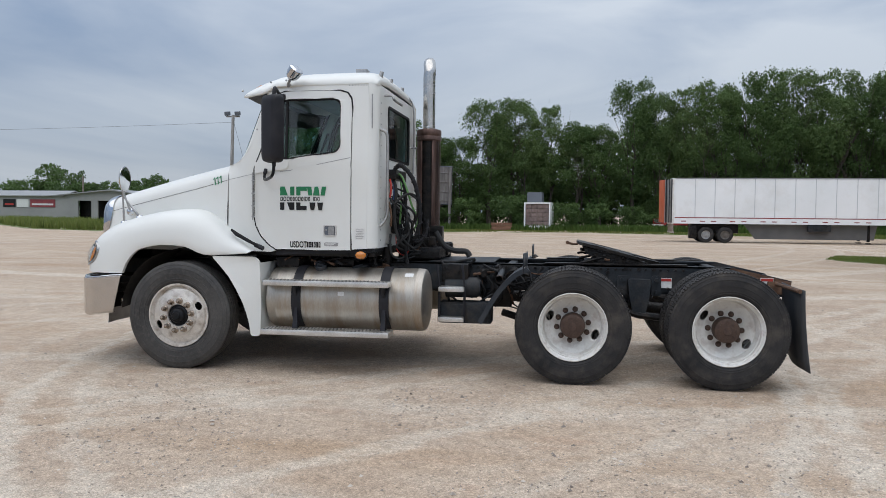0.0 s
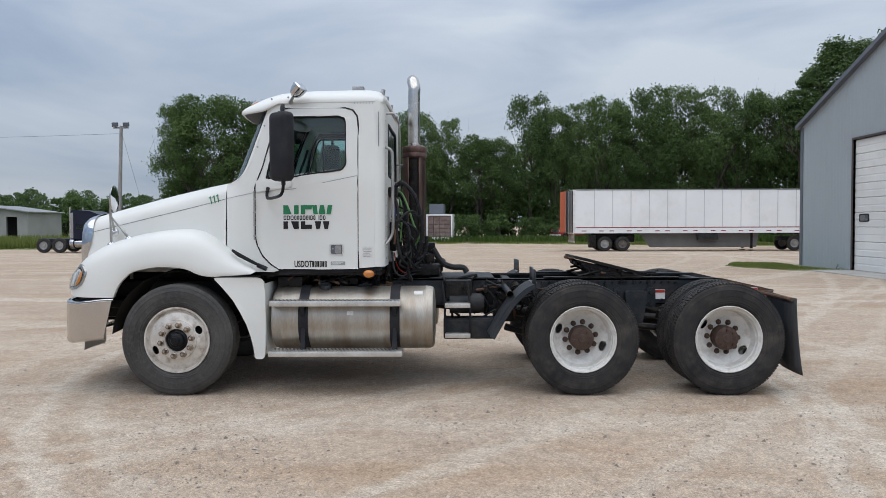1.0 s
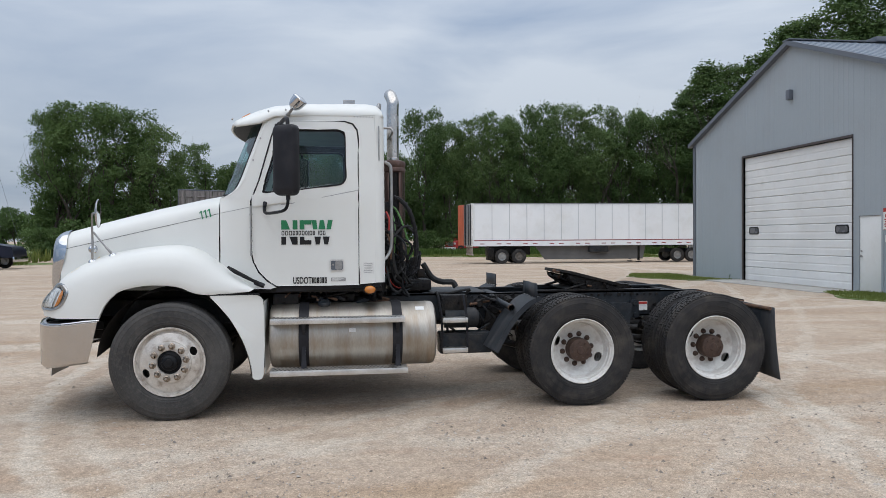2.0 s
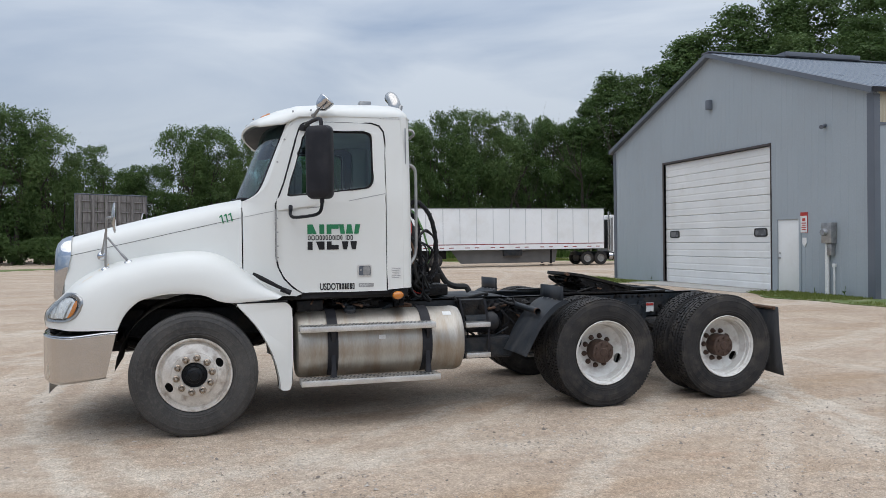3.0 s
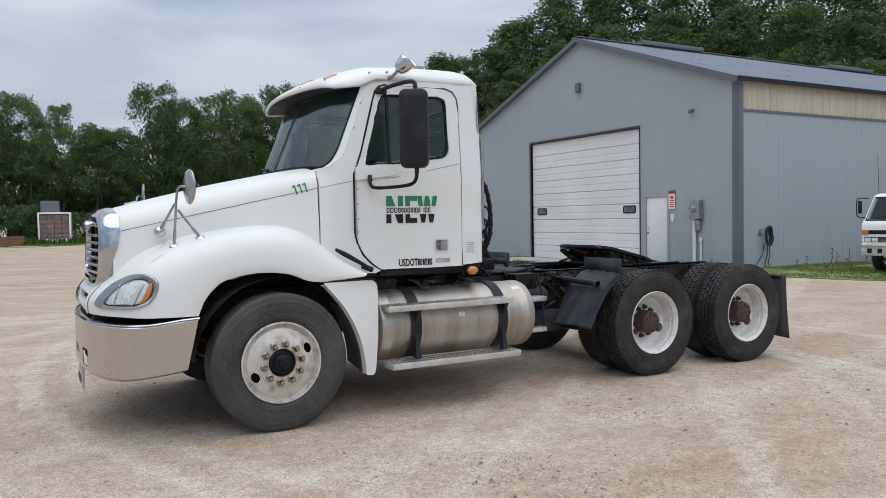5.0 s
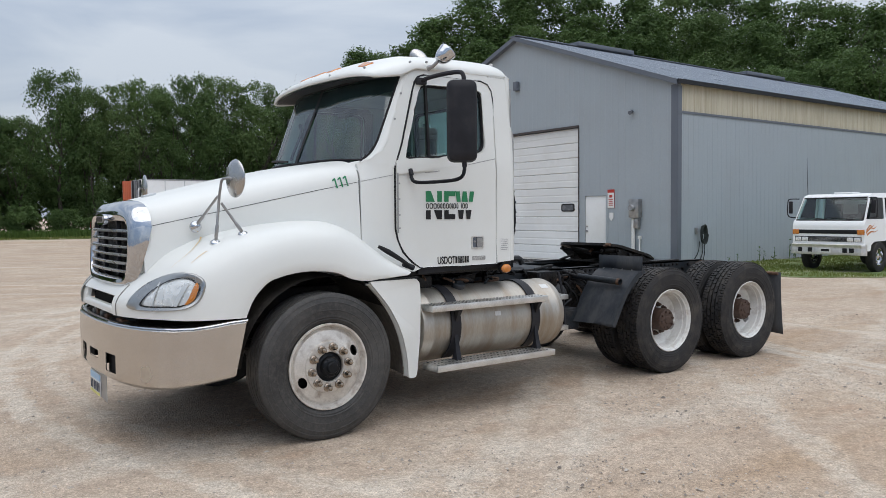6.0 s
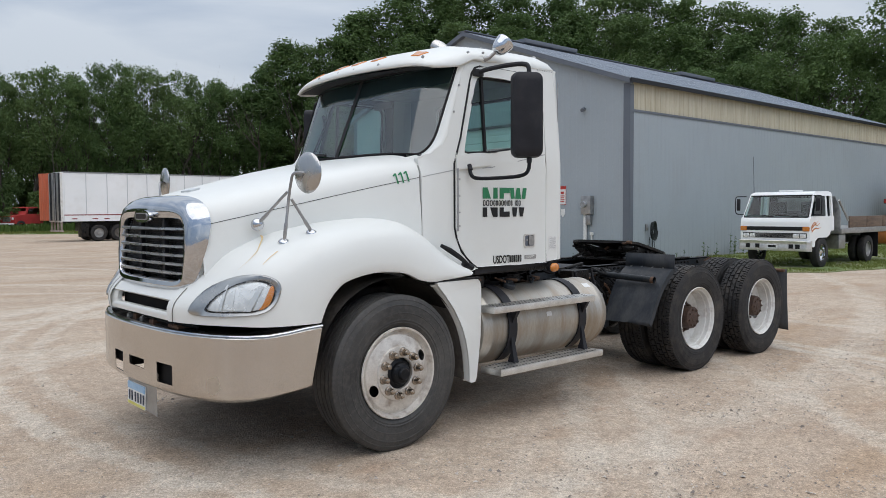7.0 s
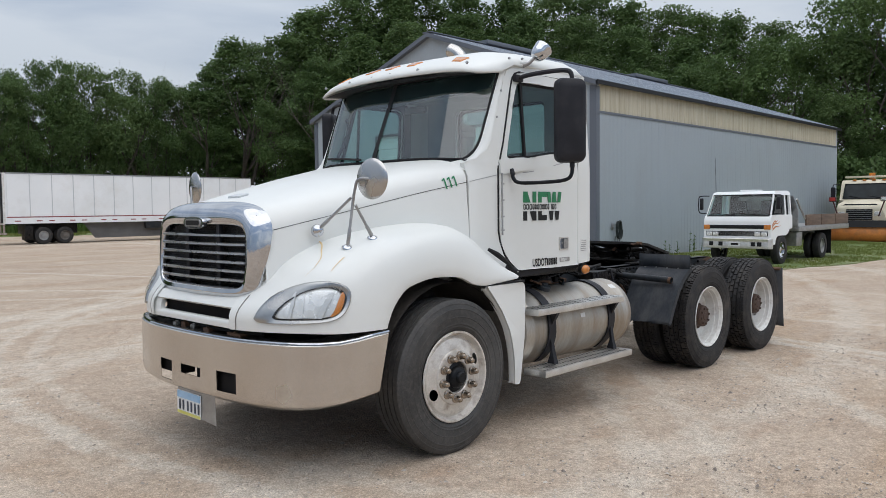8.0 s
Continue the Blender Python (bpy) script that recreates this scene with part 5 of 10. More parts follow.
P_NUT_F = part("lug_nut", nut_mesh(True), NUT_CAP, proto)
P_NUT_R = part("lug_nut", nut_mesh(False), HUB_RUST, proto)
bm = bmesh.new()
lathe(bm, [(0.0005, -0.188), (0.034, -0.188), (0.040, -0.182), (0.043, -0.168), (0.058, -0.164), (0.070, -0.152), (0.074, -0.130), (0.090, -0.122), (0.103, -0.115), (0.104, -0.09)], 28)
for k in range(6):
    a = k * math.pi / 3
    tube(bm, [(0.056 * math.cos(a), -0.15, 0.056 * math.sin(a)), (0.056 * math.cos(a), -0.164, 0.056 * math.sin(a))], 0.008, 6)
P_HUB_F = part("hub", bm, DARK_IRON, proto)
bm = bmesh.new()
lathe(bm, [(0.0005, -0.085), (0.035, -0.085), (0.042, -0.078), (0.090, -0.075), (0.105, -0.068), (0.108, -0.045), (0.112, -0.03), (0.108, 0.0), (0.112, 0.062)], 32)
for k in range(8):
    a = k * math.pi / 4 + 0.2
    tube(bm, [(0.078 * math.cos(a), -0.07, 0.078 * math.sin(a)), (0.078 * math.cos(a), -0.090, 0.078 * math.sin(a))], 0.012, 6)
P_HUB_R = part("hub", bm, HUB_RUST, proto)


def wheel(x, y, out, rear, turn=0.0, nuts=True, inner=False):
    """A wheel at x, y; out is the side its face looks to."""
    face = pose(x, y, 0.515, 0, turn, 0 if out < 0 else 180)
    w = new("wheel")
    w.parent = truck
    w.matrix_basis = face
    i = Matrix.Identity(4)
    again(P_TYRE_R if rear else P_TYRE_F, w, i)
    again(P_RIM_R if rear else P_RIM_F, w, i if not inner else pose(0, 0, 0, 0, 0, 180))
    if inner:
        return w
    again(P_HUB_R if rear else P_HUB_F, w, i)
    if nuts:
        for k in range(10):
            a = 2 * math.pi * (k + 0.25) / 10
            r = 0.1425
            again(P_NUT_R if rear else P_NUT_F, w, pose(r * math.cos(a), 0.060 if rear else -0.138, r * math.sin(a)))
    return w


wheel(0.0, -1.075, -1, False, 0)
wheel(0.0, 1.075, 1, False, 0, False)
for ax in (3.72, 5.04):
    wheel(ax, -1.085, -1, True, 12 if ax > 4 else 0)
    wheel(ax, -0.755, 1, True, 20, False, True)
    wheel(ax, 1.085, 1, True, 0, False)
    wheel(ax, 0.755, -1, True, 40, False, True)
for o in list(proto.children) + [proto]:
    bpy.data.objects.remove(o)

# hood ---------------------------------------------------------------
HOOD = [(-1.08, 0.616, 1.669), (-1.00, 0.632, 1.690), (-0.80, 0.672, 1.742), (-0.60, 0.712, 1.792), (-0.40, 0.752, 1.842), (-0.20, 0.790, 1.888), (0.0, 0.825, 1.928), (0.20, 0.885, 1.968), (0.40, 0.955, 2.000)]


def hood_section(x, s, n=12):
    w, zt = table(HOOD, x)
    zb = zt - 0.30
    out = []
    for k in range(n + 1):
        a = math.pi / 2 * k / n
        e = 2 / lerp(4.0, 4.8, step_up(-0.5, 0.4, x))
        y = w * math.sin(a) ** e
        z = zb + (zt - zb) * math.cos(a) ** e if k < n else zb
        out.append((x, s * y, z))
    fl = 0.02
    out += [(x, s * (w + fl * 0.6), zb - 0.10), (x, s * (w + fl), zb - 0.22), (x, s * (w + fl), 1.12)]
    return out


bm = bmesh.new()
for s in SEG_BY_SIDE:
    loft(bm, [hood_section(x, s) for x in [-1.075, -1.04] + [-1.0 + 0.07 * i for i in range(20)] + [0.395]], False)
bmesh.ops.remove_doubles(bm, verts=bm.verts, dist=1e-4)
hood_tree = BVHTree.FromBMesh(bm)
hood = part("hood", bm, WHITE, truck)
# seam line along the hood side and the scoop on top
for s in SEG_BY_SIDE:
    bm = bmesh.new()
    rows = []
    for i in range(40):
        x = -1.04 + 1.43 * i / 39
        z = lerp(1.515, 1.815, (x + 0.985) / 1.375)
        y = abs(hood_tree.ray_cast(Vector((x, s * 3, z)), Vector((0, -s, 0)))[0].y)
        rows.append([(x, s * (y + 0.0025), z - 0.0018), (x, s * (y + 0.0025), z + 0.0018)])
    loft(bm, rows, False)
    part("hood_seam", bm, SEAL, hood)
bm = bmesh.new()
slab(bm, rounded(-0.06, 0.09, -0.045, 0.035, 0.012), [], lambda u, v, d: (-0.86 + v, u, 1.7345 + 0.25 * v + (0.004 if d == 0 else -0.02)), 1)
part("hood_vent", bm, SEAM_GREY, hood)

# fenders: crest line and arch lip, front to rear
CREST = [(-1.053, 0.910), (-1.050, 1.03), (-1.010, 1.17), (-0.90, 1.30), (-0.64, 1.425), (-0.25, 1.515), (0.08, 1.530), (0.28, 1.465), (0.44, 1.350), (0.575, 1.238), (0.70, 1.128)]
LIP = [(-0.588, 0.905), (-0.568, 0.955), (-0.535, 1.02), (-0.475, 1.09), (-0.39, 1.145), (-0.18, 1.185), (0.06, 1.170), (0.20, 1.115), (0.315, 1.095), (0.48, 1.100), (0.675, 1.114)]
FRONT = [1, 0.98, 0.36, 0.12, 0.03, 0, 0, 0, 0, 0, 0]
FSEC = [(0.50, 0.0, 0.20), (0.66, 0.0, 0.165), (0.80, 0.0, 0.115), (0.92, 0.015, 0.055), (1.01, 0.06, 0.01), (1.08, 0.15, 0), (1.135, 0.29, 0), (1.170, 0.46, 0), (1.190, 0.66, 0), (1.198, 0.85, 0), (1.196, 0.96, 0), (1.188, 1.0, 0), (1.150, 1.0, 0)]


def fender_rings(s, sub=4):
    rings = []
    C, L = curve_pts([(x, z, f) for (x, z), f in zip(CREST, FRONT)], sub), curve_pts([(x, z, 0) for x, z in LIP], sub)
    for c, l in zip(C, L):
        row = []
        for k, (y, f, push) in enumerate(FSEC):
            x, z = lerp(c[0], l[0], f), lerp(c[1], l[1], f)
            bulge = 0.035 * math.sin(math.pi * min(1, max(0, f)))
            n = Vector((c[0] - l[0], c[1] - l[1]))
            n = n.normalized() if n.length > 1e-6 else Vector((0, 1))
            x, z = x + n.x * bulge, z + n.y * bulge
            y2 = y - 0.05 * max(0.0, (x - 0.3)) * (1 if y > 1 else 0)
            row.append((x - push * max(0, c[2]), s * y2, z + (0.03 * (1 - max(0, c[2])) if k < 2 else 0)))
        rings.append(row)
    return rings


def skirt_lean(z):
    return 0.05 * max(0.0, (0.75 - z) / 0.45)


fender_tree = {}
for s in SEG_BY_SIDE:
    bm = bmesh.new()
    loft(bm, fender_rings(s), False)
    bmesh.ops.recalc_face_normals(bm, faces=bm.faces)
    fender_tree[s] = BVHTree.FromBMesh(bm)
    fender = part("fender", bm, WHITE, truck)
    # inner wheel house and the lower skirt behind the wheel
    bm = bmesh.new()
    arc = [(0.62 * math.cos(radians(a)), 0.52 + 0.62 * math.sin(radians(a))) for a in range(36, 186, 10)]
    loft(bm, [[(x, s * 1.15, z) for x, z in arc], [(x, s * 0.55, z + 0.05) for x, z in arc]], False)
    part("wheel_house", bm, LINER, fender)
    bm = bmesh.new()
    front = [(0.337, 1.086), (0.428, 0.986), (0.512, 0.884), (0.58, 0.768), (0.631, 0.658), (0.666, 0.55), (0.690, 0.443), (0.702, 0.330)]
    edge = soften(front + [(0.775, 0.326), (0.792, 0.365), (0.806, 0.643), (0.805, 0.947), (0.795, 1.050), (0.75, 1.088)], 0.02, 2)

    def skirt(u, v, d, s=s):
        rim = min(1.0, max(0.0, (0.806 - u) / 0.08))
        return (u, s * (1.192 - 0.025 * (1 - rim) ** 2 - d - 0.03 * max(0, u - 0.4) - skirt_lean(v)), v)

    slab(bm, edge, [], skirt, 0.03)
    # the skirt's rear return and the rolled front edge
    loft(bm, [[(0.803, s * (1.150 - skirt_lean(z) - 0.2 * k), z) for z in (0.37, 0.6, 0.85, 1.03)] for k in range(4)], False)
    roll = soften(front, 0.03, 2)
    loft(bm, [[(x - 0.002 - 0.004 * k, s * (1.172 - skirt_lean(z) - 0.010 * k * k), z - 0.002 * k) for x, z in roll] for k in range(3)], False)
    part("fender_skirt", bm, WHITE, fender, "white lower fender skirt")
    # dusty splash panel behind the wheel
    bm = bmesh.new()
    loft(bm, [[(x - 0.020 + 0.02 * k, s * (1.135 - skirt_lean(z) - 0.11 * k), z + 0.012) for x, z in [(0.20, 1.14)] + roll] for k in range(6)], False)
    part("splash_panel", bm, SPLASH, fender, "dusty grey splash panel")
    # seam between fender and skirt
    bm = bmesh.new()
    box(bm, 0.33, 0.765, s * 1.165 - 0.02, s * 1.165 + 0.02, 1.089, 1.101)
    part("skirt_seam", bm, SEAL, fender, smooth=False)

# nose panel under the grille, with its slot
bm = bmesh.new()


def nose(u, v, d):
    a = abs(u)
    x = -1.247 + 0.02 * (u / 0.55) ** 2 + 0.29 * max(0, v - 0.93) + 1.2 * max(0, v - 1.06)
    hit = fender_tree[1].ray_cast(Vector((-3, max(a, 0.515), v)), Vector((1, 0, 0)))[0]
    if hit is not None:
        x = lerp(x, hit.x - 0.004, step_up(0.44, 0.53, a))
    return (x + d, u, v)


side = [(lerp(0.55, 0.575, k / 8), lerp(0.912, 1.115, k / 8)) for k in range(9)]
outer = [(lerp(-0.55, 0.55, i / 24), 0.912) for i in range(24)] + side + [(lerp(0.55, -0.55, i / 12), 1.115) for i in range(13)] + [(-u, v) for u, v in side[::-1]]
slot = soften([(-0.455, 0.957), (0.455, 0.957), (0.465, 1.025), (-0.465, 1.025)], 0.016, 3)
nose_panel = thing("nose_panel", "", "")
nose_panel.parent = truck
slab(bm, outer, [slot], nose, 0.03)
bmesh.ops.bevel(bm, geom=[e for e in bm.edges if len(e.link_faces) == 2 and e.calc_face_angle(0) > 1.2], offset=0.004, segments=1, affect="EDGES")
part("panel", bm, WHITE, nose_panel)
# near-black board behind the slot, painted as its inner shade
bm = bmesh.new()
box(bm, -1.16, -1.14, -0.50, 0.50, 0.93, 1.06)
part("slot_back", bm, HOLLOW_SHADE, nose_panel, smooth=False)
for s in SEG_BY_SIDE:
    # joint between nose and fender, and the short split under the slot's end
    bm = bmesh.new()
    tube(bm, [nose(s * (u + 0.002), v, 0.0) for u, v in side], 0.0028, 5)
    part("nose_joint", bm, SEAM_DARK, nose_panel)
    bm = bmesh.new()
    tube(bm, [nose(s * 0.450, v, -0.001) for v in (0.913, 0.93, 0.945, 0.956)], 0.0024, 5)
    part("nose_split", bm, SEAL, nose_panel)
# grille: chrome surround, slats, core -------------------------------------
def ring_outline(w, zt, zb, n=10, e=3.2):
    out = []
    zm = zt - 0.30
    for k in range(4 * n):
        a = 2 * math.pi * k / (4 * n)
        c, q = math.cos(a), math.sin(a)
        y = w * math.copysign(abs(c) ** (2 / e), c)
        z = zm + ((zt - zm) if q > 0 else (zm - zb)) * math.copysign(abs(q) ** (2 / e), q)
        if q < 0:
            y = w * math.copysign(abs(c) ** (2 / 7.0), c) * (1 - 0.05 * (zm - z) / (zm - zb))
            z = zm - (zm - zb) * abs(q) ** (2 / 7.0)
            y = w * math.copysign(abs(c) ** (2 / 7.0), c) * (1 - 0.05 * (zm - z) / (zm - zb))
        out.append((y, z))
    return out


bm = bmesh.new()
rings = []
for x, w, zt, zb, e in ((-1.062, 0.637, 1.690, 1.070, 4.0), (-1.09, 0.635, 1.687, 1.071, 4.1), (-1.125, 0.629, 1.679, 1.073, 4.4), (-1.155, 0.618, 1.664, 1.077, 4.8), (-1.185, 0.596, 1.632, 1.092, 5.4), (-1.198, 0.572, 1.595, 1.115, 6.0), (-1.194, 0.552, 1.566, 1.140, 6.6), (-1.178, 0.544, 1.546, 1.154, 7.0), (-1.10, 0.540, 1.540, 1.158, 7.0)):
    rings.append([(x + 0.035 * (y / 0.6) ** 2 - 0.05 * (1.38 - z) * (1 if x < -1.1 else 0.2) - 0.75 * max(0.0, x + 1.155) * step_up(1.52, 1.18, z), y, z) for y, z in ring_outline(w, zt, zb, 12, e)])
loft(bm, rings, True)
grille = part("grille", bm, CHROME, truck, "chrome grille surround with horizontal slats")
# white body behind the surround's rear edge
bm = bmesh.new()
loft(bm, [[(x0 - 0.045 * step_up(1.45, 1.15, z), y, z) for y, z in ring_outline(0.612, 1.655, 1.085, 12, 4.0)] for x0 in (-1.075, -1.03, -0.96)], True)
part("hood_front", bm, WHITE, truck)
bm = bmesh.new()
box(bm, -1.10, -1.08, -0.58, 0.58, 1.14, 1.60)
for k in range(30):
    z = 1.16 + 0.014 * k
    box(bm, -1.112, -1.10, -0.55, 0.55, z, z + 0.005)
part("radiator_core", bm, GREASE, grille, smooth=False)
for k in range(6):
    z = 1.196 + 0.0555 * k
    bm = bmesh.new()
    rows = []
    for i in range(13):
        y = lerp(-0.535, 0.535, i / 12)
        xo = -1.185 + 0.035 * (y / 0.6) ** 2 - 0.05 * (1.38 - z)
        rows.append([(xo + 0.004, y, z + 0.011), (xo - 0.004, y, z + 0.006), (xo - 0.005, y, z - 0.005), (xo + 0.004, y, z - 0.010), (xo + 0.05, y, z - 0.004), (xo + 0.05, y, z + 0.006)])
    loft(bm, rows, True, True)
    part("slat", bm, SATIN, grille)
for y in (-0.20, 0.20):
    bm = bmesh.new()
    box(bm, -1.15, -1.12, y - 0.02, y + 0.02, 1.16, 1.545, 0.004)
    part("grille_post", bm, BLACK, grille)
bm = bmesh.new()
slab(bm, [(0.128 * math.copysign(abs(math.cos(a)) ** 0.7, math.cos(a)), 1.553 + 0.040 * math.copysign(abs(math.sin(a)) ** 0.8, math.sin(a))) for a in (2 * math.pi * k / 24 for k in range(24))], [], lambda u, v, d: (-1.212 + d, u, v), 0.03)
part("badge_base", bm, CHROME, grille)
bm = bmesh.new()
slab(bm, rounded(-0.098, 0.098, 1.530, 1.576, 0.021), [], lambda u, v, d: (-1.217 + d, u, v), 0.006)
part("badge", bm, STEEL, grille, "oval dark maker's badge")
bm = bmesh.new()
slab(bm, rounded(-0.086, 0.086, 1.537, 1.569, 0.014), [], lambda u, v, d: (-1.2195 + d, u, v), 0.004)
part("badge_field", bm, DARK_IRON, grille, smooth=False)

# bumper ---------------------------------------------------------------
BPLAN = [(-0.585, -1.205), (-0.70, -1.205), (-0.82, -1.195), (-0.93, -1.160), (-1.03, -1.095), (-1.105, -1.005), (-1.165, -0.89), (-1.215, -0.75), (-1.25, -0.60), (-1.258, -0.565), (-1.272, -0.44), (-1.277, -0.37), (-1.288, -0.19), (-1.291, -0.06), (-1.292, 0.0)]
half = BPLAN[:]
full = half + [(x, -y) for x, y in half[-2::-1]]
HOLES = [(-0.565, -0.37, 0.53, 0.645), (-0.19, 0.06, 0.575, 0.635), (0.19, 0.37, 0.515, 0.635)]
rows_z = [0.858, 0.851, 0.840, 0.76, 0.645, 0.635, 0.575, 0.53, 0.518, 0.505, 0.492]
inset = [0.045, 0.014, 0.0, 0.0, 0.0, 0.0, 0.0, 0.0, 0.0, 0.004, 0.03]
bm = bmesh.new()
grid = []
n = len(full)
for i, (x, y) in enumerate(full):
    t = Vector(full[min(i + 1, n - 1)]) - Vector(full[max(i - 1, 0)])
    nrm = Vector((t.y, -t.x)).normalized()
    if nrm.dot(Vector((x + 0.4, y))) < 0:
        nrm = -nrm
    end = max(0.0, 1 - (x + 0.585) / -0.10) if x > -0.69 else 0.0
    col = []
    for z, d in zip(rows_z, inset):
        sl = 0.10 * end * (0.885 - z) / 0.43
        low = 0.055 * step_up(-0.85, -1.2, x) if z < 0.55 else 0.0
        up = 0.034 * step_up(-1.0, -0.6, x)
        col.append(bm.verts.new((x - nrm.x * d - sl, y - nrm.y * d, z - low * (0.545 - z) / 0.07 * 0.8 + up)))
    grid.append(col)
for i in range(n - 1):
    for j in range(len(rows_z) - 1):
        ym = (full[i][1] + full[i + 1][1]) / 2
        zm = (rows_z[j] + rows_z[j + 1]) / 2
        if any(y0 < ym < y1 and z0 < zm < z1 for y0, y1, z0, z1 in HOLES):
            continue
        bm.faces.new((grid[i][j], grid[i + 1][j], grid[i + 1][j + 1], grid[i][j + 1]))
bumper = part("bumper", bm, BUMPER_STEEL, truck, "dulled steel wrap-round bumper")
sol = bumper.modifiers.new("thickness", "SOLIDIFY")
sol.thickness, sol.offset = 0.006, 0
crisp = bumper.modifiers.new("crisp hole edges", "EDGE_SPLIT")
crisp.split_angle = radians(32)
# near-black blocks close behind the tow holes, coloured as the shade inside them
for y0, y1, z0, z1 in ((-0.60, -0.29, 0.47, 0.66), (-0.23, -0.055, 0.54, 0.655), (0.155, 0.52, 0.540, 0.66)):
    bm = bmesh.new()
    box(bm, -1.243, -1.14, y0, y1, z0, z1, 0.006)
    part("hook_pocket", bm, HOLLOW_SHADE, bumper)
bm = bmesh.new()
rim = []
for x, y in full:
    up = 0.034 * step_up(-1.0, -0.6, x)
    q = Vector((x + 0.35, y)).normalized()
    rim.append((x - 0.012 * q.x, y - 0.012 * q.y, 0.855 + up))
tube(bm, rim, 0.008, 6)
part("bumper_rim", bm, CHROME, bumper)
# rusty mounts and a cable in the gap over the bumper
for x, y, w, h, mt in ((-1.17, -0.46, 0.16, 0.016, RUST), (-1.19, -0.16, 0.07, 0.020, RUST), (-1.18, 0.04, 0.05, 0.022, STEEL), (-1.18, 0.16, 0.06, 0.030, RUST), (-1.185, 0.27, 0.04, 0.020, STEEL)):
    bm = bmesh.new()
    box(bm, x - 0.04, x + 0.05, y - w / 2, y + w / 2, 0.845, 0.862 + h, 0.008)
    tube(bm, [(x - 0.02, y, 0.857 + h), (x - 0.02, y, 0.869 + h)], 0.012, 6)
    part("bumper_mount", bm, mt, bumper)
bm = bmesh.new()
tube(bm, curve_pts([(-1.15, -0.70, 0.885), (-1.19, -0.3, 0.88), (-1.19, 0.1, 0.89), (-1.12, 0.55, 0.875)], 4), 0.010, 6)
part("lamp_cable", bm, SEAL, bumper)
bm = bmesh.new()
box(bm, -1.22, -0.60, -0.60, 0.60, 0.66, 0.862, 0.02)
box(bm, -1.12, -0.62, -0.92, 0.92, 0.78, 0.860, 0.02)
part("bumper_support", bm, GREASE, truck)

# licence plate with its bracket, hung under the bumper
plate = thing("licence_plate", "", "")
plate.parent = truck
bm = bmesh.new()
slab(bm, [(-0.32, 0.47), (0.16, 0.47), (0.165, 0.305), (-0.05, 0.30), (-0.34, 0.285)], [], lambda u, v, d: (-1.268 - 0.02 * (0.47 - v) + d, u, v), 0.003)
part("bracket", bm, STEEL, plate)
PLATE_INK = surface("plate ink", (0.03, 0.04, 0.06), (0.05, 0.06, 0.09), 9, 0.4, 0, 0.0, 60, 0.05, 0.05)
PLATE_BLUE = surface("plate blue", (0.22, 0.38, 0.55), (0.35, 0.50, 0.65), 9, 0.4, 0, 0.0, 60, 0.05, 0.05)
PLATE_YELLOW = surface("plate yellow", (0.55, 0.50, 0.10), (0.62, 0.58, 0.16), 9, 0.4, 0, 0.0, 60, 0.05, 0.05)
for nm, mt, y0, y1, z0, z1, o in (("plate_face", PAPER, -0.155, 0.155, 0.290, 0.446, 0.006), ("plate_top", PLATE_BLUE, -0.152, 0.152, 0.398, 0.444, 0.008), ("plate_foot", PLATE_YELLOW, -0.152, 0.152, 0.293, 0.312, 0.008)):
    bm = bmesh.new()
    slab(bm, rounded(y0, y1, z0, z1, 0.008), [], lambda u, v, d: (-1.268 - 0.02 * (0.47 - v) - o + d, u, v), 0.004)
    part(nm, bm, mt, plate)
for k in range(6):
    y = 0.125 - 0.047 * k - (0.012 if k > 1 else 0)
    part("plate_bar", box(bmesh.new(), -1.2835, -1.2795, y - 0.020, y - 0.006, 0.324, 0.388), PLATE_INK, plate, smooth=False)

# headlights -------------------------------------------------------------
LAMP_O = [(-0.345, 0.990), (-0.30, 1.062), (-0.20, 1.142), (-0.03, 1.200), (0.12, 1.212), (0.215, 1.185), (0.248, 1.125), (0.215, 1.030), (0.125, 0.982), (-0.10, 0.964), (-0.30, 0.968)]
LAMP_I = [(-0.222, 1.003), (-0.19, 1.05), (-0.13, 1.100), (-0.02, 1.158), (0.10, 1.182), (0.185, 1.165), (0.220, 1.118), (0.192, 1.042), (0.105, 0.999), (-0.08, 0.990), (-0.19, 0.990)]
LAMP_A = [(0.128, 1.012), (0.155, 1.05), (0.195, 1.150), (0.212, 1.118), (0.190, 1.045), (0.150, 1.015)]


def lamp_point(p, z, s, lift):
    """A point of the lamp's outline, laid on the fender."""
    n = Vector((-0.70, s * 0.714, 0))
    a = Vector((0.714, s * 0.70, 0))
    o = Vector((-1.0, s * 0.97, z)) + a * p + n * 1.0
    hit = fender_tree[s].ray_cast(o, -n)
    q = hit[0] if hit[0] is not None else Vector((-1.0, s * 0.97, z)) + a * p
    return q + n * lift


def patch(bm, outline, s, lift, rings=5, dome=0.0):
    cx, cz = sum(p for p, _ in outline) / len(outline), sum(z for _, z in outline) / len(outline)
    sm = [tuple(v[:2]) for v in curve_pts([(p, z, 0) for p, z in outline + outline[:1]], 3)[:-1]]
    rr = []
    for k in range(rings + 1):
        f = 1 - k / rings
        rr.append([lamp_point(cx + (p - cx) * max(f, 0.02), cz + (z - cz) * max(f, 0.02), s, lift + dome * (1 - f * f)) for p, z in sm])
    loft(bm, rr, True)
    return bm


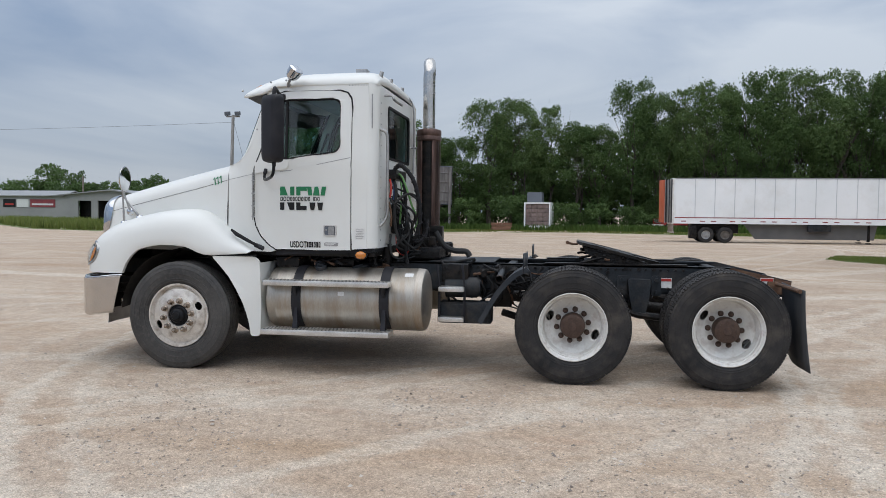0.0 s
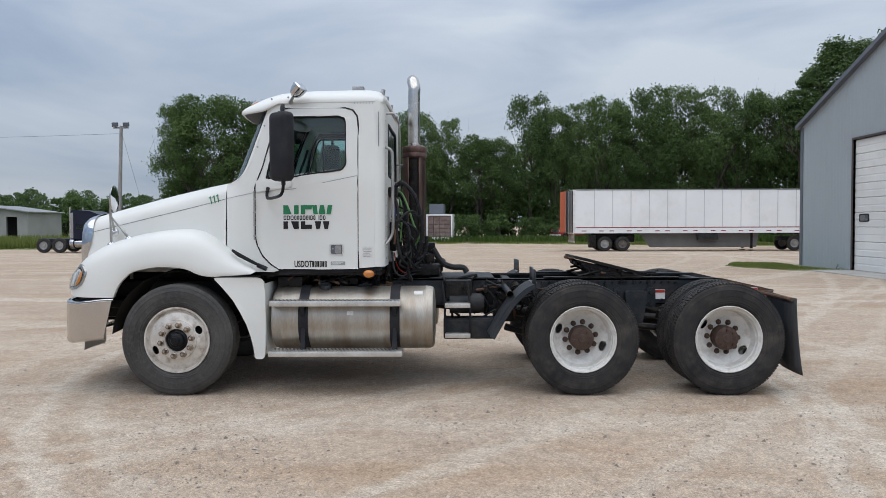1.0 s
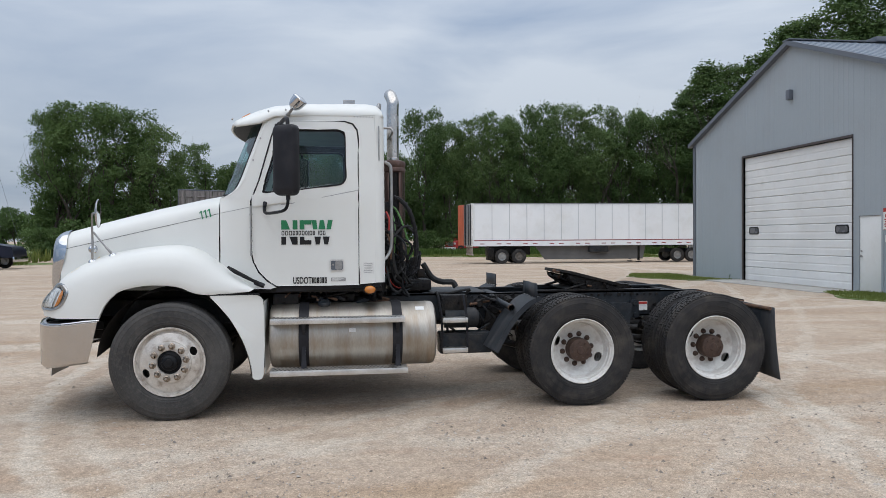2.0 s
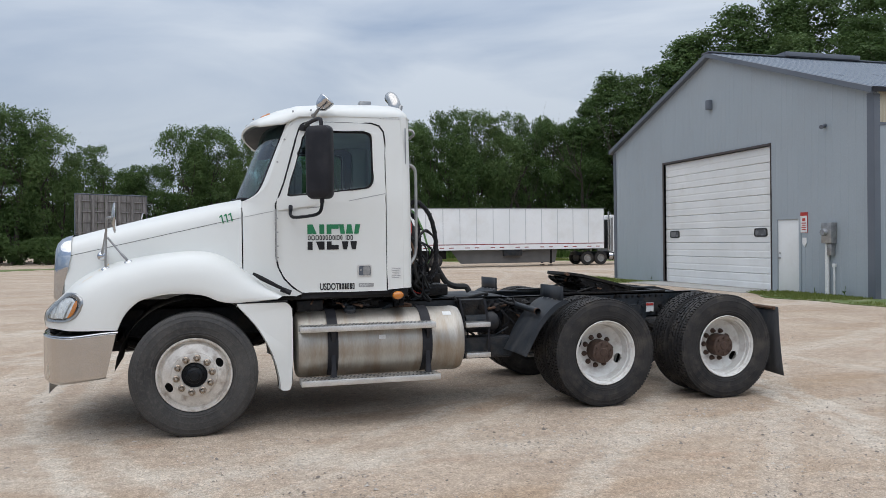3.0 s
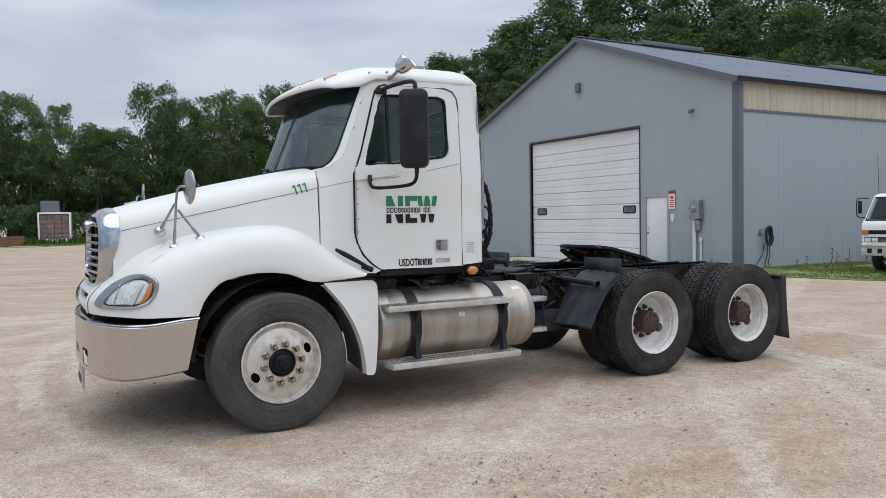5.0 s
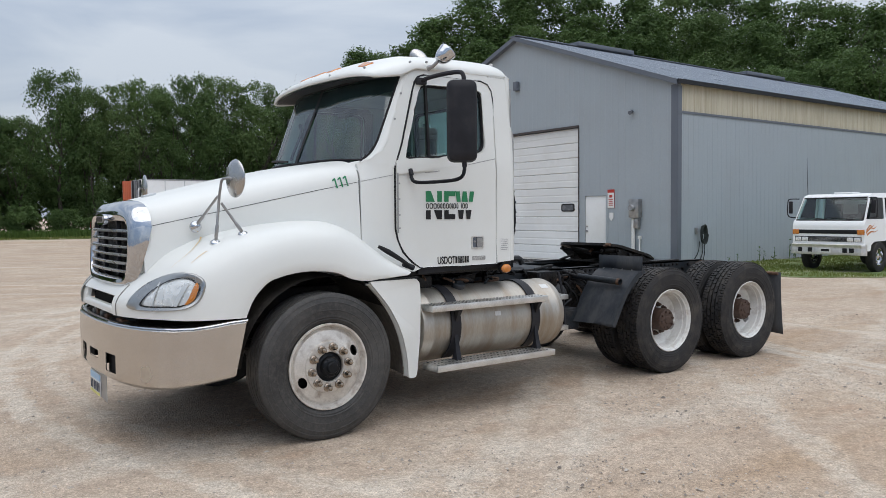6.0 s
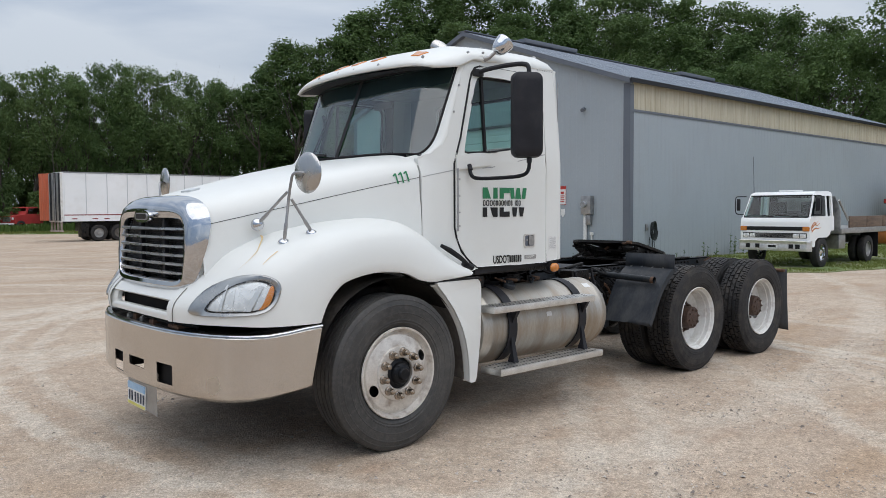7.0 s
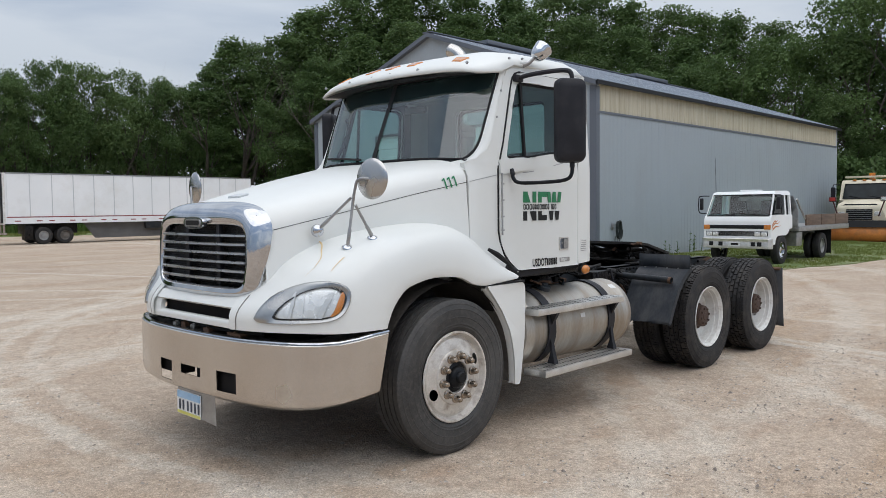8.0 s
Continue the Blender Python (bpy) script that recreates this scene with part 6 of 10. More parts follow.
for s in SEG_BY_SIDE:
    lamp = thing("headlight", "", "")
    lamp.parent = truck
    bm = bmesh.new()
    so = [tuple(v[:2]) for v in curve_pts([(p, z, 0) for p, z in LAMP_O + LAMP_O[:1]], 3)[:-1]]
    si = [tuple(v[:2]) for v in curve_pts([(p, z, 0) for p, z in LAMP_I + LAMP_I[:1]], 3)[:-1]]
    loft(bm, [[lamp_point(p, z, s, -0.004) for p, z in so], [lamp_point(lerp(p, q, 0.04), lerp(z, w, 0.04), s, 0.012) for (p, z), (q, w) in zip(so, si)], [lamp_point(lerp(p, q, 0.2), lerp(z, w, 0.2), s, 0.016) for (p, z), (q, w) in zip(so, si)], [lamp_point(lerp(p, q, 0.75), lerp(z, w, 0.75), s, 0.010) for (p, z), (q, w) in zip(so, si)], [lamp_point(p, z, s, 0.006) for p, z in si]], True)
    part("bezel", bm, BEZEL, lamp)
    bm = bmesh.new()
    loft(bm, [[lamp_point(p, z, s, 0.011) for p, z in si], [lamp_point(lerp(p, 0.02, 0.085), lerp(z, 1.08, 0.085), s, 0.012) for p, z in si]], True)
    part("gasket", bm, SEAL, lamp)
    bm = bmesh.new()
    patch(bm, LAMP_I, s, 0.004, 5, 0.0)
    part("reflector", bm, REFLECTOR, lamp)
    bm = bmesh.new()
    patch(bm, LAMP_I, s, 0.016, 5, 0.014)
    lens = part("lens", bm, LENS, lamp)
    bm = bmesh.new()
    patch(bm, LAMP_A, s, 0.012, 3, 0.004)
    part("turn_signal", bm, AMBER, lamp, "amber turn signal")
    for p0, p1, h0, h1 in ((-0.105, -0.035, 0.005, 0.0125), (-0.033, 0.045, 0.0125, 0.005)):
        bm = bmesh.new()
        loft(bm, [[lamp_point(lerp(p0, p1, k / 4) + 0.10 * (z - 1.0), z, s, lerp(h0, h1, k / 4)) for k in range(5)] for z in (1.005, 1.04, 1.08, 1.115, 1.135)], False)
        part("reflector_facet", bm, REFLECTOR, lamp)
    for p0, p1, tilt in ((-0.125, -0.105, 0.03), (0.045, 0.080, 0.075)):
        bm = bmesh.new()
        loft(bm, [[lamp_point(p0 + (tilt * k), 1.0 + 0.15 * k, s, 0.009) for k in (0, 0.25, 0.5, 0.75, 1)], [lamp_point(p1 + (tilt * k), 1.0 + 0.15 * k, s, 0.014) for k in (0, 0.25, 0.5, 0.75, 1)]], False)
        part("lamp_divider", bm, SEAM_GREY, lamp)

# cab ------------------------------------------------------------------------
def cab_y(z, x=1.5):
    return 1.038 - 0.062 * min(1.0, max(0.0, (z - 1.95) / 0.8)) - 0.035 * step_up(1.25, 0.70, x) - 0.035 * step_up(0.72, 0.40, x) - 0.045 * step_up(1.78, 1.97, z) * step_up(0.62, 0.42, x)


cab = thing("cab", "", "")
cab.parent = truck
SIDE = [(0.405, 1.13), (0.405, 1.955), (0.50, 1.99), (0.585, 2.05), (0.64, 2.14), (0.69, 2.29), (0.755, 2.47), (0.82, 2.62), (0.865, 2.70), (1.00, 2.72), (1.745, 2.72), (1.805, 2.72), (1.805, 1.175), (1.657, 1.165), (1.657, 2.50), (1.645, 2.585), (1.605, 2.64), (1.53, 2.662), (0.985, 2.662), (0.93, 2.645), (0.895, 2.60), (0.86, 2.49), (0.755, 2.12), (0.715, 2.02), (0.682, 1.93), (0.682, 1.455), (0.70, 1.37), (0.75, 1.275), (0.83, 1.195), (0.90, 1.145), (0.85, 1.13)]
DOOR = [(0.690, 1.925), (0.690, 1.46), (0.708, 1.378), (0.756, 1.285), (0.835, 1.205), (0.907, 1.157), (1.648, 1.157), (1.648, 2.50), (1.637, 2.580), (1.60, 2.632), (1.53, 2.653), (0.985, 2.653), (0.937, 2.637), (0.904, 2.595), (0.87, 2.49), (0.765, 2.12), (0.724, 2.015)]
WIN = soften([(0.775, 1.995), (0.80, 2.10), (0.925, 2.535), (0.96, 2.585), (1.50, 2.588), (1.545, 2.55), (1.548, 2.13), (1.51, 2.072), (1.05, 2.01)], 0.035, 3)
CUT_X, CUT_Z = [0.43, 0.46, 0.50, 0.56, 0.64, 0.72, 0.80, 0.88, 0.96, 1.04, 1.12, 1.20, 1.28], [1.80, 1.85, 1.90, 1.95, 2.05, 2.15, 2.25, 2.35, 2.45, 2.55, 2.65]
for s in SEG_BY_SIDE:
    bm = bmesh.new()
    curved_slab(bm, SIDE, [], cab_y, s, 0.0, 0.04, CUT_X, CUT_Z)
    bmesh.ops.bevel(bm, geom=[e for e in bm.edges if len(e.link_faces) == 2 and e.calc_face_angle(0) > 1.2], offset=0.004, segments=1, affect="EDGES")
    part("side_panel", bm, WHITE, cab)
    bm = bmesh.new()
    curved_slab(bm, DOOR, [WIN], cab_y, s, 0.003, 0.05, CUT_X, CUT_Z)
    bmesh.ops.bevel(bm, geom=[e for e in bm.edges if len(e.link_faces) == 2 and e.calc_face_angle(0) > 1.2], offset=0.005, segments=1, affect="EDGES")
    door = part("door", bm, WHITE, truck, "white cab door" + (" with green and black emblem" if s < 0 else ""))
    bm = bmesh.new()
    loop = [DOOR[i] for i in range(len(DOOR))]
    pts = [(u, s * (cab_y(v, u) - 0.003), v) for u, v in [(u + (0.006 if u > 1.3 else -0.006), v + (0.005 if v > 2.4 else -0.005 if v < 1.3 else 0)) for u, v in loop]]
    tube(bm, pts + pts[:1], 0.0095, 6, False)
    part("door_seal", bm, SEAL, door)
    bm = bmesh.new()
    slab(bm, [(0.70, 1.90), (0.72, 1.40), (0.92, 1.20), (1.64, 1.20), (1.64, 2.60), (1.58, 2.645), (0.96, 2.645), (0.87, 2.47), (0.77, 2.10)], [WIN], lambda u, v, d: (u, s * (cab_y(v, u) - 0.056 - d), v), 0.012)
    part("door_lining", bm, CLOTH, door, "dark grey door lining", smooth=False)
    # window: black channel, vent post, glass
    bm = bmesh.new()
    cw = (sum(p[0] for p in WIN) / len(WIN), sum(p[1] for p in WIN) / len(WIN))
    inner = [(cw[0] + (u - cw[0]) * 0.955, cw[1] + (v - cw[1]) * 0.94) for u, v in WIN]
    slab(bm, WIN, [inner], lambda u, v, d: (u, s * (cab_y(v, u) - 0.012 - d), v), 0.02)
    part("window_channel", bm, SEAL, door, smooth=False)
    bm = bmesh.new()
    bm.faces.new([bm.verts.new((u, s * (cab_y(v, u) - 0.022), v)) for u, v in inner])
    gl = part("door_window", bm, GLASS_SIDE, door, "tinted door window", smooth=False)
    gl.visible_shadow = False
    bm = bmesh.new()
    loft(bm, [[(x, s * (cab_y(z, x) - d), z) for x, d in ((0.992, 0.010), (1.012, 0.010), (1.012, 0.030), (0.992, 0.030))] for z in (2.0, 2.2, 2.4, 2.588)], True, True)
    part("window_divider", bm, SEAL, door, smooth=False)
    # styling crease from the sill rearwards, its shade line laid on as a grey strip, and the step at the sill front
    bm = bmesh.new()
    loft(bm, [[(x, s * (cab_y(z, x) + 0.0045), z - 0.003), (x, s * (cab_y(z, x) + 0.0045), z + 0.003)] for x, z in ((0.95, 1.895), (1.05, 1.905), (1.35, 1.965), (1.646, 2.025))], False)
    part("door_crease", bm, STEEL, door)
    bm = bmesh.new()
    slab(bm, soften([(0.695, 1.985), (0.695, 1.875), (1.00, 1.915), (1.035, 1.935), (1.035, 2.000)], 0.012, 2), [], lambda u, v, d: (u, s * (cab_y(v, u) + 0.016 - d), v), 0.016)
    part("door_pad", bm, WHITE, door)
    bm = bmesh.new()
    tube(bm, [(0.683, s * 1.042, 1.43), (0.683, s * 1.042, 1.885)], 0.007, 8)
    for z in (1.46, 1.56, 1.68, 1.80):
        box(bm, 0.674, 0.702, s * 1.043 - 0.004, s * 1.043 + 0.004, z, z + 0.012)
    part("door_hinge", bm, STEEL, door)
    bm = bmesh.new()
    slab(bm, rounded(1.385, 1.515, 1.285, 1.392, 0.018), [rounded(1.397, 1.503, 1.297, 1.380, 0.012)], lambda u, v, d: (u, s * (cab_y(v, u) + 0.010 - d), v), 0.012)
    part("door_handle", bm, TREAD_ALU, door, "recessed grey door handle")
    bm = bmesh.new()
    slab(bm, rounded(1.397, 1.503, 1.297, 1.380, 0.012), [], lambda u, v, d: (u, s * (cab_y(v, u) + 0.0045 - d), v), 0.004)
    part("handle_recess", bm, SHED_DARK, door)
    bm = bmesh.new()
    slab(bm, rounded(1.435, 1.496, 1.300, 1.376, 0.012), [], lambda u, v, d: (u, s * (cab_y(v, u) + 0.016 - d), v), 0.012)
    tube(bm, [(1.416, s * 1.042, 1.345), (1.416, s * 1.052, 1.345)], 0.009, 10)
    part("handle_paddle", bm, STEEL, door)
    if s < 0:
        near_door = door
    # amber marker under the cab corner
    bm = bmesh.new()
    lathe(bm, [(0.0005, 0.03), (0.035, 0.026), (0.048, 0.015), (0.052, 0.0)], 20, "y")
    mk = part("side_marker", bm, AMBER, truck, "oval amber side marker lamp", m=pose(1.75, s * 1.045, 1.11, 0 if s > 0 else 180) @ Matrix.Diagonal((1.0, 1, 0.72, 1)))
    bm = bmesh.new()
    slab(bm, [(1.75 + 0.062 * math.cos(a), 1.112 + 0.045 * math.sin(a)) for a in (2 * math.pi * k / 20 for k in range(20))], [], lambda u, v, d: (u, s * (1.046 - d), v), 0.03)
    part("marker_base", bm, SEAL, truck)

# back wall with rounded corners and windows
bm = bmesh.new()
arc = [(1.805, 1.038)] + [(1.805 + 0.09 * math.sin(a), 0.948 + 0.09 * math.cos(a)) for a in (math.pi / 2 * k / 5 for k in range(1, 6))]
for s in SEG_BY_SIDE:
    loft(bm, [[(x, s * (y - (1.038 - cab_y(z))), z) for x, y in arc] for z in (1.175, 1.6, 1.95, 2.15, 2.35, 2.55, 2.72)], False)
REAR_WIN = rounded(-0.57, 0.50, 2.04, 2.57, 0.06)
slab(bm, [(-0.95, 1.175), (0.95, 1.175), (0.90, 2.72), (-0.90, 2.72)], [REAR_WIN], lambda u, v, d: (1.895 - d, u, v), 0.03)
part("back_wall", bm, WHITE, cab)
bm = bmesh.new()
c = (sum(p[0] for p in REAR_WIN) / len(REAR_WIN), 2.305)
inn = [(c[0] + (u - c[0]) * 0.95, c[1] + (v - c[1]) * 0.91) for u, v in REAR_WIN]
slab(bm, REAR_WIN, [inn], lambda u, v, d: (1.902 - d, u, v), 0.03)
part("rear_window", bm, SEAL, cab)
bm = bmesh.new()
bm.faces.new([bm.verts.new((1.890, u, v)) for u, v in inn])
part("rear_pane", bm, GLASS_SIDE, cab).visible_shadow = False
# rivets along the back corner and the roof joint
bm = bmesh.new()
for s in SEG_BY_SIDE:
    for k in range(14):
        lathe_m = Vector((1.900, s * 0.88, 1.25 + 0.1 * k))
        tube(bm, [lathe_m, lathe_m + Vector((0.004, 0, 0))], 0.007, 6)
    for k in range(7):
        p = Vector((1.62 + 0.028 * k, s * 0.9765, 2.735))
        tube(bm, [p + Vector((0, 0, -0.03)), p + Vector((0, s * 0.006, -0.03))], 0.0055, 6)
tagged(part("rivets", bm, STEEL, cab), kind="stuff")

# roof and visor
ROOF = [(0.535, 2.640, 2.620, 0.890), (0.545, 2.668, 2.622, 0.915), (0.58, 2.698, 2.624, 0.942), (0.65, 2.728, 2.630, 0.966), (0.76, 2.780, 2.645, 0.983), (0.90, 2.820, 2.708, 0.988), (1.20, 2.846, 2.715, 0.988), (1.60, 2.855, 2.715, 0.986), (1.75, 2.853, 2.715, 0.982), (1.835, 2.838, 2.715, 0.972), (1.880, 2.795, 2.715, 0.955), (1.897, 2.72, 2.712, 0.92)]


def roof_row(x, zt, zs, w, n=13, drop=0.0):
    out = []
    for k in range(-n, n + 1):
        u = k / n
        a = abs(u)
        y = w * u
        zt2 = zt + 0.010 * step_up(0.6, 0.9, x)
        z = zs + (zt2 - zs) * (1 - a ** 9) + 0.028 * (1 - u * u) * (1 if x > 0.6 else 0.5)
        bow = -0.12 * (1 - u * u) * step_up(1.0, 0.55, x)
        out.append((x + bow, y, z - drop))
    return out


bm = bmesh.new()
loft(bm, [roof_row(*r) for r in ROOF], False)
roof = part("roof", bm, WHITE, cab)
# visor underside; its dark colour stands in for the shade below the visor
bm = bmesh.new()
loft(bm, [[Vector(p) + Vector((0.022, 0, -0.002)) for p in roof_row(0.545, 2.626, 2.622, 0.895)], [Vector((0.70 + 0.12 * abs(k / 13) ** 2.2, 0.93 * k / 13, 2.655 - 0.012 * abs(k / 13))) for k in range(-13, 14)]], False)
part("visor_underside", bm, DASH, cab)
sol = roof.modifiers.new("thickness", "SOLIDIFY")
sol.thickness, sol.offset = 0.02, -1
roof_tree = BVHTree.FromPolygons([v.co for v in roof.data.vertices], [p.vertices for p in roof.data.polygons])
for y in (-0.69, -0.24, 0.01, 0.26, 0.69):
    xf = 0.600 - 0.09 * (1 - (y / 0.93) ** 2)
    c, nrm = roof_tree.ray_cast(Vector((xf + 0.055, y, 4.0)), Vector((0, 0, -1)))[:2]
    nrm = nrm if nrm.z > 0 else -nrm
    ay = Vector((0, 1, 0))
    ay = (ay - nrm * ay.dot(nrm)).normalized()
    m = Matrix.Translation(c) @ Matrix((ay.cross(nrm), ay, nrm)).transposed().to_4x4()
    b2 = bmesh.new()
    vs = [(-0.045, -0.045, -0.004), (0.05, -0.066, -0.004), (0.05, 0.066, -0.004), (-0.045, 0.045, -0.004), (-0.036, -0.036, 0.006), (0.042, -0.056, 0.010), (0.042, 0.056, 0.010), (-0.036, 0.036, 0.006)]
    vv = [b2.verts.new(m @ Vector(p)) for p in vs]
    for f in ((3, 2, 1, 0), (4, 5, 6, 7), (0, 1, 5, 4), (1, 2, 6, 5), (2, 3, 7, 6), (3, 0, 4, 7)):
        b2.faces.new([vv[i] for i in f])
    part("clearance_lamp", b2, AMBER, truck, "amber roof clearance lamp", smooth=False)
bm = bmesh.new()
for y in (-0.86, -0.40, -0.10, 0.12, 0.42, 0.80):
    m = Vector((0.535 - 0.085 * (1 - (y / 0.97) ** 2), y, 2.685))
    tube(bm, [m, m + Vector((-0.012, 0, 0.006))], 0.011, 8)
for s in SEG_BY_SIDE:
    for x, z in ((0.845, 2.745), (1.0, 2.76), (0.735, 2.30), (0.80, 2.50)):
        yy = s * (0.985 if z > 2.7 else cab_y(z, x))
        tube(bm, [(x - (0.03 if z < 2.7 else 0), yy - s * 0.01, z), (x - (0.03 if z < 2.7 else 0), yy + s * 0.004, z)], 0.009, 8)
tagged(part("visor_screws", bm, STEEL, cab), kind="stuff")

# windshield: two bowed panes, post, black border, dark visor strip
def shield(u, v, lift=0.0):
    w = lerp(0.930, 0.945, v)
    q = abs(u) ** 3.0
    bot = Vector((0.338 + 0.198 * q, u * w, 2.000 - 0.03 * abs(u) ** 6))
    top = Vector((0.607 + 0.200 * q, u * w, 2.640 + 0.03 * q))
    p = bot.lerp(top, v)
    return p + Vector((-0.9, 0, 0.42)).normalized() * lift


def shield_patch(u0, u1, v0, v1, lift=0.0, n=12, m=6):
    return [[shield(lerp(u0, u1, i / n), lerp(v0, v1, j / m), lift) for i in range(n + 1)] for j in range(m + 1)]


def shield_edge(v):
    """Half width of the glass at a height: its lower corners are wide curves."""
    q = min(1.0, max(0.0, v / 0.26))
    return 0.885 + 0.10 * math.sqrt(max(0.0, 1 - (1 - q) ** 2))


LEVELS = [0.0, 0.008, 0.02, 0.04, 0.07, 0.11, 0.16, 0.23, 0.34, 0.5, 0.66, 0.82, 1.0]
for s in SEG_BY_SIDE:
    bm = bmesh.new()
    loft(bm, [[shield(s * lerp(0.012, shield_edge(v), i / 14), v) for i in range(15)] for v in LEVELS], False)
    g = part("windshield_pane", bm, GLASS, cab, "tinted windshield half")
    g.visible_shadow = False
# black seal round the glass and down its middle
bm = bmesh.new()
rim = [(0.10 * k, 0.0) for k in range(8)] + [(shield_edge(v), v) for v in LEVELS] + [(0.975 - 0.12 * k, 1.0) for k in range(1, 9)]
for s in SEG_BY_SIDE:
    rows = []
    for u, v in rim:
        iu, iv = u * 0.989, 0.5 + (v - 0.5) * 0.974
        rows.append([shield(s * u, v, -0.004), shield(s * u, v, 0.006), shield(s * iu, iv, 0.006), shield(s * iu, iv, -0.004)])
    loft(bm, rows, False)
loft(bm, shield_patch(-0.024, 0.024, 0.0, 1.0, 0.006, 2, 10), False)
part("windshield_seal", bm, SEAL, cab)
bm = bmesh.new()
loft(bm, [[shield(lerp(-0.94, 0.94, i / 24), lerp(1.0, 0.815 - 0.09 * (1 - abs(2 * i / 24 - 1)) ** 0.5 * step_up(1.0, 0.8, abs(2 * i / 24 - 1)), j / 3), -0.03) for i in range(25)] for j in range(4)], False)
part("sun_shade", bm, DASH, cab, "dark sun shade strip")


def hood_top(y, x=0.385):
    w, zt = table(HOOD, x)
    q = min(0.999, abs(y) / w)
    return zt - 0.30 + 0.30 * (1 - q ** 4.8) ** (1 / 4.8)


# cowl between hood and glass, and the white body that sweeps from the hood's corner up the pillar
bm = bmesh.new()
loft(bm, [[shield(u, 0.0, -0.003) for u in [-0.8 + 0.1 * k for k in range(17)]], [shield(u, 0.0, -0.003) + Vector((0.003, 0, -0.03)) for u in [-0.8 + 0.1 * k for k in range(17)]]], False)
part("cowl", bm, BLACK, cab)
SWEEP = [(0.0, 0.80, 0.78), (0.003, 0.80, 0.90), (0.008, 0, (0.400, 1.900)), (0.02, 0, (0.402, 1.935)), (0.04, 0, (0.405, 1.955)), (0.07, 0, (0.45, 1.972)), (0.11, 0, (0.50, 1.990)), (0.16, 0, (0.545, 2.02)), (0.23, 0, (0.585, 2.05)), (0.34, 0, (0.64, 2.14)), (0.5, 0, (0.69, 2.29)), (0.66, 0, (0.735, 2.415)), (0.82, 0, (0.796, 2.565)), (1.0, 0, (0.86, 2.69))]
for s in SEG_BY_SIDE:
    bm = bmesh.new()
    rows = []
    for v, u0, e in SWEEP:
        a = shield(s * (shield_edge(v) + 0.004), v, 0.002)
        b = Vector((e[0], s * (cab_y(e[1], e[0]) - 0.001), e[1])) if not u0 else Vector((0.390, s * e, hood_top(e, 0.390) - 0.006))
        c = Vector((lerp(b.x, a.x, 0.62), lerp(b.y, a.y, 0.45 * step_up(0.14, 0.02, v)), lerp(b.z, a.z, 0.62)))
        row = [a * (1 - t) ** 2 + c * 2 * t * (1 - t) + b * t * t for t in (0, 0.2, 0.4, 0.6, 0.8, 1.0)]
        row.append(b + Vector((0.014, s * 0.0012, -0.006)))
        rows.append(row)
    loft(bm, rows, False)
    part("pillar", bm, WHITE, cab)
    bm = bmesh.new()
    loft(bm, [[p + Vector((0.014, -s * 0.020, -0.004)) for p in row[:6]] for row in rows[6:]], False)
    part("pillar_trim", bm, DASH, cab, "dark inner pillar trim")
    # crease running on from the hood's seam to the door, its shade drawn as a grey strip
    bm = bmesh.new()
    loft(bm, [[(x, s * (cab_y(z, x) + 0.0025), z - 0.0022), (x, s * (cab_y(z, x) + 0.0025), z + 0.0022)] for x, z in ((0.412, 1.820), (0.50, 1.838), (0.60, 1.858), (0.676, 1.873))], False)
    part("panel_crease", bm, STEEL, cab)
for y0, y1 in ((0.12, 0.66),):
    bm = bmesh.new()
    tube(bm, [shield(y0 / 0.91, 0.02, 0.03), shield(lerp(y0, y1, 0.5) / 0.91, 0.06, 0.022), shield(y1 / 0.91, 0.09, 0.018)], 0.010, 6)
    part("wiper", bm, SEAL, cab)
for s in SEG_BY_SIDE:
    bm = bmesh.new()
    loft(bm, [[(0.41, s * (cab_y(z, 0.405) - 0.003), z), (0.43, s * 0.86, z)] for z in (1.13, 1.5, 1.8, 1.95)], False)
    part("cowl_side", bm, WHITE, cab)
    bm = bmesh.new()
    loft(bm, [[(0.399, s * 0.950, z), (0.399, s * 0.935, z)] for z in (1.40, 1.6, 1.75, 1.83)], False)
    part("hood_gap", bm, SEAL, cab)

# inside of the cab
bm = bmesh.new()
box(bm, 0.42, 1.86, -0.98, 0.98, 1.14, 1.20)
part("cab_floor", bm, DASH, cab, smooth=False)
bm = bmesh.new()
slab(bm, [(-0.9, 1.2), (0.9, 1.2), (0.88, 2.68), (-0.88, 2.68)], [REAR_WIN], lambda u, v, d: (1.850 - d, u, v), 0.02)
part("rear_lining", bm, TRIM, cab, smooth=False)
bm = bmesh.new()
box(bm, 0.95, 1.84, -0.93, 0.93, 2.66, 2.69)
part("headliner", bm, TRIM, cab, smooth=False)
bm = bmesh.new()
loft(bm, [[(0.43, y, 1.5), (0.47, y, 1.985), (0.66, y, 1.99), (0.78, y, 1.93), (0.82, y, 1.75), (0.80, y, 1.5)] for y in (-0.88, -0.3, 0.3, 0.88)], True, True)
part("dashboard", bm, DASH, cab)
for y in (-0.52, 0.52):
    seat = part("seat", box(bmesh.new(), 1.15, 1.62, y - 0.25, y + 0.25, 1.55, 1.70, 0.05), CLOTH, truck, "grey cloth cab seat")
    bm = bmesh.new()
    box(bm, -0.07, 0.07, -0.25, 0.25, 0.0, 0.50, 0.06, pose(1.62, y, 1.62, 0, 12, 0))
    part("seat_back", bm, CLOTH, seat)
bm = bmesh.new()
m = pose(0.98, -0.50, 1.90, 0, -58, 0)
ring = [m @ Vector((0.22 * math.cos(a), 0.22 * math.sin(a), 0)) for a in (2 * math.pi * k / 32 for k in range(33))]
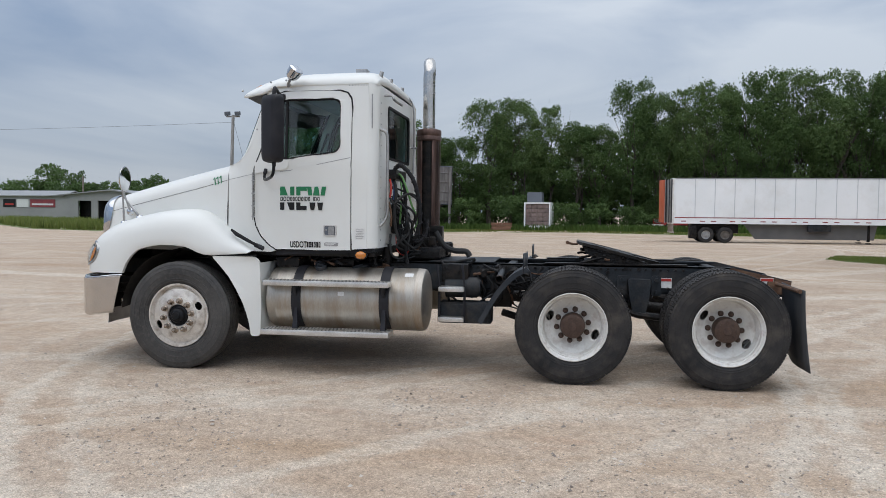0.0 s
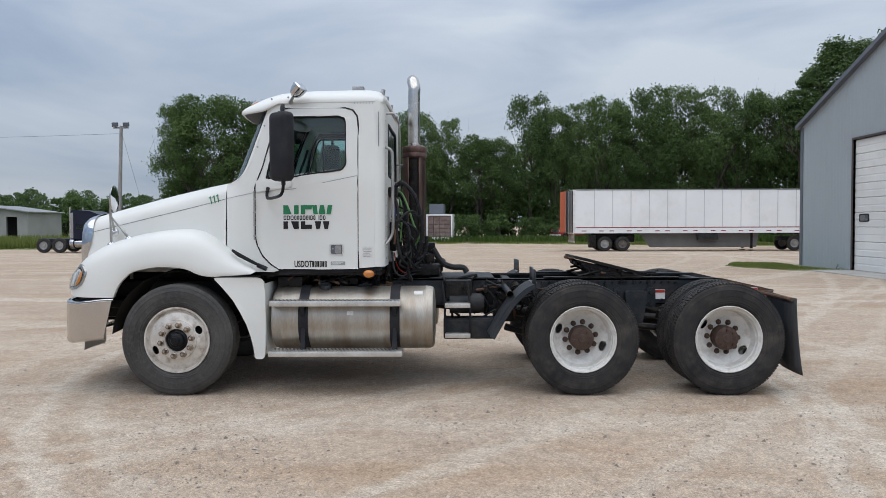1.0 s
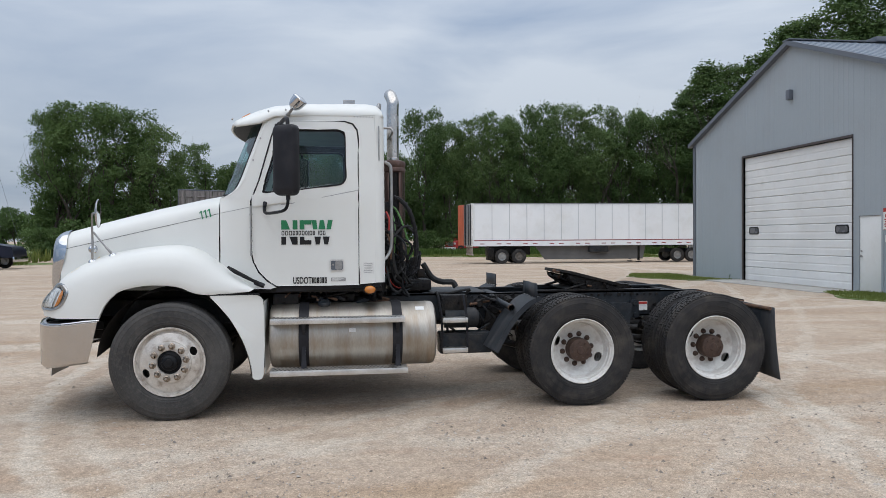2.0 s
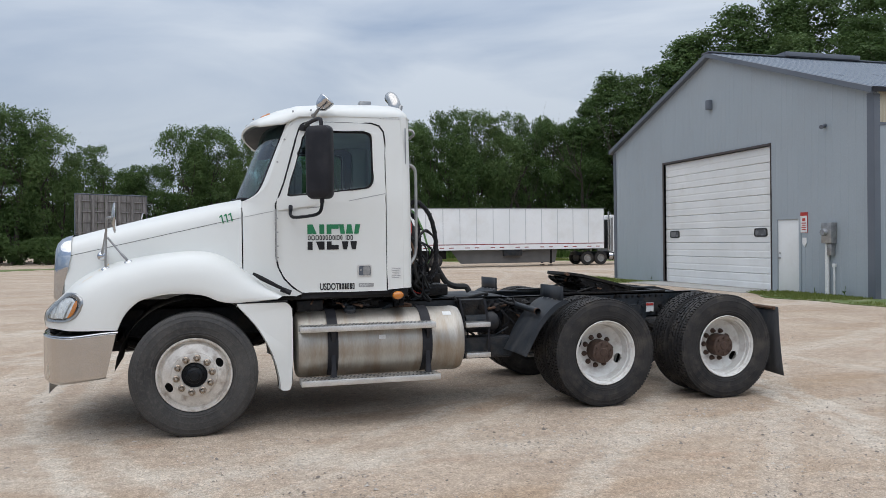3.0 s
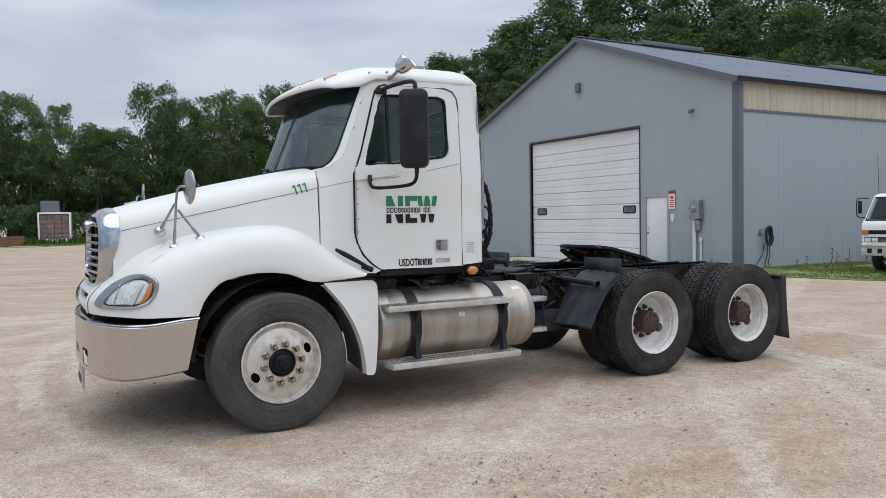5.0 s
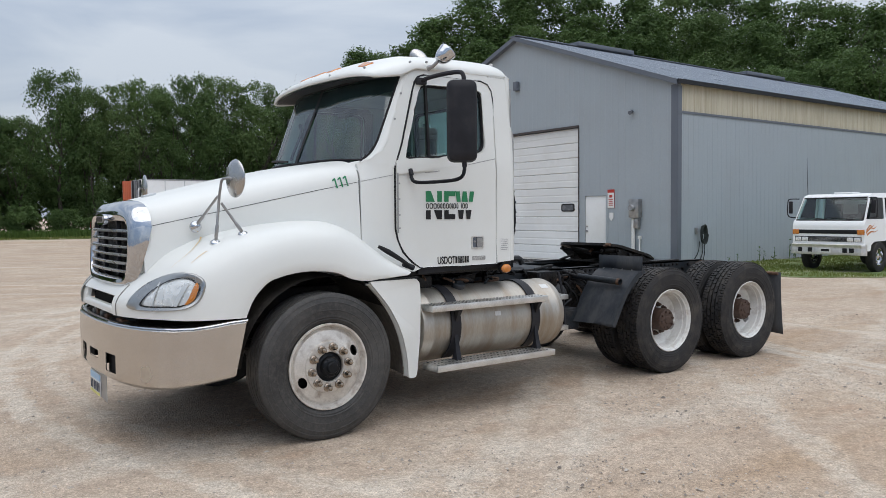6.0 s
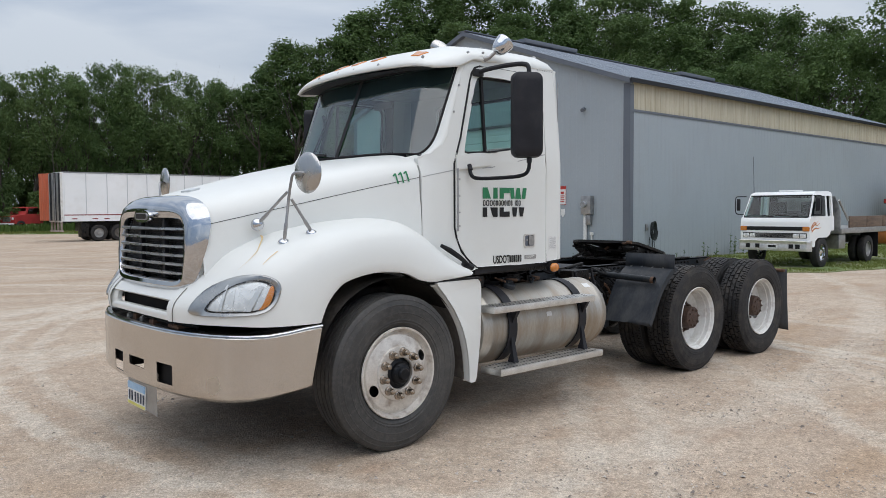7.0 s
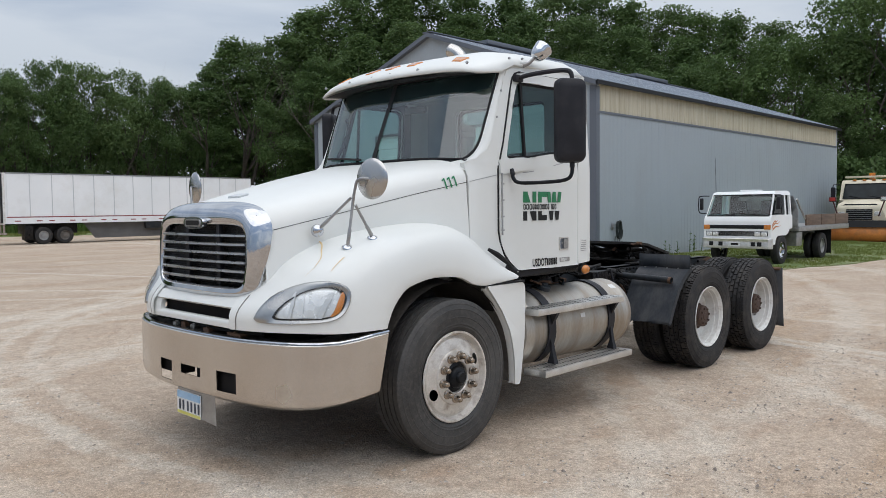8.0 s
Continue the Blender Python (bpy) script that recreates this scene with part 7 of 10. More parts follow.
tube(bm, ring, 0.017, 8, False)
for a in (90, 210, 330):
    tube(bm, [m @ Vector((0, 0, -0.03)), m @ Vector((0.22 * math.cos(radians(a)), 0.22 * math.sin(radians(a)), 0))], 0.014, 6)
tube(bm, [m @ Vector((0, 0, -0.04)), m @ Vector((0, 0, -0.4))], 0.03, 8)
part("steering_wheel", bm, DASH, truck, "dark steering wheel")
bm = bmesh.new()
box(bm, 0.80, 0.83, -0.12, 0.12, 2.42, 2.48, 0.01)
part("inner_mirror", bm, DASH, cab)
for s in SEG_BY_SIDE:
    bm = bmesh.new()
    tube(bm, curve_pts([(0.72, s * 0.93, 2.1), (0.74, s * 0.88, 2.2), (0.80, s * 0.87, 2.35), (0.82, s * 0.92, 2.45)]), 0.014, 6)
    part("inner_grab", bm, DASH, cab)

# chassis ----------------------------------------------------------------
chassis = thing("chassis", "", "")
chassis.parent = truck
for s in SEG_BY_SIDE:
    bm = bmesh.new()
    prof = [(-1.05, 0.78), (5.02, 0.76), (5.72, 0.755), (5.74, 0.905), (5.22, 1.022), (-1.05, 1.022)]
    slab(bm, prof, [], lambda u, v, d: (u, s * (0.475 - d), v), 0.012)
    for z0, z1 in ((1.006, 1.023), (0.758, 0.774)):
        box(bm, -1.05, 5.2, min(s * 0.40, s * 0.475), max(s * 0.40, s * 0.475), z0, z1)
    part("frame_rail", bm, FRAME, chassis, smooth=False)
    # bolt heads along the rail
    bm = bmesh.new()
    rnd = random.Random(5)
    for k in range(34):
        x = 2.45 + 0.07 * k
        for z in (0.985, 0.81) if k % 3 else (0.985,):
            tube(bm, [(x, s * 0.472, z), (x, s * 0.49, z)], 0.013, 6)
    for k in range(26):
        x, z = 2.5 + rnd.random() * 2.5, rnd.uniform(0.82, 1.0)
        tube(bm, [(x, s * 0.472, z), (x, s * 0.50, z)], 0.018, 6)
    tagged(part("rail_bolts", bm, GREASE, chassis, smooth=False), kind="stuff")
for x in (-0.8, 0.55, 1.6, 2.55, 3.1, 4.38, 5.1, 5.68):
    bm = bmesh.new()
    box(bm, x - 0.04, x + 0.04, -0.465, 0.465, 0.80, 1.0 if x < 5.2 else 0.90, 0.01)
    part("cross_member", bm, FRAME, chassis)
bm = bmesh.new()
box(bm, -0.75, 0.62, -0.40, 0.40, 0.62, 1.62, 0.08)
part("engine", bm, GREASE, chassis)
part("gearbox", box(bmesh.new(), 0.62, 1.75, -0.25, 0.25, 0.62, 1.02, 0.08), GREASE, chassis)
part("drive_shaft", tube(bmesh.new(), [(1.75, 0, 0.80), (3.5, 0, 0.62)], 0.06, 12), GREASE, chassis)
part("drive_shaft", tube(bmesh.new(), [(4.0, 0, 0.6), (4.8, 0, 0.55)], 0.06, 12), GREASE, chassis)
bm = bmesh.new()
tube(bm, [(0, -0.98, 0.515), (0, -0.75, 0.50), (0, -0.5, 0.42), (0, 0.5, 0.42), (0, 0.75, 0.50), (0, 0.98, 0.515)], 0.06, 10)
part("front_axle", bm, GREASE, chassis)
for s in SEG_BY_SIDE:
    bm = bmesh.new()
    tube(bm, curve_pts([(-0.75, s * 0.44, 0.78), (-0.35, s * 0.44, 0.62), (0, s * 0.44, 0.56), (0.35, s * 0.44, 0.62), (0.75, s * 0.44, 0.78)]), 0.035, 8)
    part("leaf_spring", bm, GREASE, chassis)
for ax in (3.72, 5.04):
    bm = bmesh.new()
    tube(bm, [(ax, -1.0, 0.515), (ax, -0.35, 0.515), (ax, -0.2, 0.515), (ax, 0.2, 0.515), (ax, 0.35, 0.515), (ax, 1.0, 0.515)], [0.075, 0.085, 0.20, 0.22, 0.085, 0.075], 14)
    part("drive_axle", bm, GREASE, chassis)
    for s in SEG_BY_SIDE:
        bm = bmesh.new()
        lathe(bm, [(0.0005, 0.0), (0.13, 0.0), (0.15, 0.04), (0.13, 0.09), (0.15, 0.14), (0.12, 0.20), (0.0005, 0.20)], 20, "z")
        part("air_spring", bm, SEAL, chassis, m=pose(ax + 0.30, s * 0.44, 0.60))
        bm = bmesh.new()
        tube(bm, [(ax - 0.45, s * 0.44, 0.66), (ax - 0.1, s * 0.44, 0.55), (ax + 0.42, s * 0.44, 0.58)], [0.05, 0.06, 0.04], 8)
        part("spring_arm", bm, GREASE, chassis)
        bm = bmesh.new()
        lathe(bm, [(0.20, -0.08), (0.21, -0.07), (0.21, 0.09), (0.08, 0.10)], 28)
        part("brake_drum", bm, GREASE, chassis, m=pose(ax, s * 0.62, 0.515))
    for s in SEG_BY_SIDE:
        bm = bmesh.new()
        slab(bm, soften([(ax + 0.52, 0.90), (ax + 0.74, 0.90), (ax + 0.72, 0.72), (ax + 0.69, 0.575), (ax + 0.575, 0.575), (ax + 0.54, 0.72)], 0.03, 3), [], lambda u, v, d: (u, s * (0.57 - d), v), 0.09)
        # flanges with bolts on both sides of the hanger
        for fx in (ax + 0.47, ax + 0.79):
            slab(bm, soften([(fx - 0.045, 0.93), (fx + 0.045, 0.93), (fx + 0.045, 0.74), (fx - 0.045, 0.74)], 0.02, 2), [], lambda u, v, d: (u, s * (0.505 - d), v), 0.025)
            for z in (0.89, 0.78):
                tube(bm, [(fx, s * 0.50, z), (fx, s * 0.53, z)], 0.02, 6)
        if ax < 4.5:
            part("spring_hanger", bm, FRAME, chassis)
        else:
            bm.free()
# cradle bar under the hangers
bm = bmesh.new()
tube(bm, [(4.20, -0.52, 0.60), (4.34, -0.55, 0.56), (4.55, -0.55, 0.54)], 0.035, 8)
part("torque_rod", bm, GREASE, chassis)
part("torque_rod", tube(bmesh.new(), [(3.05, -0.55, 0.55), (3.25, -0.6, 0.50), (3.45, -0.6, 0.52)], 0.035, 8), GREASE, chassis)
# rear cross plate and deck
bm = bmesh.new()
box(bm, 2.30, 2.95, -0.47, 0.40, 1.024, 1.036, 0.003)
part("deck_plate", bm, FRAME, chassis, "dark dusty steel deck plate")
bm = bmesh.new()
slab(bm, [(5.08, 0.985), (5.22, 1.018), (5.73, 0.90), (5.72, 0.80), (5.60, 0.80), (5.56, 0.90), (5.30, 0.94)], [], lambda u, v, d: (u, -0.479 - d, v), 0.004)
part("rusty_patch", bm, RUST, chassis, smooth=False)
for x0, x1, z0, z1, red in ((2.48, 2.63, 0.905, 0.953, False), (4.54, 4.655, 0.815, 0.91, True), (5.46, 5.575, 0.86, 0.93, True)):
    bm = bmesh.new()
    box(bm, x0, x1, -0.4855, -0.4765, z0, z1)
    lb = part("warning_label", bm, PAPER, chassis, smooth=False)
    bm = bmesh.new()
    box(bm, x0 + 0.004, x1 - 0.004, -0.4885, -0.486, z1 - (0.03 if red else 0.03), z1 - 0.004)
    part("label_band", bm, RED_PLASTIC if red else INK, chassis, smooth=False)

# fuel tank ----------------------------------------------------------------
TC, TR = (-0.845, 0.685), 0.297


def fuel_tank(s):
    tank = thing("fuel_tank", "", "")
    tank.parent = truck
    bm = bmesh.new()
    lathe(bm, [(0.0005, 0.83), (0.15, 0.833), (0.26, 0.842), (0.285, 0.855), (TR, 0.885), (TR, 0.93), (TR + 0.002, 0.935), (TR + 0.002, 0.945), (TR, 0.95), (TR, 1.6), (TR, 2.27), (TR + 0.002, 2.275), (TR + 0.002, 2.285), (TR, 2.29), (TR, 2.315), (0.285, 2.345), (0.26, 2.358), (0.15, 2.367), (0.0005, 2.37)], 56, "x")
    part("tank_shell", bm, TANK, tank, "brushed aluminium fuel tank", m=pose(0, s * 0.845, TC[1]))
    for x in (1.15, 1.995):
        bm = bmesh.new()
        rows = []
        for a in range(-60, 236, 8):
            t = radians(a)
            rows.append([(x + dx, s * (0.845 + rr * math.cos(t)), TC[1] + rr * math.sin(t)) for dx, rr in ((-0.045, TR + 0.004), (0.045, TR + 0.004), (0.045, TR + 0.012), (-0.045, TR + 0.012))])
        loft(bm, rows, True, True)
        part("tank_strap", bm, BLACK, tank)
        bm = bmesh.new()
        box(bm, x - 0.05, x + 0.05, min(s * 0.46, s * 0.60), max(s * 0.46, s * 0.60), 0.45, 0.98, 0.01)
        part("tank_bracket", bm, FRAME, tank)
        bm = bmesh.new()
        loft(bm, [[(x - 0.016, s * 1.13, 0.62), (x + 0.016, s * 1.13, 0.62), (x + 0.016, s * 1.145, 0.62), (x - 0.016, s * 1.145, 0.62)], [(x - 0.020, s * 1.14, 0.50), (x + 0.020, s * 1.14, 0.50), (x + 0.020, s * 1.165, 0.50), (x - 0.020, s * 1.165, 0.50)], [(x - 0.024, s * 1.115, 0.425), (x + 0.024, s * 1.115, 0.425), (x + 0.024, s * 1.185, 0.425), (x - 0.024, s * 1.185, 0.425)]], True, True)
        part("step_bracket", bm, BLACK, tank)
        bm = bmesh.new()
        loft(bm, [[(x - 0.012, s * 1.15, 0.72), (x + 0.012, s * 1.15, 0.72), (x + 0.012, s * 1.135, 0.72), (x - 0.012, s * 1.135, 0.72)], [(x - 0.018, s * 1.21, 0.825), (x + 0.018, s * 1.21, 0.825), (x + 0.018, s * 1.12, 0.825), (x - 0.018, s * 1.12, 0.825)]], True, True)
        part("step_bracket", bm, BLACK, tank)
    for nm, y0, y1, z0, z1, x1 in (("lower_step", 1.09, 1.30, 0.375, 0.425, 2.075), ("upper_step", 1.05, 1.235, 0.825, 0.875, 2.055)):
        bm = bmesh.new()
        box(bm, 0.86, x1, min(s * y0, s * y1), max(s * y0, s * y1), z0, z1, 0.006)
        st = part(nm, bm, TREAD_ALU, tank, "aluminium tread step")
        bm = bmesh.new()
        for i in range(int((x1 - 0.90) / 0.035)):
            for j in range(3):
                y = lerp(y0 + 0.035, y1 - 0.03, j / 2)
                x = 0.885 + 0.035 * i + 0.017 * (j % 2)
                p = Vector((x, s * y, z1))
                tube(bm, [p, p + Vector((0, 0, 0.0015))], [0.010, 0.009], 6)
        tagged(part("tread_studs", bm, FRAME, tank, smooth=False), kind="stuff")
    bm = bmesh.new()
    lathe(bm, [(0.075, -0.02), (0.075, 0.01), (0.055, 0.014), (0.055, 0.05), (0.048, 0.058), (0.0005, 0.06)], 24, "z")
    box(bm, -0.03, 0.03, -0.012, 0.012, 0.055, 0.075, 0.004)
    part("filler_cap", bm, FRAME, tank, m=pose(1.33, s * 0.92, 0.950, 20 if s < 0 else -20))
    bm = bmesh.new()
    slab(bm, [(2.17, 0.915), (2.25, 0.915), (2.25, 0.945), (2.17, 0.945)], [], lambda u, v, d: (u, s * (0.845 + math.sqrt(max(0.0, (TR + 0.0015) ** 2 - (v - TC[1]) ** 2)) - d), v), 0.001) if s < 0 else box(bm, 2.2, 2.21, 0.85, 0.86, 0.95, 0.96)
    part("tank_sticker", bm, PAPER, tank, smooth=False)


both(fuel_tank)
bm = bmesh.new()
slab(bm, rounded(1.555, 1.615, 0.735, 0.770, 0.005), [], lambda u, v, d: (u, -(0.845 + math.sqrt((TR + 0.002) ** 2 - (v - TC[1]) ** 2) - d), v), 0.001)
part("tank_decal", bm, PAPER, truck)

# ladder steps and boxes behind the tank ------------------------------------
ladder = thing("ladder", "", "")
ladder.parent = truck
for x in (2.455, 2.70):
    bm = bmesh.new()
    tube(bm, [(x - 0.03, -0.72, 1.02), (x, -0.76, 0.80), (x + 0.0, -0.78, 0.47)], 0.013, 6)
    part("rail", bm, BLACK, ladder)
for z in (0.475, 0.765):
    bm = bmesh.new()
    box(bm, 2.455, 2.70, -0.83, -0.66, z, z + 0.045, 0.005)
    part("rung", bm, TREAD_ALU, ladder)
bm = bmesh.new()
box(bm, 2.44, 2.955, -0.72, -0.49, 0.45, 0.655, 0.02)
box(bm, 2.46, 2.94, -0.728, -0.719, 0.47, 0.635, 0.004)
part("battery_box", bm, FRAME, truck, "black battery box")
bm = bmesh.new()
tube(bm, [(2.5, -0.60, 0.79), (2.80, -0.60, 0.79), (2.84, -0.60, 0.79)], [0.10, 0.10, 0.07], 20)
part("air_tank", bm, FRAME, truck)
bm = bmesh.new()
box(bm, 2.46, 2.72, -0.66, -0.49, 0.84, 1.02, 0.015)
part("valve_box", bm, GREASE, truck)
rnd = random.Random(12)
for k in range(7):
    bm = bmesh.new()
    x, z = 2.78 + 0.085 * k, rnd.uniform(0.84, 0.96)
    tube(bm, curve_pts([(x, -0.49, z), (x + 0.04, -0.58, z - 0.03), (x + 0.10, -0.60, z - 0.14), (x + 0.05 + rnd.uniform(-0.1, 0.1), -0.52, z - 0.24)]), 0.012, 6)
    part("air_line", bm, RUST if k == 3 else SEAL, truck)
for x, z, r in ((2.86, 0.92, 0.05), (3.02, 0.86, 0.06), (3.16, 0.95, 0.045), (3.0, 0.98, 0.035)):
    bm = bmesh.new()
    tube(bm, [(x, -0.47, z), (x, -0.56, z), (x, -0.58, z)], [r, r, r * 0.6], 10)
    part("valve", bm, GREASE, truck)
bm = bmesh.new()
box(bm, 2.93, 3.14, -0.56, -0.48, 0.60, 0.86, 0.02)
part("relay_valve", bm, GREASE, truck)

# quarter fenders, bar and mud flaps ------------------------------------------
for s in SEG_BY_SIDE:
    qf = thing("quarter_fender", "", "")
    qf.parent = truck
    bm = bmesh.new()
    line = curve_pts([(3.305, 0, 1.035), (3.20, 0, 0.985), (3.09, 0, 0.885), (3.00, 0, 0.765), (2.925, 0, 0.63), (2.875, 0, 0.545)], 4)
    rows = []
    for p in line:
        y1 = 1.215
        y0 = 0.68 + 0.08 * (1.03 - p.z)
        rows.append([(p.x, s * y0, p.z), (p.x, s * lerp(y0, y1, 0.5), p.z), (p.x, s * y1, p.z), (p.x + 0.035, s * y1, p.z - 0.030), (p.x - 0.008, s * lerp(y0, y1, 0.5), p.z - 0.008), (p.x - 0.012, s * y0, p.z - 0.012)])
    loft(bm, rows, True, True)
    part("sheet", bm, FLAP, qf, "black plastic quarter fender")
    bm = bmesh.new()
    rows = [[(3.290 + 0.012 * math.sin(6 * k / 8), s * lerp(0.67, 1.215, k / 8), z) for z in (0.985, 1.155)] for k in range(9)]
    loft(bm, rows, False)
    fl = part("top_flap", bm, FLAP, qf)
    sd = fl.modifiers.new("thickness", "SOLIDIFY")
    sd.thickness = 0.008
    for y in (0.74, 0.86, 0.98, 1.10):
        bm = bmesh.new()
        tube(bm, [(3.30, s * y, 1.02), (3.27, s * y, 1.022)], 0.010, 8)
        part("rivet", bm, STEEL, qf)
    bm = bmesh.new()
    tube(bm, [(3.04, s * 0.47, 0.955), (3.06, s * 1.14, 0.925)], 0.030, 14, False)
    tube(bm, [(3.06, s * 1.14, 0.925), (3.058, s * 1.05, 0.929)], 0.024, 14, False)
    part("fender_bar", bm, FRAME, truck, "black steel bar with rusty end")
    bm = bmesh.new()
    lathe(bm, [(0.0305, 0), (0.0315, 0.004), (0.0315, 0.03), (0.0305, 0.034)], 14)
    part("bar_end", bm, RUST, truck, m=pose(3.06, s * 1.122, 0.9255) if s > 0 else pose(3.06, -1.142, 0.925))
    # mud flap with its hanger
    mf = thing("mud_flap", "", "")
    mf.parent = truck
    bm = bmesh.new()
    rows = []
    for k in range(9):
        v = k / 8
        z = lerp(0.885, 0.235, v)
        row = []
        for j in range(7):
            u = j / 6
            y = lerp(0.62, 1.205, u)
            row.append((5.615 + 0.03 * u + 0.05 * v * v + 0.018 * math.sin(5 * u + 2) * (0.4 + v), s * y, z + 0.02 * (1 - u) - (0.05 * u * v)))
        rows.append(row)
    loft(bm, rows, False)
    fl = part("flap", bm, FLAP, mf, "worn black rubber mud flap")
    sd = fl.modifiers.new("thickness", "SOLIDIFY")
    sd.thickness = 0.010
    bm = bmesh.new()
    tube(bm, [(5.60, s * 0.44, 0.88), (5.61, s * 1.19, 0.875)], 0.018, 8)
    part("hanger", bm, RUST, mf)
bm = bmesh.new()
box(bm, 5.52, 5.73, -0.50, -0.47, 0.78, 0.90, 0.01)
part("end_plate", bm, RUST, truck)

# fifth wheel ------------------------------------------------------------------
fifth = thing("fifth_wheel", "", "")
fifth.parent = truck
m5 = pose(4.165, 0, 1.118, 0, 14.0, 0) @ Matrix.Diagonal((0.88, 1, 1, 1))
top = soften([(-0.47, -0.30), (-0.40, -0.44), (0.16, -0.46), (0.47, -0.32), (0.47, -0.20), (0.10, -0.045), (0.02, 0.0), (0.10, 0.045), (0.47, 0.20), (0.47, 0.32), (0.16, 0.46), (-0.40, 0.44), (-0.47, 0.30)], 0.05, 3)
bm = bmesh.new()
slab(bm, top, [rounded(-0.30, 0.02, -0.36, -0.20, 0.04), rounded(-0.30, 0.02, 0.20, 0.36, 0.04), rounded(0.14, 0.36, -0.33, -0.24, 0.03), rounded(0.14, 0.36, 0.24, 0.33, 0.03)], lambda u, v, d: m5 @ Vector((u, v, 0.030 - d + 0.006 * noise.noise((u * 6, v * 6, 0)))), 0.028)
part("plate", bm, GREASE, fifth, "greasy black fifth wheel plate")
for y in (-0.40, -0.24, 0.24, 0.40):
    bm = bmesh.new()
    slab(bm, [(-0.40, 0.0), (0.40, 0.0), (0.30, -0.06), (0.05, -0.13), (-0.10, -0.13), (-0.36, -0.05)], [], lambda u, v, d: m5 @ Vector((u, y + d - 0.008, v - 0.008)), 0.016)
    part("rib", bm, GREASE, fifth, smooth=False)
for x in (-0.36, -0.16, 0.10, 0.30):
    bm = bmesh.new()
    tube(bm, [m5 @ Vector((x, -0.44, -0.03)), m5 @ Vector((x + 0.03, -0.2, -0.06)), m5 @ Vector((x, 0.44, -0.03))], 0.016, 6)
    part("brace", bm, GREASE, fifth)
bm = bmesh.new()
tube(bm, [m5 @ Vector((-0.47, -0.30, 0.0)), m5 @ Vector((-0.52, -0.36, -0.01)), m5 @ Vector((-0.58, -0.42, -0.005))], 0.012, 6)
tube(bm, [m5 @ Vector((-0.58, -0.42, -0.005)), m5 @ Vector((-0.58, -0.47, -0.005))], 0.018, 8)
part("release_handle", bm, RUST, fifth)
for s in SEG_BY_SIDE:
    bm = bmesh.new()
    slab(bm, soften([(3.92, 1.03), (4.40, 1.03), (4.24, 1.10), (4.20, 1.14), (4.12, 1.14), (4.08, 1.10)], 0.02, 2), [], lambda u, v, d: (u, s * (0.42 - d), v), 0.05)
    part("pedestal", bm, GREASE, fifth)
    bm = bmesh.new()
    box(bm, 3.45, 4.80, s * 0.44 - 0.04, s * 0.44 + 0.04, 1.0235, 1.040, 0.004)
    part("slide_rail", bm, GREASE, fifth)
    bm = bmesh.new()
    tube(bm, [(3.80, s * 0.40, 1.04), (4.0, s * 0.40, 1.09), (4.16, s * 0.40, 1.06), (4.36, s * 0.40, 1.07)], 0.015, 6)
    part("pull_rod", bm, GREASE, fifth)
rnd = random.Random(19)
for k in range(26):
    a = Vector((rnd.uniform(-0.42, 0.38), rnd.uniform(-0.44, 0.10), rnd.uniform(-0.10, -0.01)))
    d = Vector((rnd.uniform(-0.14, 0.14), rnd.uniform(-0.08, 0.08), rnd.uniform(-0.05, 0.03)))
    bm = bmesh.new()
    tube(bm, curve_pts([m5 @ a, m5 @ (a + d * 0.5 + Vector((0, 0, rnd.uniform(-0.02, 0.02)))), m5 @ (a + d)], 3), rnd.uniform(0.008, 0.018), 6)
    part("linkage", bm, RUST if k % 7 == 3 else GREASE, fifth)
bm = bmesh.new()
box(bm, 3.85, 4.45, -0.39, 0.39, 1.026, 1.042, 0.004)
part("base_plate", bm, GREASE, fifth)

# exhaust ---------------------------------------------------------------------
exhaust = thing("exhaust_stack", "", "")
exhaust.parent = truck
EX, EY = 2.095, 0.66
bm = bmesh.new()
tube(bm, curve_pts([(EX, EY, 2.40), (EX, EY, 2.75), (EX, EY, 3.03), (EX + 0.004, EY + 0.01, 3.13), (EX - 0.01, EY + 0.06, 3.20), (EX - 0.02, EY + 0.13, 3.235)], 5), 0.069, 24, False)
pipe = part("pipe", bm, PIPE, exhaust, "polished exhaust pipe with curved tip")
sd = pipe.modifiers.new("thickness", "SOLIDIFY")
sd.thickness = 0.003
bm = bmesh.new()
lathe(bm, [(0.066, 2.44), (0.07, 2.445), (0.07, 2.50), (0.066, 2.505)], 24, "z")
box(bm, -0.02, 0.02, -0.10, -0.065, 2.455, 2.49, 0.004)
part("clamp", bm, PIPE, exhaust, m=pose(EX, EY, 0))
bm = bmesh.new()
lathe(bm, [(0.062, 2.475), (0.10, 2.465), (0.134, 2.455), (0.142, 2.44), (0.142, 2.40), (0.136, 2.385), (0.142, 2.375), (0.142, 2.34), (0.128, 2.325)], 32, "z")
part("cap", bm, HEAT, exhaust, m=pose(EX, EY, 0))
bm = bmesh.new()
lathe(bm, [(0.115, 1.08), (0.115, 2.34)], 28, "z")
part("muffler", bm, GREASE, exhaust, m=pose(EX, EY, 0))
bm = bmesh.new()
for a0, a1 in ((52, 245), (-66, -53)):
    n = max(2, int((a1 - a0) / 8))
    rows = [[(EX + 0.135 * math.cos(radians(lerp(a0, a1, k / n))), EY + 0.135 * math.sin(radians(lerp(a0, a1, k / n))), z) for k in range(n + 1)] for z in (1.14, 1.6, 2.0, 2.34)]
    loft(bm, rows, False)
sh = part("heat_shield", bm, HEAT, exhaust, "discoloured steel heat shield")
sd = sh.modifiers.new("thickness", "SOLIDIFY")
sd.thickness = 0.004
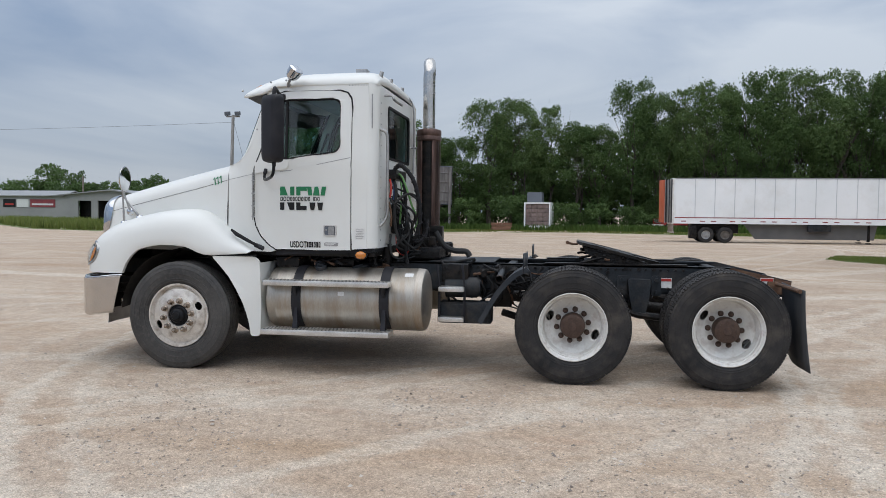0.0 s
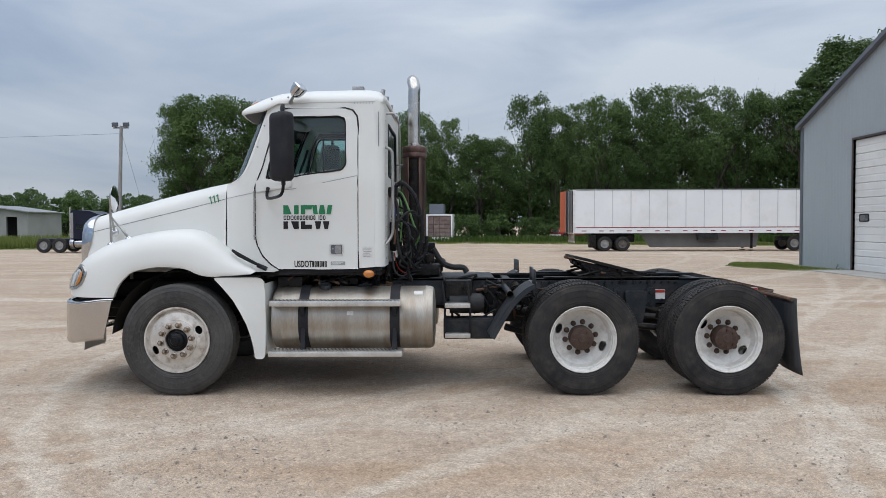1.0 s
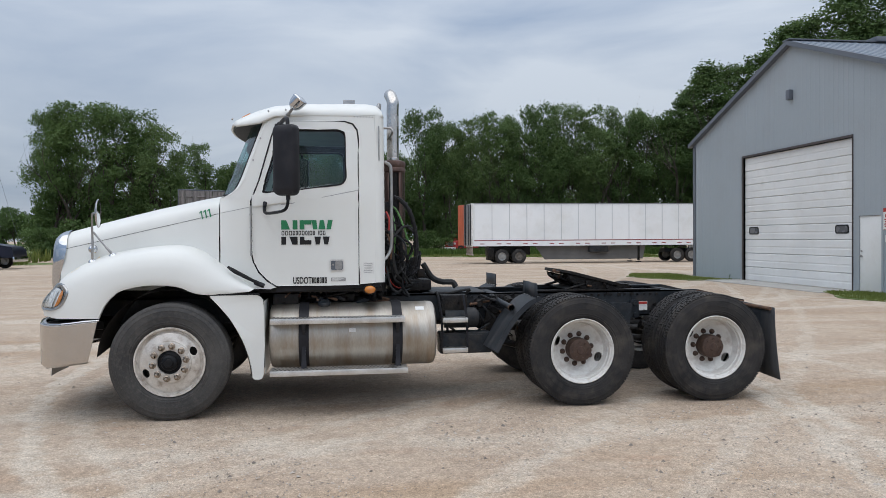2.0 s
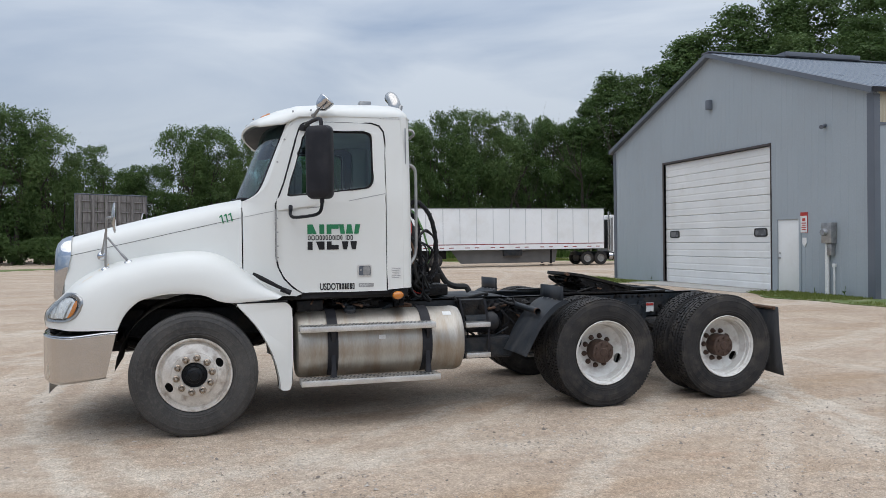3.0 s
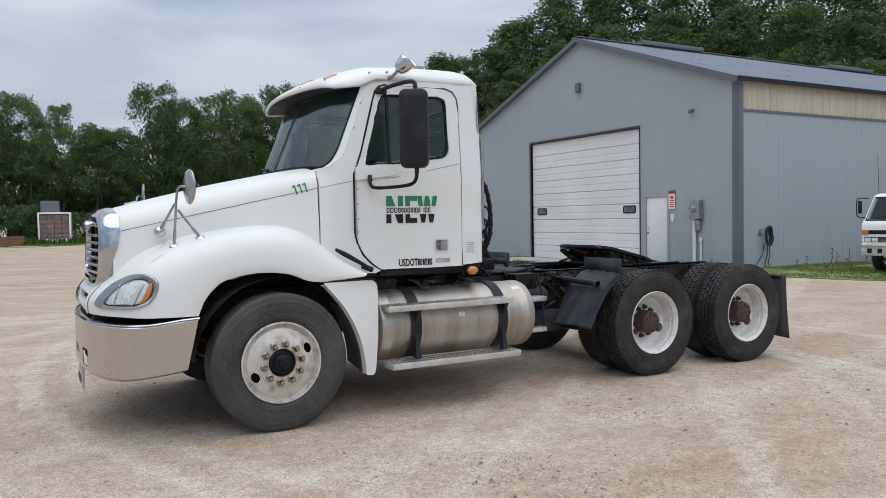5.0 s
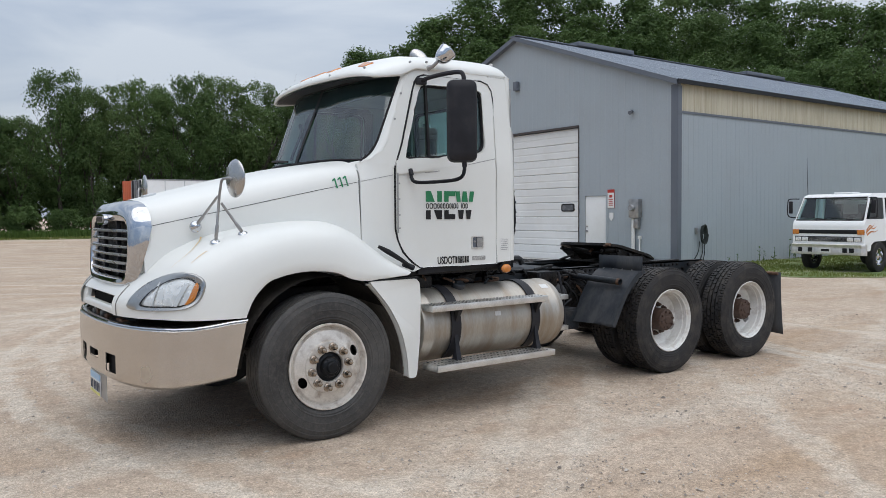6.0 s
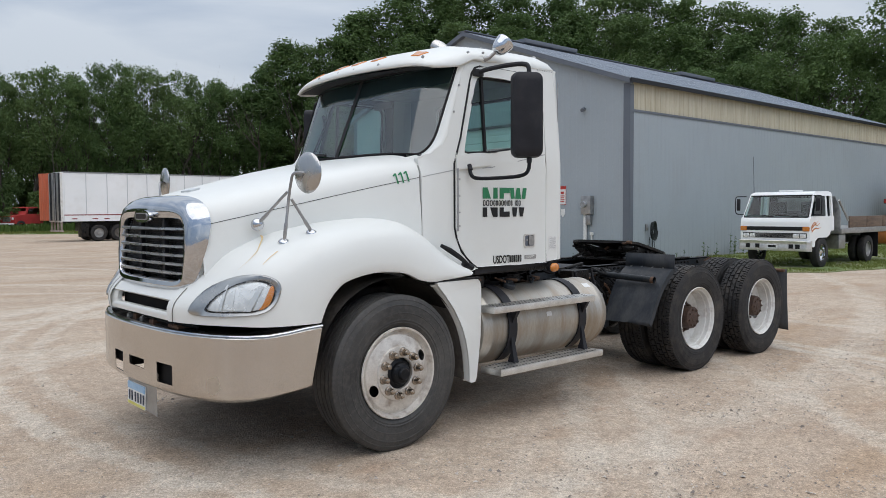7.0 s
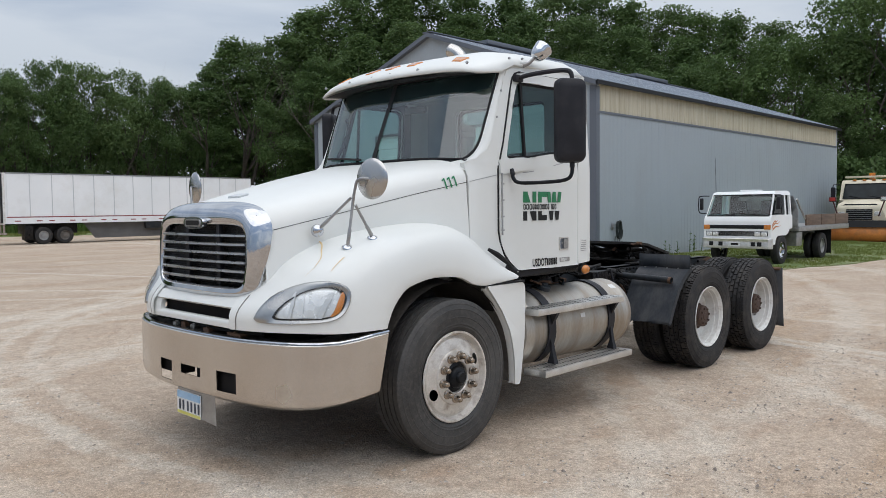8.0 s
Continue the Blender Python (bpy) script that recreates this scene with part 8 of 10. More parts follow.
# the pierced part of the shield: every second small cell is open
bm = bmesh.new()
for i in range(16):
    a0, a1 = radians(-53 + 6 * i), radians(-47 + 6 * i)
    for j in range(96):
        if (i + j) % 2 and 0 < i < 15:
            continue
        z0, z1 = 1.14 + 0.0124 * j, 1.14 + 0.0124 * (j + 1)
        bm.faces.new([bm.verts.new((EX + 0.134 * math.cos(a), EY + 0.134 * math.sin(a), z)) for a, z in ((a0, z0), (a1, z0), (a1, z1), (a0, z1))])
part("pierced_shield", bm, HEAT, exhaust, "pierced brown heat shield")
bm = bmesh.new()
for z in (1.2, 1.7, 2.25):
    tube(bm, [(1.89, 0.60, z), (1.99, 0.64, z)], 0.015, 6)
part("stay", bm, STEEL, exhaust)
bm = bmesh.new()
tube(bm, curve_pts([(EX, EY, 1.1), (EX, EY, 0.98), (2.0, 0.62, 0.90), (1.6, 0.55, 0.88)]), 0.062, 16)
part("lower_pipe", bm, HEAT, exhaust)

# hoses behind the cab ----------------------------------------------------------
hoses = thing("air_hoses", "", "")
hoses.parent = truck
bm = bmesh.new()
box(bm, 1.896, 1.99, -0.60, -0.10, 1.84, 1.94, 0.015)
box(bm, 1.896, 1.96, -0.42, -0.16, 1.30, 1.60, 0.02)
part("hose_rack", bm, GREASE, hoses)
HOSES = [
    (SEAL, 0.026, [(1.98, -0.55, 1.88), (2.10, -0.60, 1.98), (2.28, -0.62, 1.85), (2.37, -0.60, 1.60), (2.36, -0.58, 1.36), (2.24, -0.52, 1.22), (2.10, -0.45, 1.30), (2.04, -0.4, 1.5)]),
    (SEAL, 0.024, [(2.0, -0.45, 1.9), (2.14, -0.52, 1.80), (2.17, -0.55, 1.55), (2.20, -0.52, 1.34), (2.30, -0.5, 1.22), (2.42, -0.46, 1.30), (2.43, -0.44, 1.45)]),
    (WIRE, 0.020, [(1.98, -0.5, 1.86), (2.06, -0.62, 1.72), (2.05, -0.66, 1.45), (2.12, -0.62, 1.22), (2.26, -0.50, 1.16), (2.36, -0.42, 1.22)]),
    (GREEN_HOSE, 0.012, [(1.98, -0.42, 1.90), (2.10, -0.52, 1.88), (2.20, -0.56, 1.72), (2.26, -0.56, 1.58), (2.33, -0.5, 1.44), (2.25, -0.46, 1.34)]),
    (GREEN_HOSE, 0.012, [(1.98, -0.30, 1.88), (2.08, -0.45, 1.80), (2.10, -0.52, 1.60), (2.08, -0.5, 1.40)]),
    (WIRE, 0.016, [(1.99, -0.66, 1.66), (2.06, -0.72, 1.60), (2.14, -0.68, 1.66), (2.24, -0.6, 1.70), (2.34, -0.52, 1.66)]),
    (RED_PLASTIC, 0.013, [(1.975, -0.62, 1.84), (2.01, -0.68, 1.76), (2.0, -0.70, 1.66)]),
    (BLUE_PLASTIC, 0.013, [(1.975, -0.52, 1.84), (2.02, -0.58, 1.75), (2.02, -0.6, 1.64)]),
    (SEAL, 0.022, [(2.04, -0.40, 1.5), (2.08, -0.5, 1.2), (2.2, -0.46, 1.10), (2.4, -0.36, 1.12)]),
    (WIRE, 0.030, [(2.33, -0.25, 1.32), (2.42, -0.24, 1.18), (2.52, -0.22, 1.13), (2.64, -0.20, 1.12), (2.68, -0.20, 1.07)]),
    (RUST, 0.012, [(1.985, -0.70, 1.62), (2.03, -0.74, 1.5), (2.02, -0.72, 1.38)]),
    (RED_PLASTIC, 0.008, [(1.98, -0.35, 1.28), (2.05, -0.52, 1.14), (2.16, -0.55, 1.09), (2.22, -0.5, 1.15)]),
    (WIRE, 0.014, [(1.98, -0.6, 1.3), (2.02, -0.7, 1.12), (2.12, -0.66, 1.06), (2.2, -0.56, 1.1)]),
]
for mt, r, pts in HOSES:
    bm = bmesh.new()
    if r != 0.030:
        pts = [(1.935 + (x - 1.98) * 0.74, y, z) for x, y, z in pts]
        r *= 0.8
    tube(bm, curve_pts(pts, 7), r, 8)
    part("hose", bm, mt, hoses)
rnd = random.Random(77)
for k in range(11):
    x, y = rnd.uniform(1.955, 2.10), rnd.uniform(-0.62, -0.38)
    zt = rnd.uniform(1.45, 1.9)
    pts = [(1.925, y + 0.05, zt)]
    for q in range(rnd.randint(3, 5)):
        pts.append((x + rnd.uniform(-0.04, 0.14), y + rnd.uniform(-0.12, 0.12), zt - 0.14 * (q + 1) + rnd.uniform(-0.06, 0.08)))
    pts.append((x + rnd.uniform(0, 0.2), y + rnd.uniform(0, 0.2), rnd.uniform(1.08, 1.2)))
    bm = bmesh.new()
    tube(bm, curve_pts(pts, 6), rnd.uniform(0.007, 0.013), 6)
    part("hose", bm, (SEAL, WIRE, SEAL, FRAME, WIRE, RUST)[k % 6], hoses)
for s in SEG_BY_SIDE:
    bm = bmesh.new()
    lathe(bm, [(0.0005, -0.055), (0.245, -0.055), (0.268, -0.03), (0.268, 0.12), (0.0005, 0.14)], 28)
    part("brake_drum", bm, GREASE, chassis, m=pose(0, s * 1.06, 0.515, 0, 0, 0 if s < 0 else 180))
# coiled wrap on the two thick hoses
for pts, r in ((HOSES[0][2], 0.023), (HOSES[1][2], 0.021)):
    bm = bmesh.new()
    path = curve_pts([(1.935 + (x - 1.98) * 0.74, y, z) for x, y, z in pts], 14)
    coil = []
    for i, p in enumerate(path):
        d = (path[min(i + 1, len(path) - 1)] - path[max(i - 1, 0)]).normalized()
        a, b = frame_of(d)
        t = i * 1.3
        coil.append(p + (a * math.cos(t) + b * math.sin(t)) * r)
    tube(bm, coil, 0.007, 5)
    part("spiral_wrap", bm, BLACK, hoses)
bm = bmesh.new()
rnd = random.Random(31)
for k in range(16):
    x, y, z = rnd.uniform(2.0, 2.42), rnd.uniform(-0.42, 0.3), rnd.uniform(1.08, 1.30)
    d = rnd.uniform(0.03, 0.07)
    box(bm, x - d, x + d, y - d, y + d, z - d, z + d * 1.2, 0.012)
box(bm, 1.97, 2.40, -0.40, 0.45, 1.05, 1.16, 0.02)
part("valve_block", bm, GREASE, hoses)
# cab rear suspension under the cab
for s in SEG_BY_SIDE:
    bm = bmesh.new()
    tube(bm, [(1.88, s * 0.52, 1.0), (1.88, s * 0.52, 1.2)], 0.05, 12)
    part("cab_mount", bm, GREASE, truck)
    part("cab_damper", tube(bmesh.new(), [(1.80, s * 0.70, 0.98), (1.80, s * 0.70, 1.18)], 0.028, 8), GREASE, truck)
    bm = bmesh.new()
    slab(bm, [(0.90, 1.10), (1.845, 1.13), (1.845, 1.165), (0.90, 1.155)], [], lambda u, v, d: (u, s * (0.99 - d), v), 0.03)
    part("cab_sill", bm, BLACK, truck, smooth=False)
bm = bmesh.new()
box(bm, 0.45, 1.865, -0.96, 0.96, 1.09, 1.138, 0.01)
part("cab_floor_pan", bm, GREASE, truck)
bm = bmesh.new()
box(bm, 0.86, 1.10, -0.90, -0.50, 0.97, 1.08, 0.03)
part("air_dryer", bm, GREASE, truck)
part("junction_box", box(bmesh.new(), 1.45, 1.62, -0.80, -0.55, 0.99, 1.06, 0.02), GREASE, truck)
rnd = random.Random(23)
for k in range(30):
    x, y, z = rnd.uniform(0.9, 1.9), rnd.uniform(-0.92, -0.55), rnd.uniform(1.0, 1.10)
    bm = bmesh.new()
    tube(bm, curve_pts([(x, y, z), (x + rnd.uniform(-0.1, 0.1), y + rnd.uniform(-0.06, 0.06), z + rnd.uniform(-0.06, 0.05)), (x + rnd.uniform(-0.2, 0.2), y + rnd.uniform(-0.1, 0.1), z + rnd.uniform(-0.05, 0.05))], 4), rnd.uniform(0.006, 0.016), 6)
    part("cable", bm, (SEAL, WIRE, GREASE, RUST, FRAME)[k % 5], truck)
for k in range(24):
    x, y, z = rnd.uniform(2.5, 3.35), rnd.uniform(-0.62, -0.48), rnd.uniform(0.62, 1.02)
    bm = bmesh.new()
    tube(bm, curve_pts([(x, y, z), (x + rnd.uniform(-0.1, 0.12), y - rnd.uniform(0, 0.05), z + rnd.uniform(-0.1, 0.06)), (x + rnd.uniform(-0.2, 0.25), y, z + rnd.uniform(-0.14, 0.08))], 4), rnd.uniform(0.006, 0.015), 6)
    part("cable", bm, (SEAL, WIRE, GREASE, FRAME, RUST, SEAL)[k % 6], truck)
# grab handle and slots at the cab's rear corner
bm = bmesh.new()
tube(bm, curve_pts([(1.895, -0.905, 2.30), (1.950, -0.885, 2.27), (1.965, -0.88, 2.18), (1.965, -0.88, 1.8), (1.965, -0.87, 1.55), (1.945, -0.875, 1.45), (1.895, -0.90, 1.38)], 5), 0.015, 10)
part("grab_handle", bm, STEEL, truck, "bent steel grab handle")
for z0, z1 in ((1.90, 2.10), (1.72, 1.87)):
    bm = bmesh.new()
    slab(bm, rounded(-0.955, -0.930, z0, z1, 0.011), [], lambda u, v, d: (1.8895 - d, u, v), 0.012)
    part("vent_slot", bm, SEAL, truck)
bm = bmesh.new()
tube(bm, [(1.845, -1.000, 2.30), (1.845, -1.000, 2.62)], 0.006, 6)
part("rain_seam", bm, STEEL, truck)
# things on the roof edge
bm = bmesh.new()
box(bm, 1.525, 1.640, -0.42, -0.30, 2.86, 2.962, 0.006)
part("antenna_box", bm, STEEL, truck, "small grey box on the roof")
for y in (-0.72, -0.3, 0.25):
    part("roof_fitting", tube(bmesh.new(), [(1.85, y, 2.815), (1.87, y, 2.875)], [0.028, 0.018], 8), STEEL, truck)
bm = bmesh.new()
tube(bm, curve_pts([(1.89, -0.72, 2.64), (1.97, -0.72, 2.64), (1.99, -0.70, 2.60), (1.99, -0.35, 2.6)]), 0.013, 6)
part("rear_rail", bm, STEEL, truck)
bm = bmesh.new()
tube(bm, curve_pts([(1.87, 0.55, 2.82), (1.93, 0.56, 2.7), (1.935, 0.58, 2.3), (1.93, 0.56, 1.95)]), 0.010, 6)
part("roof_conduit", bm, STEEL, truck)
spot = part("spot_lamp", lathe(bmesh.new(), [(0.0005, -0.088), (0.022, -0.084), (0.042, -0.070), (0.058, -0.048), (0.069, -0.015), (0.073, 0.02), (0.076, 0.03), (0.076, 0.045), (0.070, 0.052), (0.045, 0.060), (0.0005, 0.064)], 28, "z"), CHROME, truck, "chrome bullet spot lamp", m=pose(1.110, -1.075, 2.815, 14, 42, 0) @ Matrix.Scale(0.95, 4))
bm = bmesh.new()
tube(bm, [(1.02, -0.975, 2.715), (1.035, -1.02, 2.725), (1.065, -1.05, 2.765)], [0.022, 0.014, 0.014], 8)
part("lamp_foot", bm, STEEL, spot, m=spot.matrix_basis.inverted())

# mirrors on the doors ------------------------------------------------------------
for s in SEG_BY_SIDE:
    mir = thing("door_mirror", "", "")
    mir.parent = truck
    m = pose(1.02, s * 1.41, 1.955, 0, 0, -33 if s < 0 else 33)
    bm = bmesh.new()
    rows = []
    for d, k in ((-0.055, 0.55), (-0.05, 0.80), (-0.035, 0.94), (0.0, 1.0), (0.045, 1.0), (0.05, 0.985)):
        rows.append([m @ Vector((lerp(0, u, k if abs(u) > 0 else 1), d, 0.305 + (v - 0.305) * (0.5 + 0.5 * k))) for u, v in rounded(-0.112, 0.112, 0.0, 0.61, 0.05, 4)])
    # the housing bulges forwards, the glass looks rearwards
    loft(bm, rows, True, True)
    part("housing", bm, BLACK, mir, "black plastic mirror housing")
    bm = bmesh.new()
    slab(bm, rounded(-0.098, 0.098, 0.03, 0.58, 0.03), [], lambda u, v, d: m @ Vector((u, 0.051 + d, v)), 0.003)
    part("glass", bm, CHROME, mir)
    bm = bmesh.new()
    tube(bm, curve_pts([(0.945, s * 0.985, 2.605), (0.96, s * 1.08, 2.622), (1.0, s * 1.25, 2.632), (1.03, s * 1.36, 2.628), (1.04, s * 1.40, 2.605), (1.04, s * 1.41, 2.55)], 5), 0.017, 8)
    part("upper_arm", bm, BLACK, mir)
    bm = bmesh.new()
    box(bm, 0.90, 0.99, min(s * 0.965, s * 1.005), max(s * 0.965, s * 1.005), 2.578, 2.632, 0.012)
    part("arm_base", bm, BLACK, mir)
    bm = bmesh.new()
    tube(bm, curve_pts([(0.81, s * 1.035, 1.905), (0.806, s * 1.05, 1.845), (0.83, s * 1.10, 1.814), (0.93, s * 1.27, 1.816), (1.005, s * 1.38, 1.832), (1.035, s * 1.41, 1.88), (1.04, s * 1.41, 1.98)], 5), 0.0145, 8)
    part("lower_arm", bm, DARK_IRON, mir)
    for p, q, rad in (((0.81, s * 1.025, 1.915), (0.808, s * 1.045, 1.875), 0.018), ((1.04, s * 1.41, 1.92), (1.04, s * 1.41, 1.96), 0.019)):
        bm = bmesh.new()
        tube(bm, [p, q], rad, 8)
        part("arm_collar", bm, BLACK, mir)
# round mirrors on the fenders
for s in SEG_BY_SIDE:
    fm = thing("fender_mirror", "", "")
    fm.parent = truck
    m = pose(-0.61, s * 1.09, 1.815, 0, 0, 7 if s < 0 else -7)
    bm = bmesh.new()
    lathe(bm, [(0.0005, -0.022), (0.05, -0.02), (0.10, -0.010), (0.122, -0.002), (0.126, 0.004), (0.122, 0.010)], 36, "x")
    part("bowl", bm, MIRROR, fm, "round stainless mirror bowl", m=m)
    bm = bmesh.new()
    lathe(bm, [(0.119, 0.006), (0.08, 0.012), (0.0005, 0.016)], 36, "x")
    part("glass", bm, CHROME, fm, m=m)
    joint = Vector((-0.685, s * 1.005, 1.71))
    feet = [fender_tree[s].find_nearest(Vector((-0.52, s * 0.985, 1.46)))[0], fender_tree[s].find_nearest(Vector((-0.70, s * 0.955, 1.40)))[0], Vector((-0.76, s * 0.735, 1.50))]
    tops = [Vector((-0.675, s * 1.01, 1.655)), joint, Vector((-0.69, s * 0.985, 1.70))]
    for f, q in zip(feet, tops):
        bm = bmesh.new()
        mid = f.lerp(q, 0.35)
        tube(bm, [f, f.lerp(q, 0.12), mid, f.lerp(q, 0.37), q], [0.008, 0.012, 0.012, 0.009, 0.009], 10)
        part("strut", bm, STEEL, fm)
        bm = bmesh.new()
        lathe(bm, [(0.037, -0.004), (0.035, 0.004), (0.020, 0.016), (0.0005, 0.020)] if f is not feet[2] else [(0.041, -0.01), (0.040, 0.008), (0.032, 0.024), (0.016, 0.034), (0.0005, 0.036)], 18, "z")
        nrm = Vector((0, s * 0.35, 1)) if f is not feet[2] else Vector((-0.3, s, 0.1))
        part("foot", bm, CHROME, fm, m=Matrix.Translation(f) @ nrm.to_track_quat("Z", "Y").to_matrix().to_4x4())
    bm = bmesh.new()
    tube(bm, curve_pts([joint, (-0.68, s * 1.015, 1.76), (-0.675, s * 1.03, 1.805), (-0.655, s * 1.06, 1.818), (-0.625, s * 1.085, 1.815)], 4), 0.009, 8)
    part("arm", bm, STEEL, fm)

# hood latches -------------------------------------------------------------------
for s in SEG_BY_SIDE:
    bm = bmesh.new()
    tube(bm, [(0.485, s * 1.075, 1.335), (0.55, s * 1.105, 1.295), (0.66, s * 1.10, 1.235), (0.77, s * 1.07, 1.175)], [0.012, 0.020, 0.017, 0.012], 8)
    lt = part("hood_latch", bm, SEAL, truck, "black rubber hood latch")
    bm = bmesh.new()
    tube(bm, [(0.715, s * 1.06, 1.195), (0.80, s * 1.07, 1.160)], 0.022, 8)
    part("latch_hook", bm, BLACK, lt)

# writing and emblem ---------------------------------------------------------------
def on_door(u, v, d):
    return (u, -(cab_y(v, u) + 0.0062 - d), v)


def strokes(name, polys, material, parent, z0, z1):
    """Shapes of the emblem, cut to a band of heights."""
    for order, p in enumerate(polys):
        out = []
        L = len(p)
        for i in range(L):
            a, b = p[i], p[(i + 1) % L]
            def clip(zl, a=a, b=b):
                t = (zl - a[1]) / (b[1] - a[1])
                return (lerp(a[0], b[0], t), zl)
            if z0 <= a[1] <= z1:
                out.append(a)
            cuts = [zl for zl in (z0, z1) if (a[1] - zl) * (b[1] - zl) < 0]
            for zl in sorted(cuts, key=lambda q: abs(q - a[1])):
                out.append(clip(zl))
        if len(out) > 2:
            bm = bmesh.new()
            slab(bm, out, [], lambda u, v, d: (u, on_door(u, v, d)[1] - 0.0004 * order, v), 0.0012)
            part(name, bm, material, parent, smooth=False)


Z0, Z1 = 1.530, 1.752
EMBLEM = [
    [(0.952, Z0), (0.995, Z0), (0.995, Z1), (0.952, Z1)], [(1.055, Z0), (1.098, Z0), (1.098, Z1), (1.055, Z1)], [(0.965, Z1), (0.998, Z1), (1.086, Z0), (1.052, Z0)],
    [(1.118, Z0), (1.160, Z0), (1.160, Z1), (1.118, Z1)], [(1.150, Z1 - 0.040), (1.222, Z1 - 0.040), (1.226, Z1), (1.150, Z1)], [(1.150, Z0), (1.222, Z0), (1.222, Z0 + 0.040), (1.150, Z0 + 0.040)],
    [(1.225, Z1), (1.268, Z1), (1.296, Z0), (1.262, Z0)], [(1.300, Z1), (1.336, Z1), (1.296, Z0), (1.262, Z0)], [(1.300, Z1), (1.336, Z1), (1.372, Z0), (1.338, Z0)], [(1.372, Z1), (1.415, Z1), (1.372, Z0), (1.338, Z0)],
]
strokes("emblem_top", EMBLEM, GREEN, near_door, 1.668, Z1)
strokes("emblem_foot", EMBLEM, INK, near_door, Z0, 1.602)
x = 0.955
for k, w in enumerate((0.030, 0.034, 0.034, 0.026, 0.024, 0.028, 0.030, 0.026, 0.010, 0.030, 0.024, 0, 0.010, 0.030, 0.028)):
    if w:
        bm = bmesh.new()
        if w > 0.012:
            slab(bm, rounded(x, x + w - 0.006, 1.614, 1.656, 0.009, 3), [rounded(x + 0.006, x + w - 0.012, 1.621, 1.649, 0.005, 3)], on_door, 0.001)
        else:
            slab(bm, [(x, 1.614), (x + 0.006, 1.614), (x + 0.006, 1.656), (x, 1.656)], [], on_door, 0.001)
        part("emblem_bar", bm, INK, near_door, smooth=False)
    x += (w or 0.022) + 0.001
dot = lettering("USDOT", 0.082, INK, near_door, Matrix.Identity(4), "usdot_lettering", "black registration lettering", 0.62, 0.0022)
for v in dot.data.vertices:
    x, z = 1.052 + v.co.x, 1.176 + v.co.y
    v.co = (x, -(cab_y(z, x) + 0.0055 + 0.5 * v.co.z), z)
for k in range(6):
    bm = bmesh.new()
    x = 1.222 + 0.0235 * k
    slab(bm, [(x, 1.177), (x + 0.018, 1.177), (x + 0.018, 1.230), (x, 1.230)], [[(x + 0.007, 1.187), (x + 0.011, 1.187), (x + 0.011, 1.220), (x + 0.007, 1.220)]] if k % 2 else [], on_door, 0.001)
    part("number_bar", bm, INK, near_door, smooth=False)
bm = bmesh.new()
slab(bm, rounded(1.395, 1.530, 1.193, 1.226, 0.006), [], on_door, 0.002)
part("name_plate", bm, STEEL, near_door)
bm = bmesh.new()
for k in range(3):
    slab(bm, [(1.405, 1.199 + 0.008 * k), (1.47 + 0.02 * k, 1.199 + 0.008 * k), (1.47 + 0.02 * k, 1.203 + 0.008 * k), (1.405, 1.203 + 0.008 * k)], [], lambda u, v, d: (u, -(cab_y(v, u) + 0.0068 - d), v), 0.001)
tagged(part("plate_lines", bm, PAPER, near_door, smooth=False), kind="stuff")
bm = bmesh.new()
slab(bm, [(1.69, 1.255), (1.785, 1.255), (1.785, 1.365), (1.69, 1.365)], [], lambda u, v, d: (u, -(cab_y(v, u) + 0.0015 - d), v), 0.001)
part("paper_sticker", bm, PAPER, cab, smooth=False)
bm = bmesh.new()
for k in range(6):
    slab(bm, [(1.70, 1.268 + 0.016 * k), (1.765 + 0.01 * (k % 2), 1.268 + 0.016 * k), (1.765 + 0.01 * (k % 2), 1.272 + 0.016 * k), (1.70, 1.272 + 0.016 * k)], [], lambda u, v, d: (u, -(cab_y(v, u) + 0.003 - d), v), 0.001)
tagged(part("sticker_lines", bm, STEEL, cab, smooth=False), kind="stuff")


def hood_hit(x, z, s):
    """Where a ray from the side meets hood or fender."""
    h = fender_tree[s].ray_cast(Vector((x, s * 3, z)), Vector((0, -s, 0)))
    g = hood_tree.ray_cast(Vector((x, s * 3, z)), Vector((0, -s, 0)))
    y = abs(g[0].y) if g[0] is not None else 0.0
    return max(y, abs(h[0].y) if h[0] is not None else 0.0)


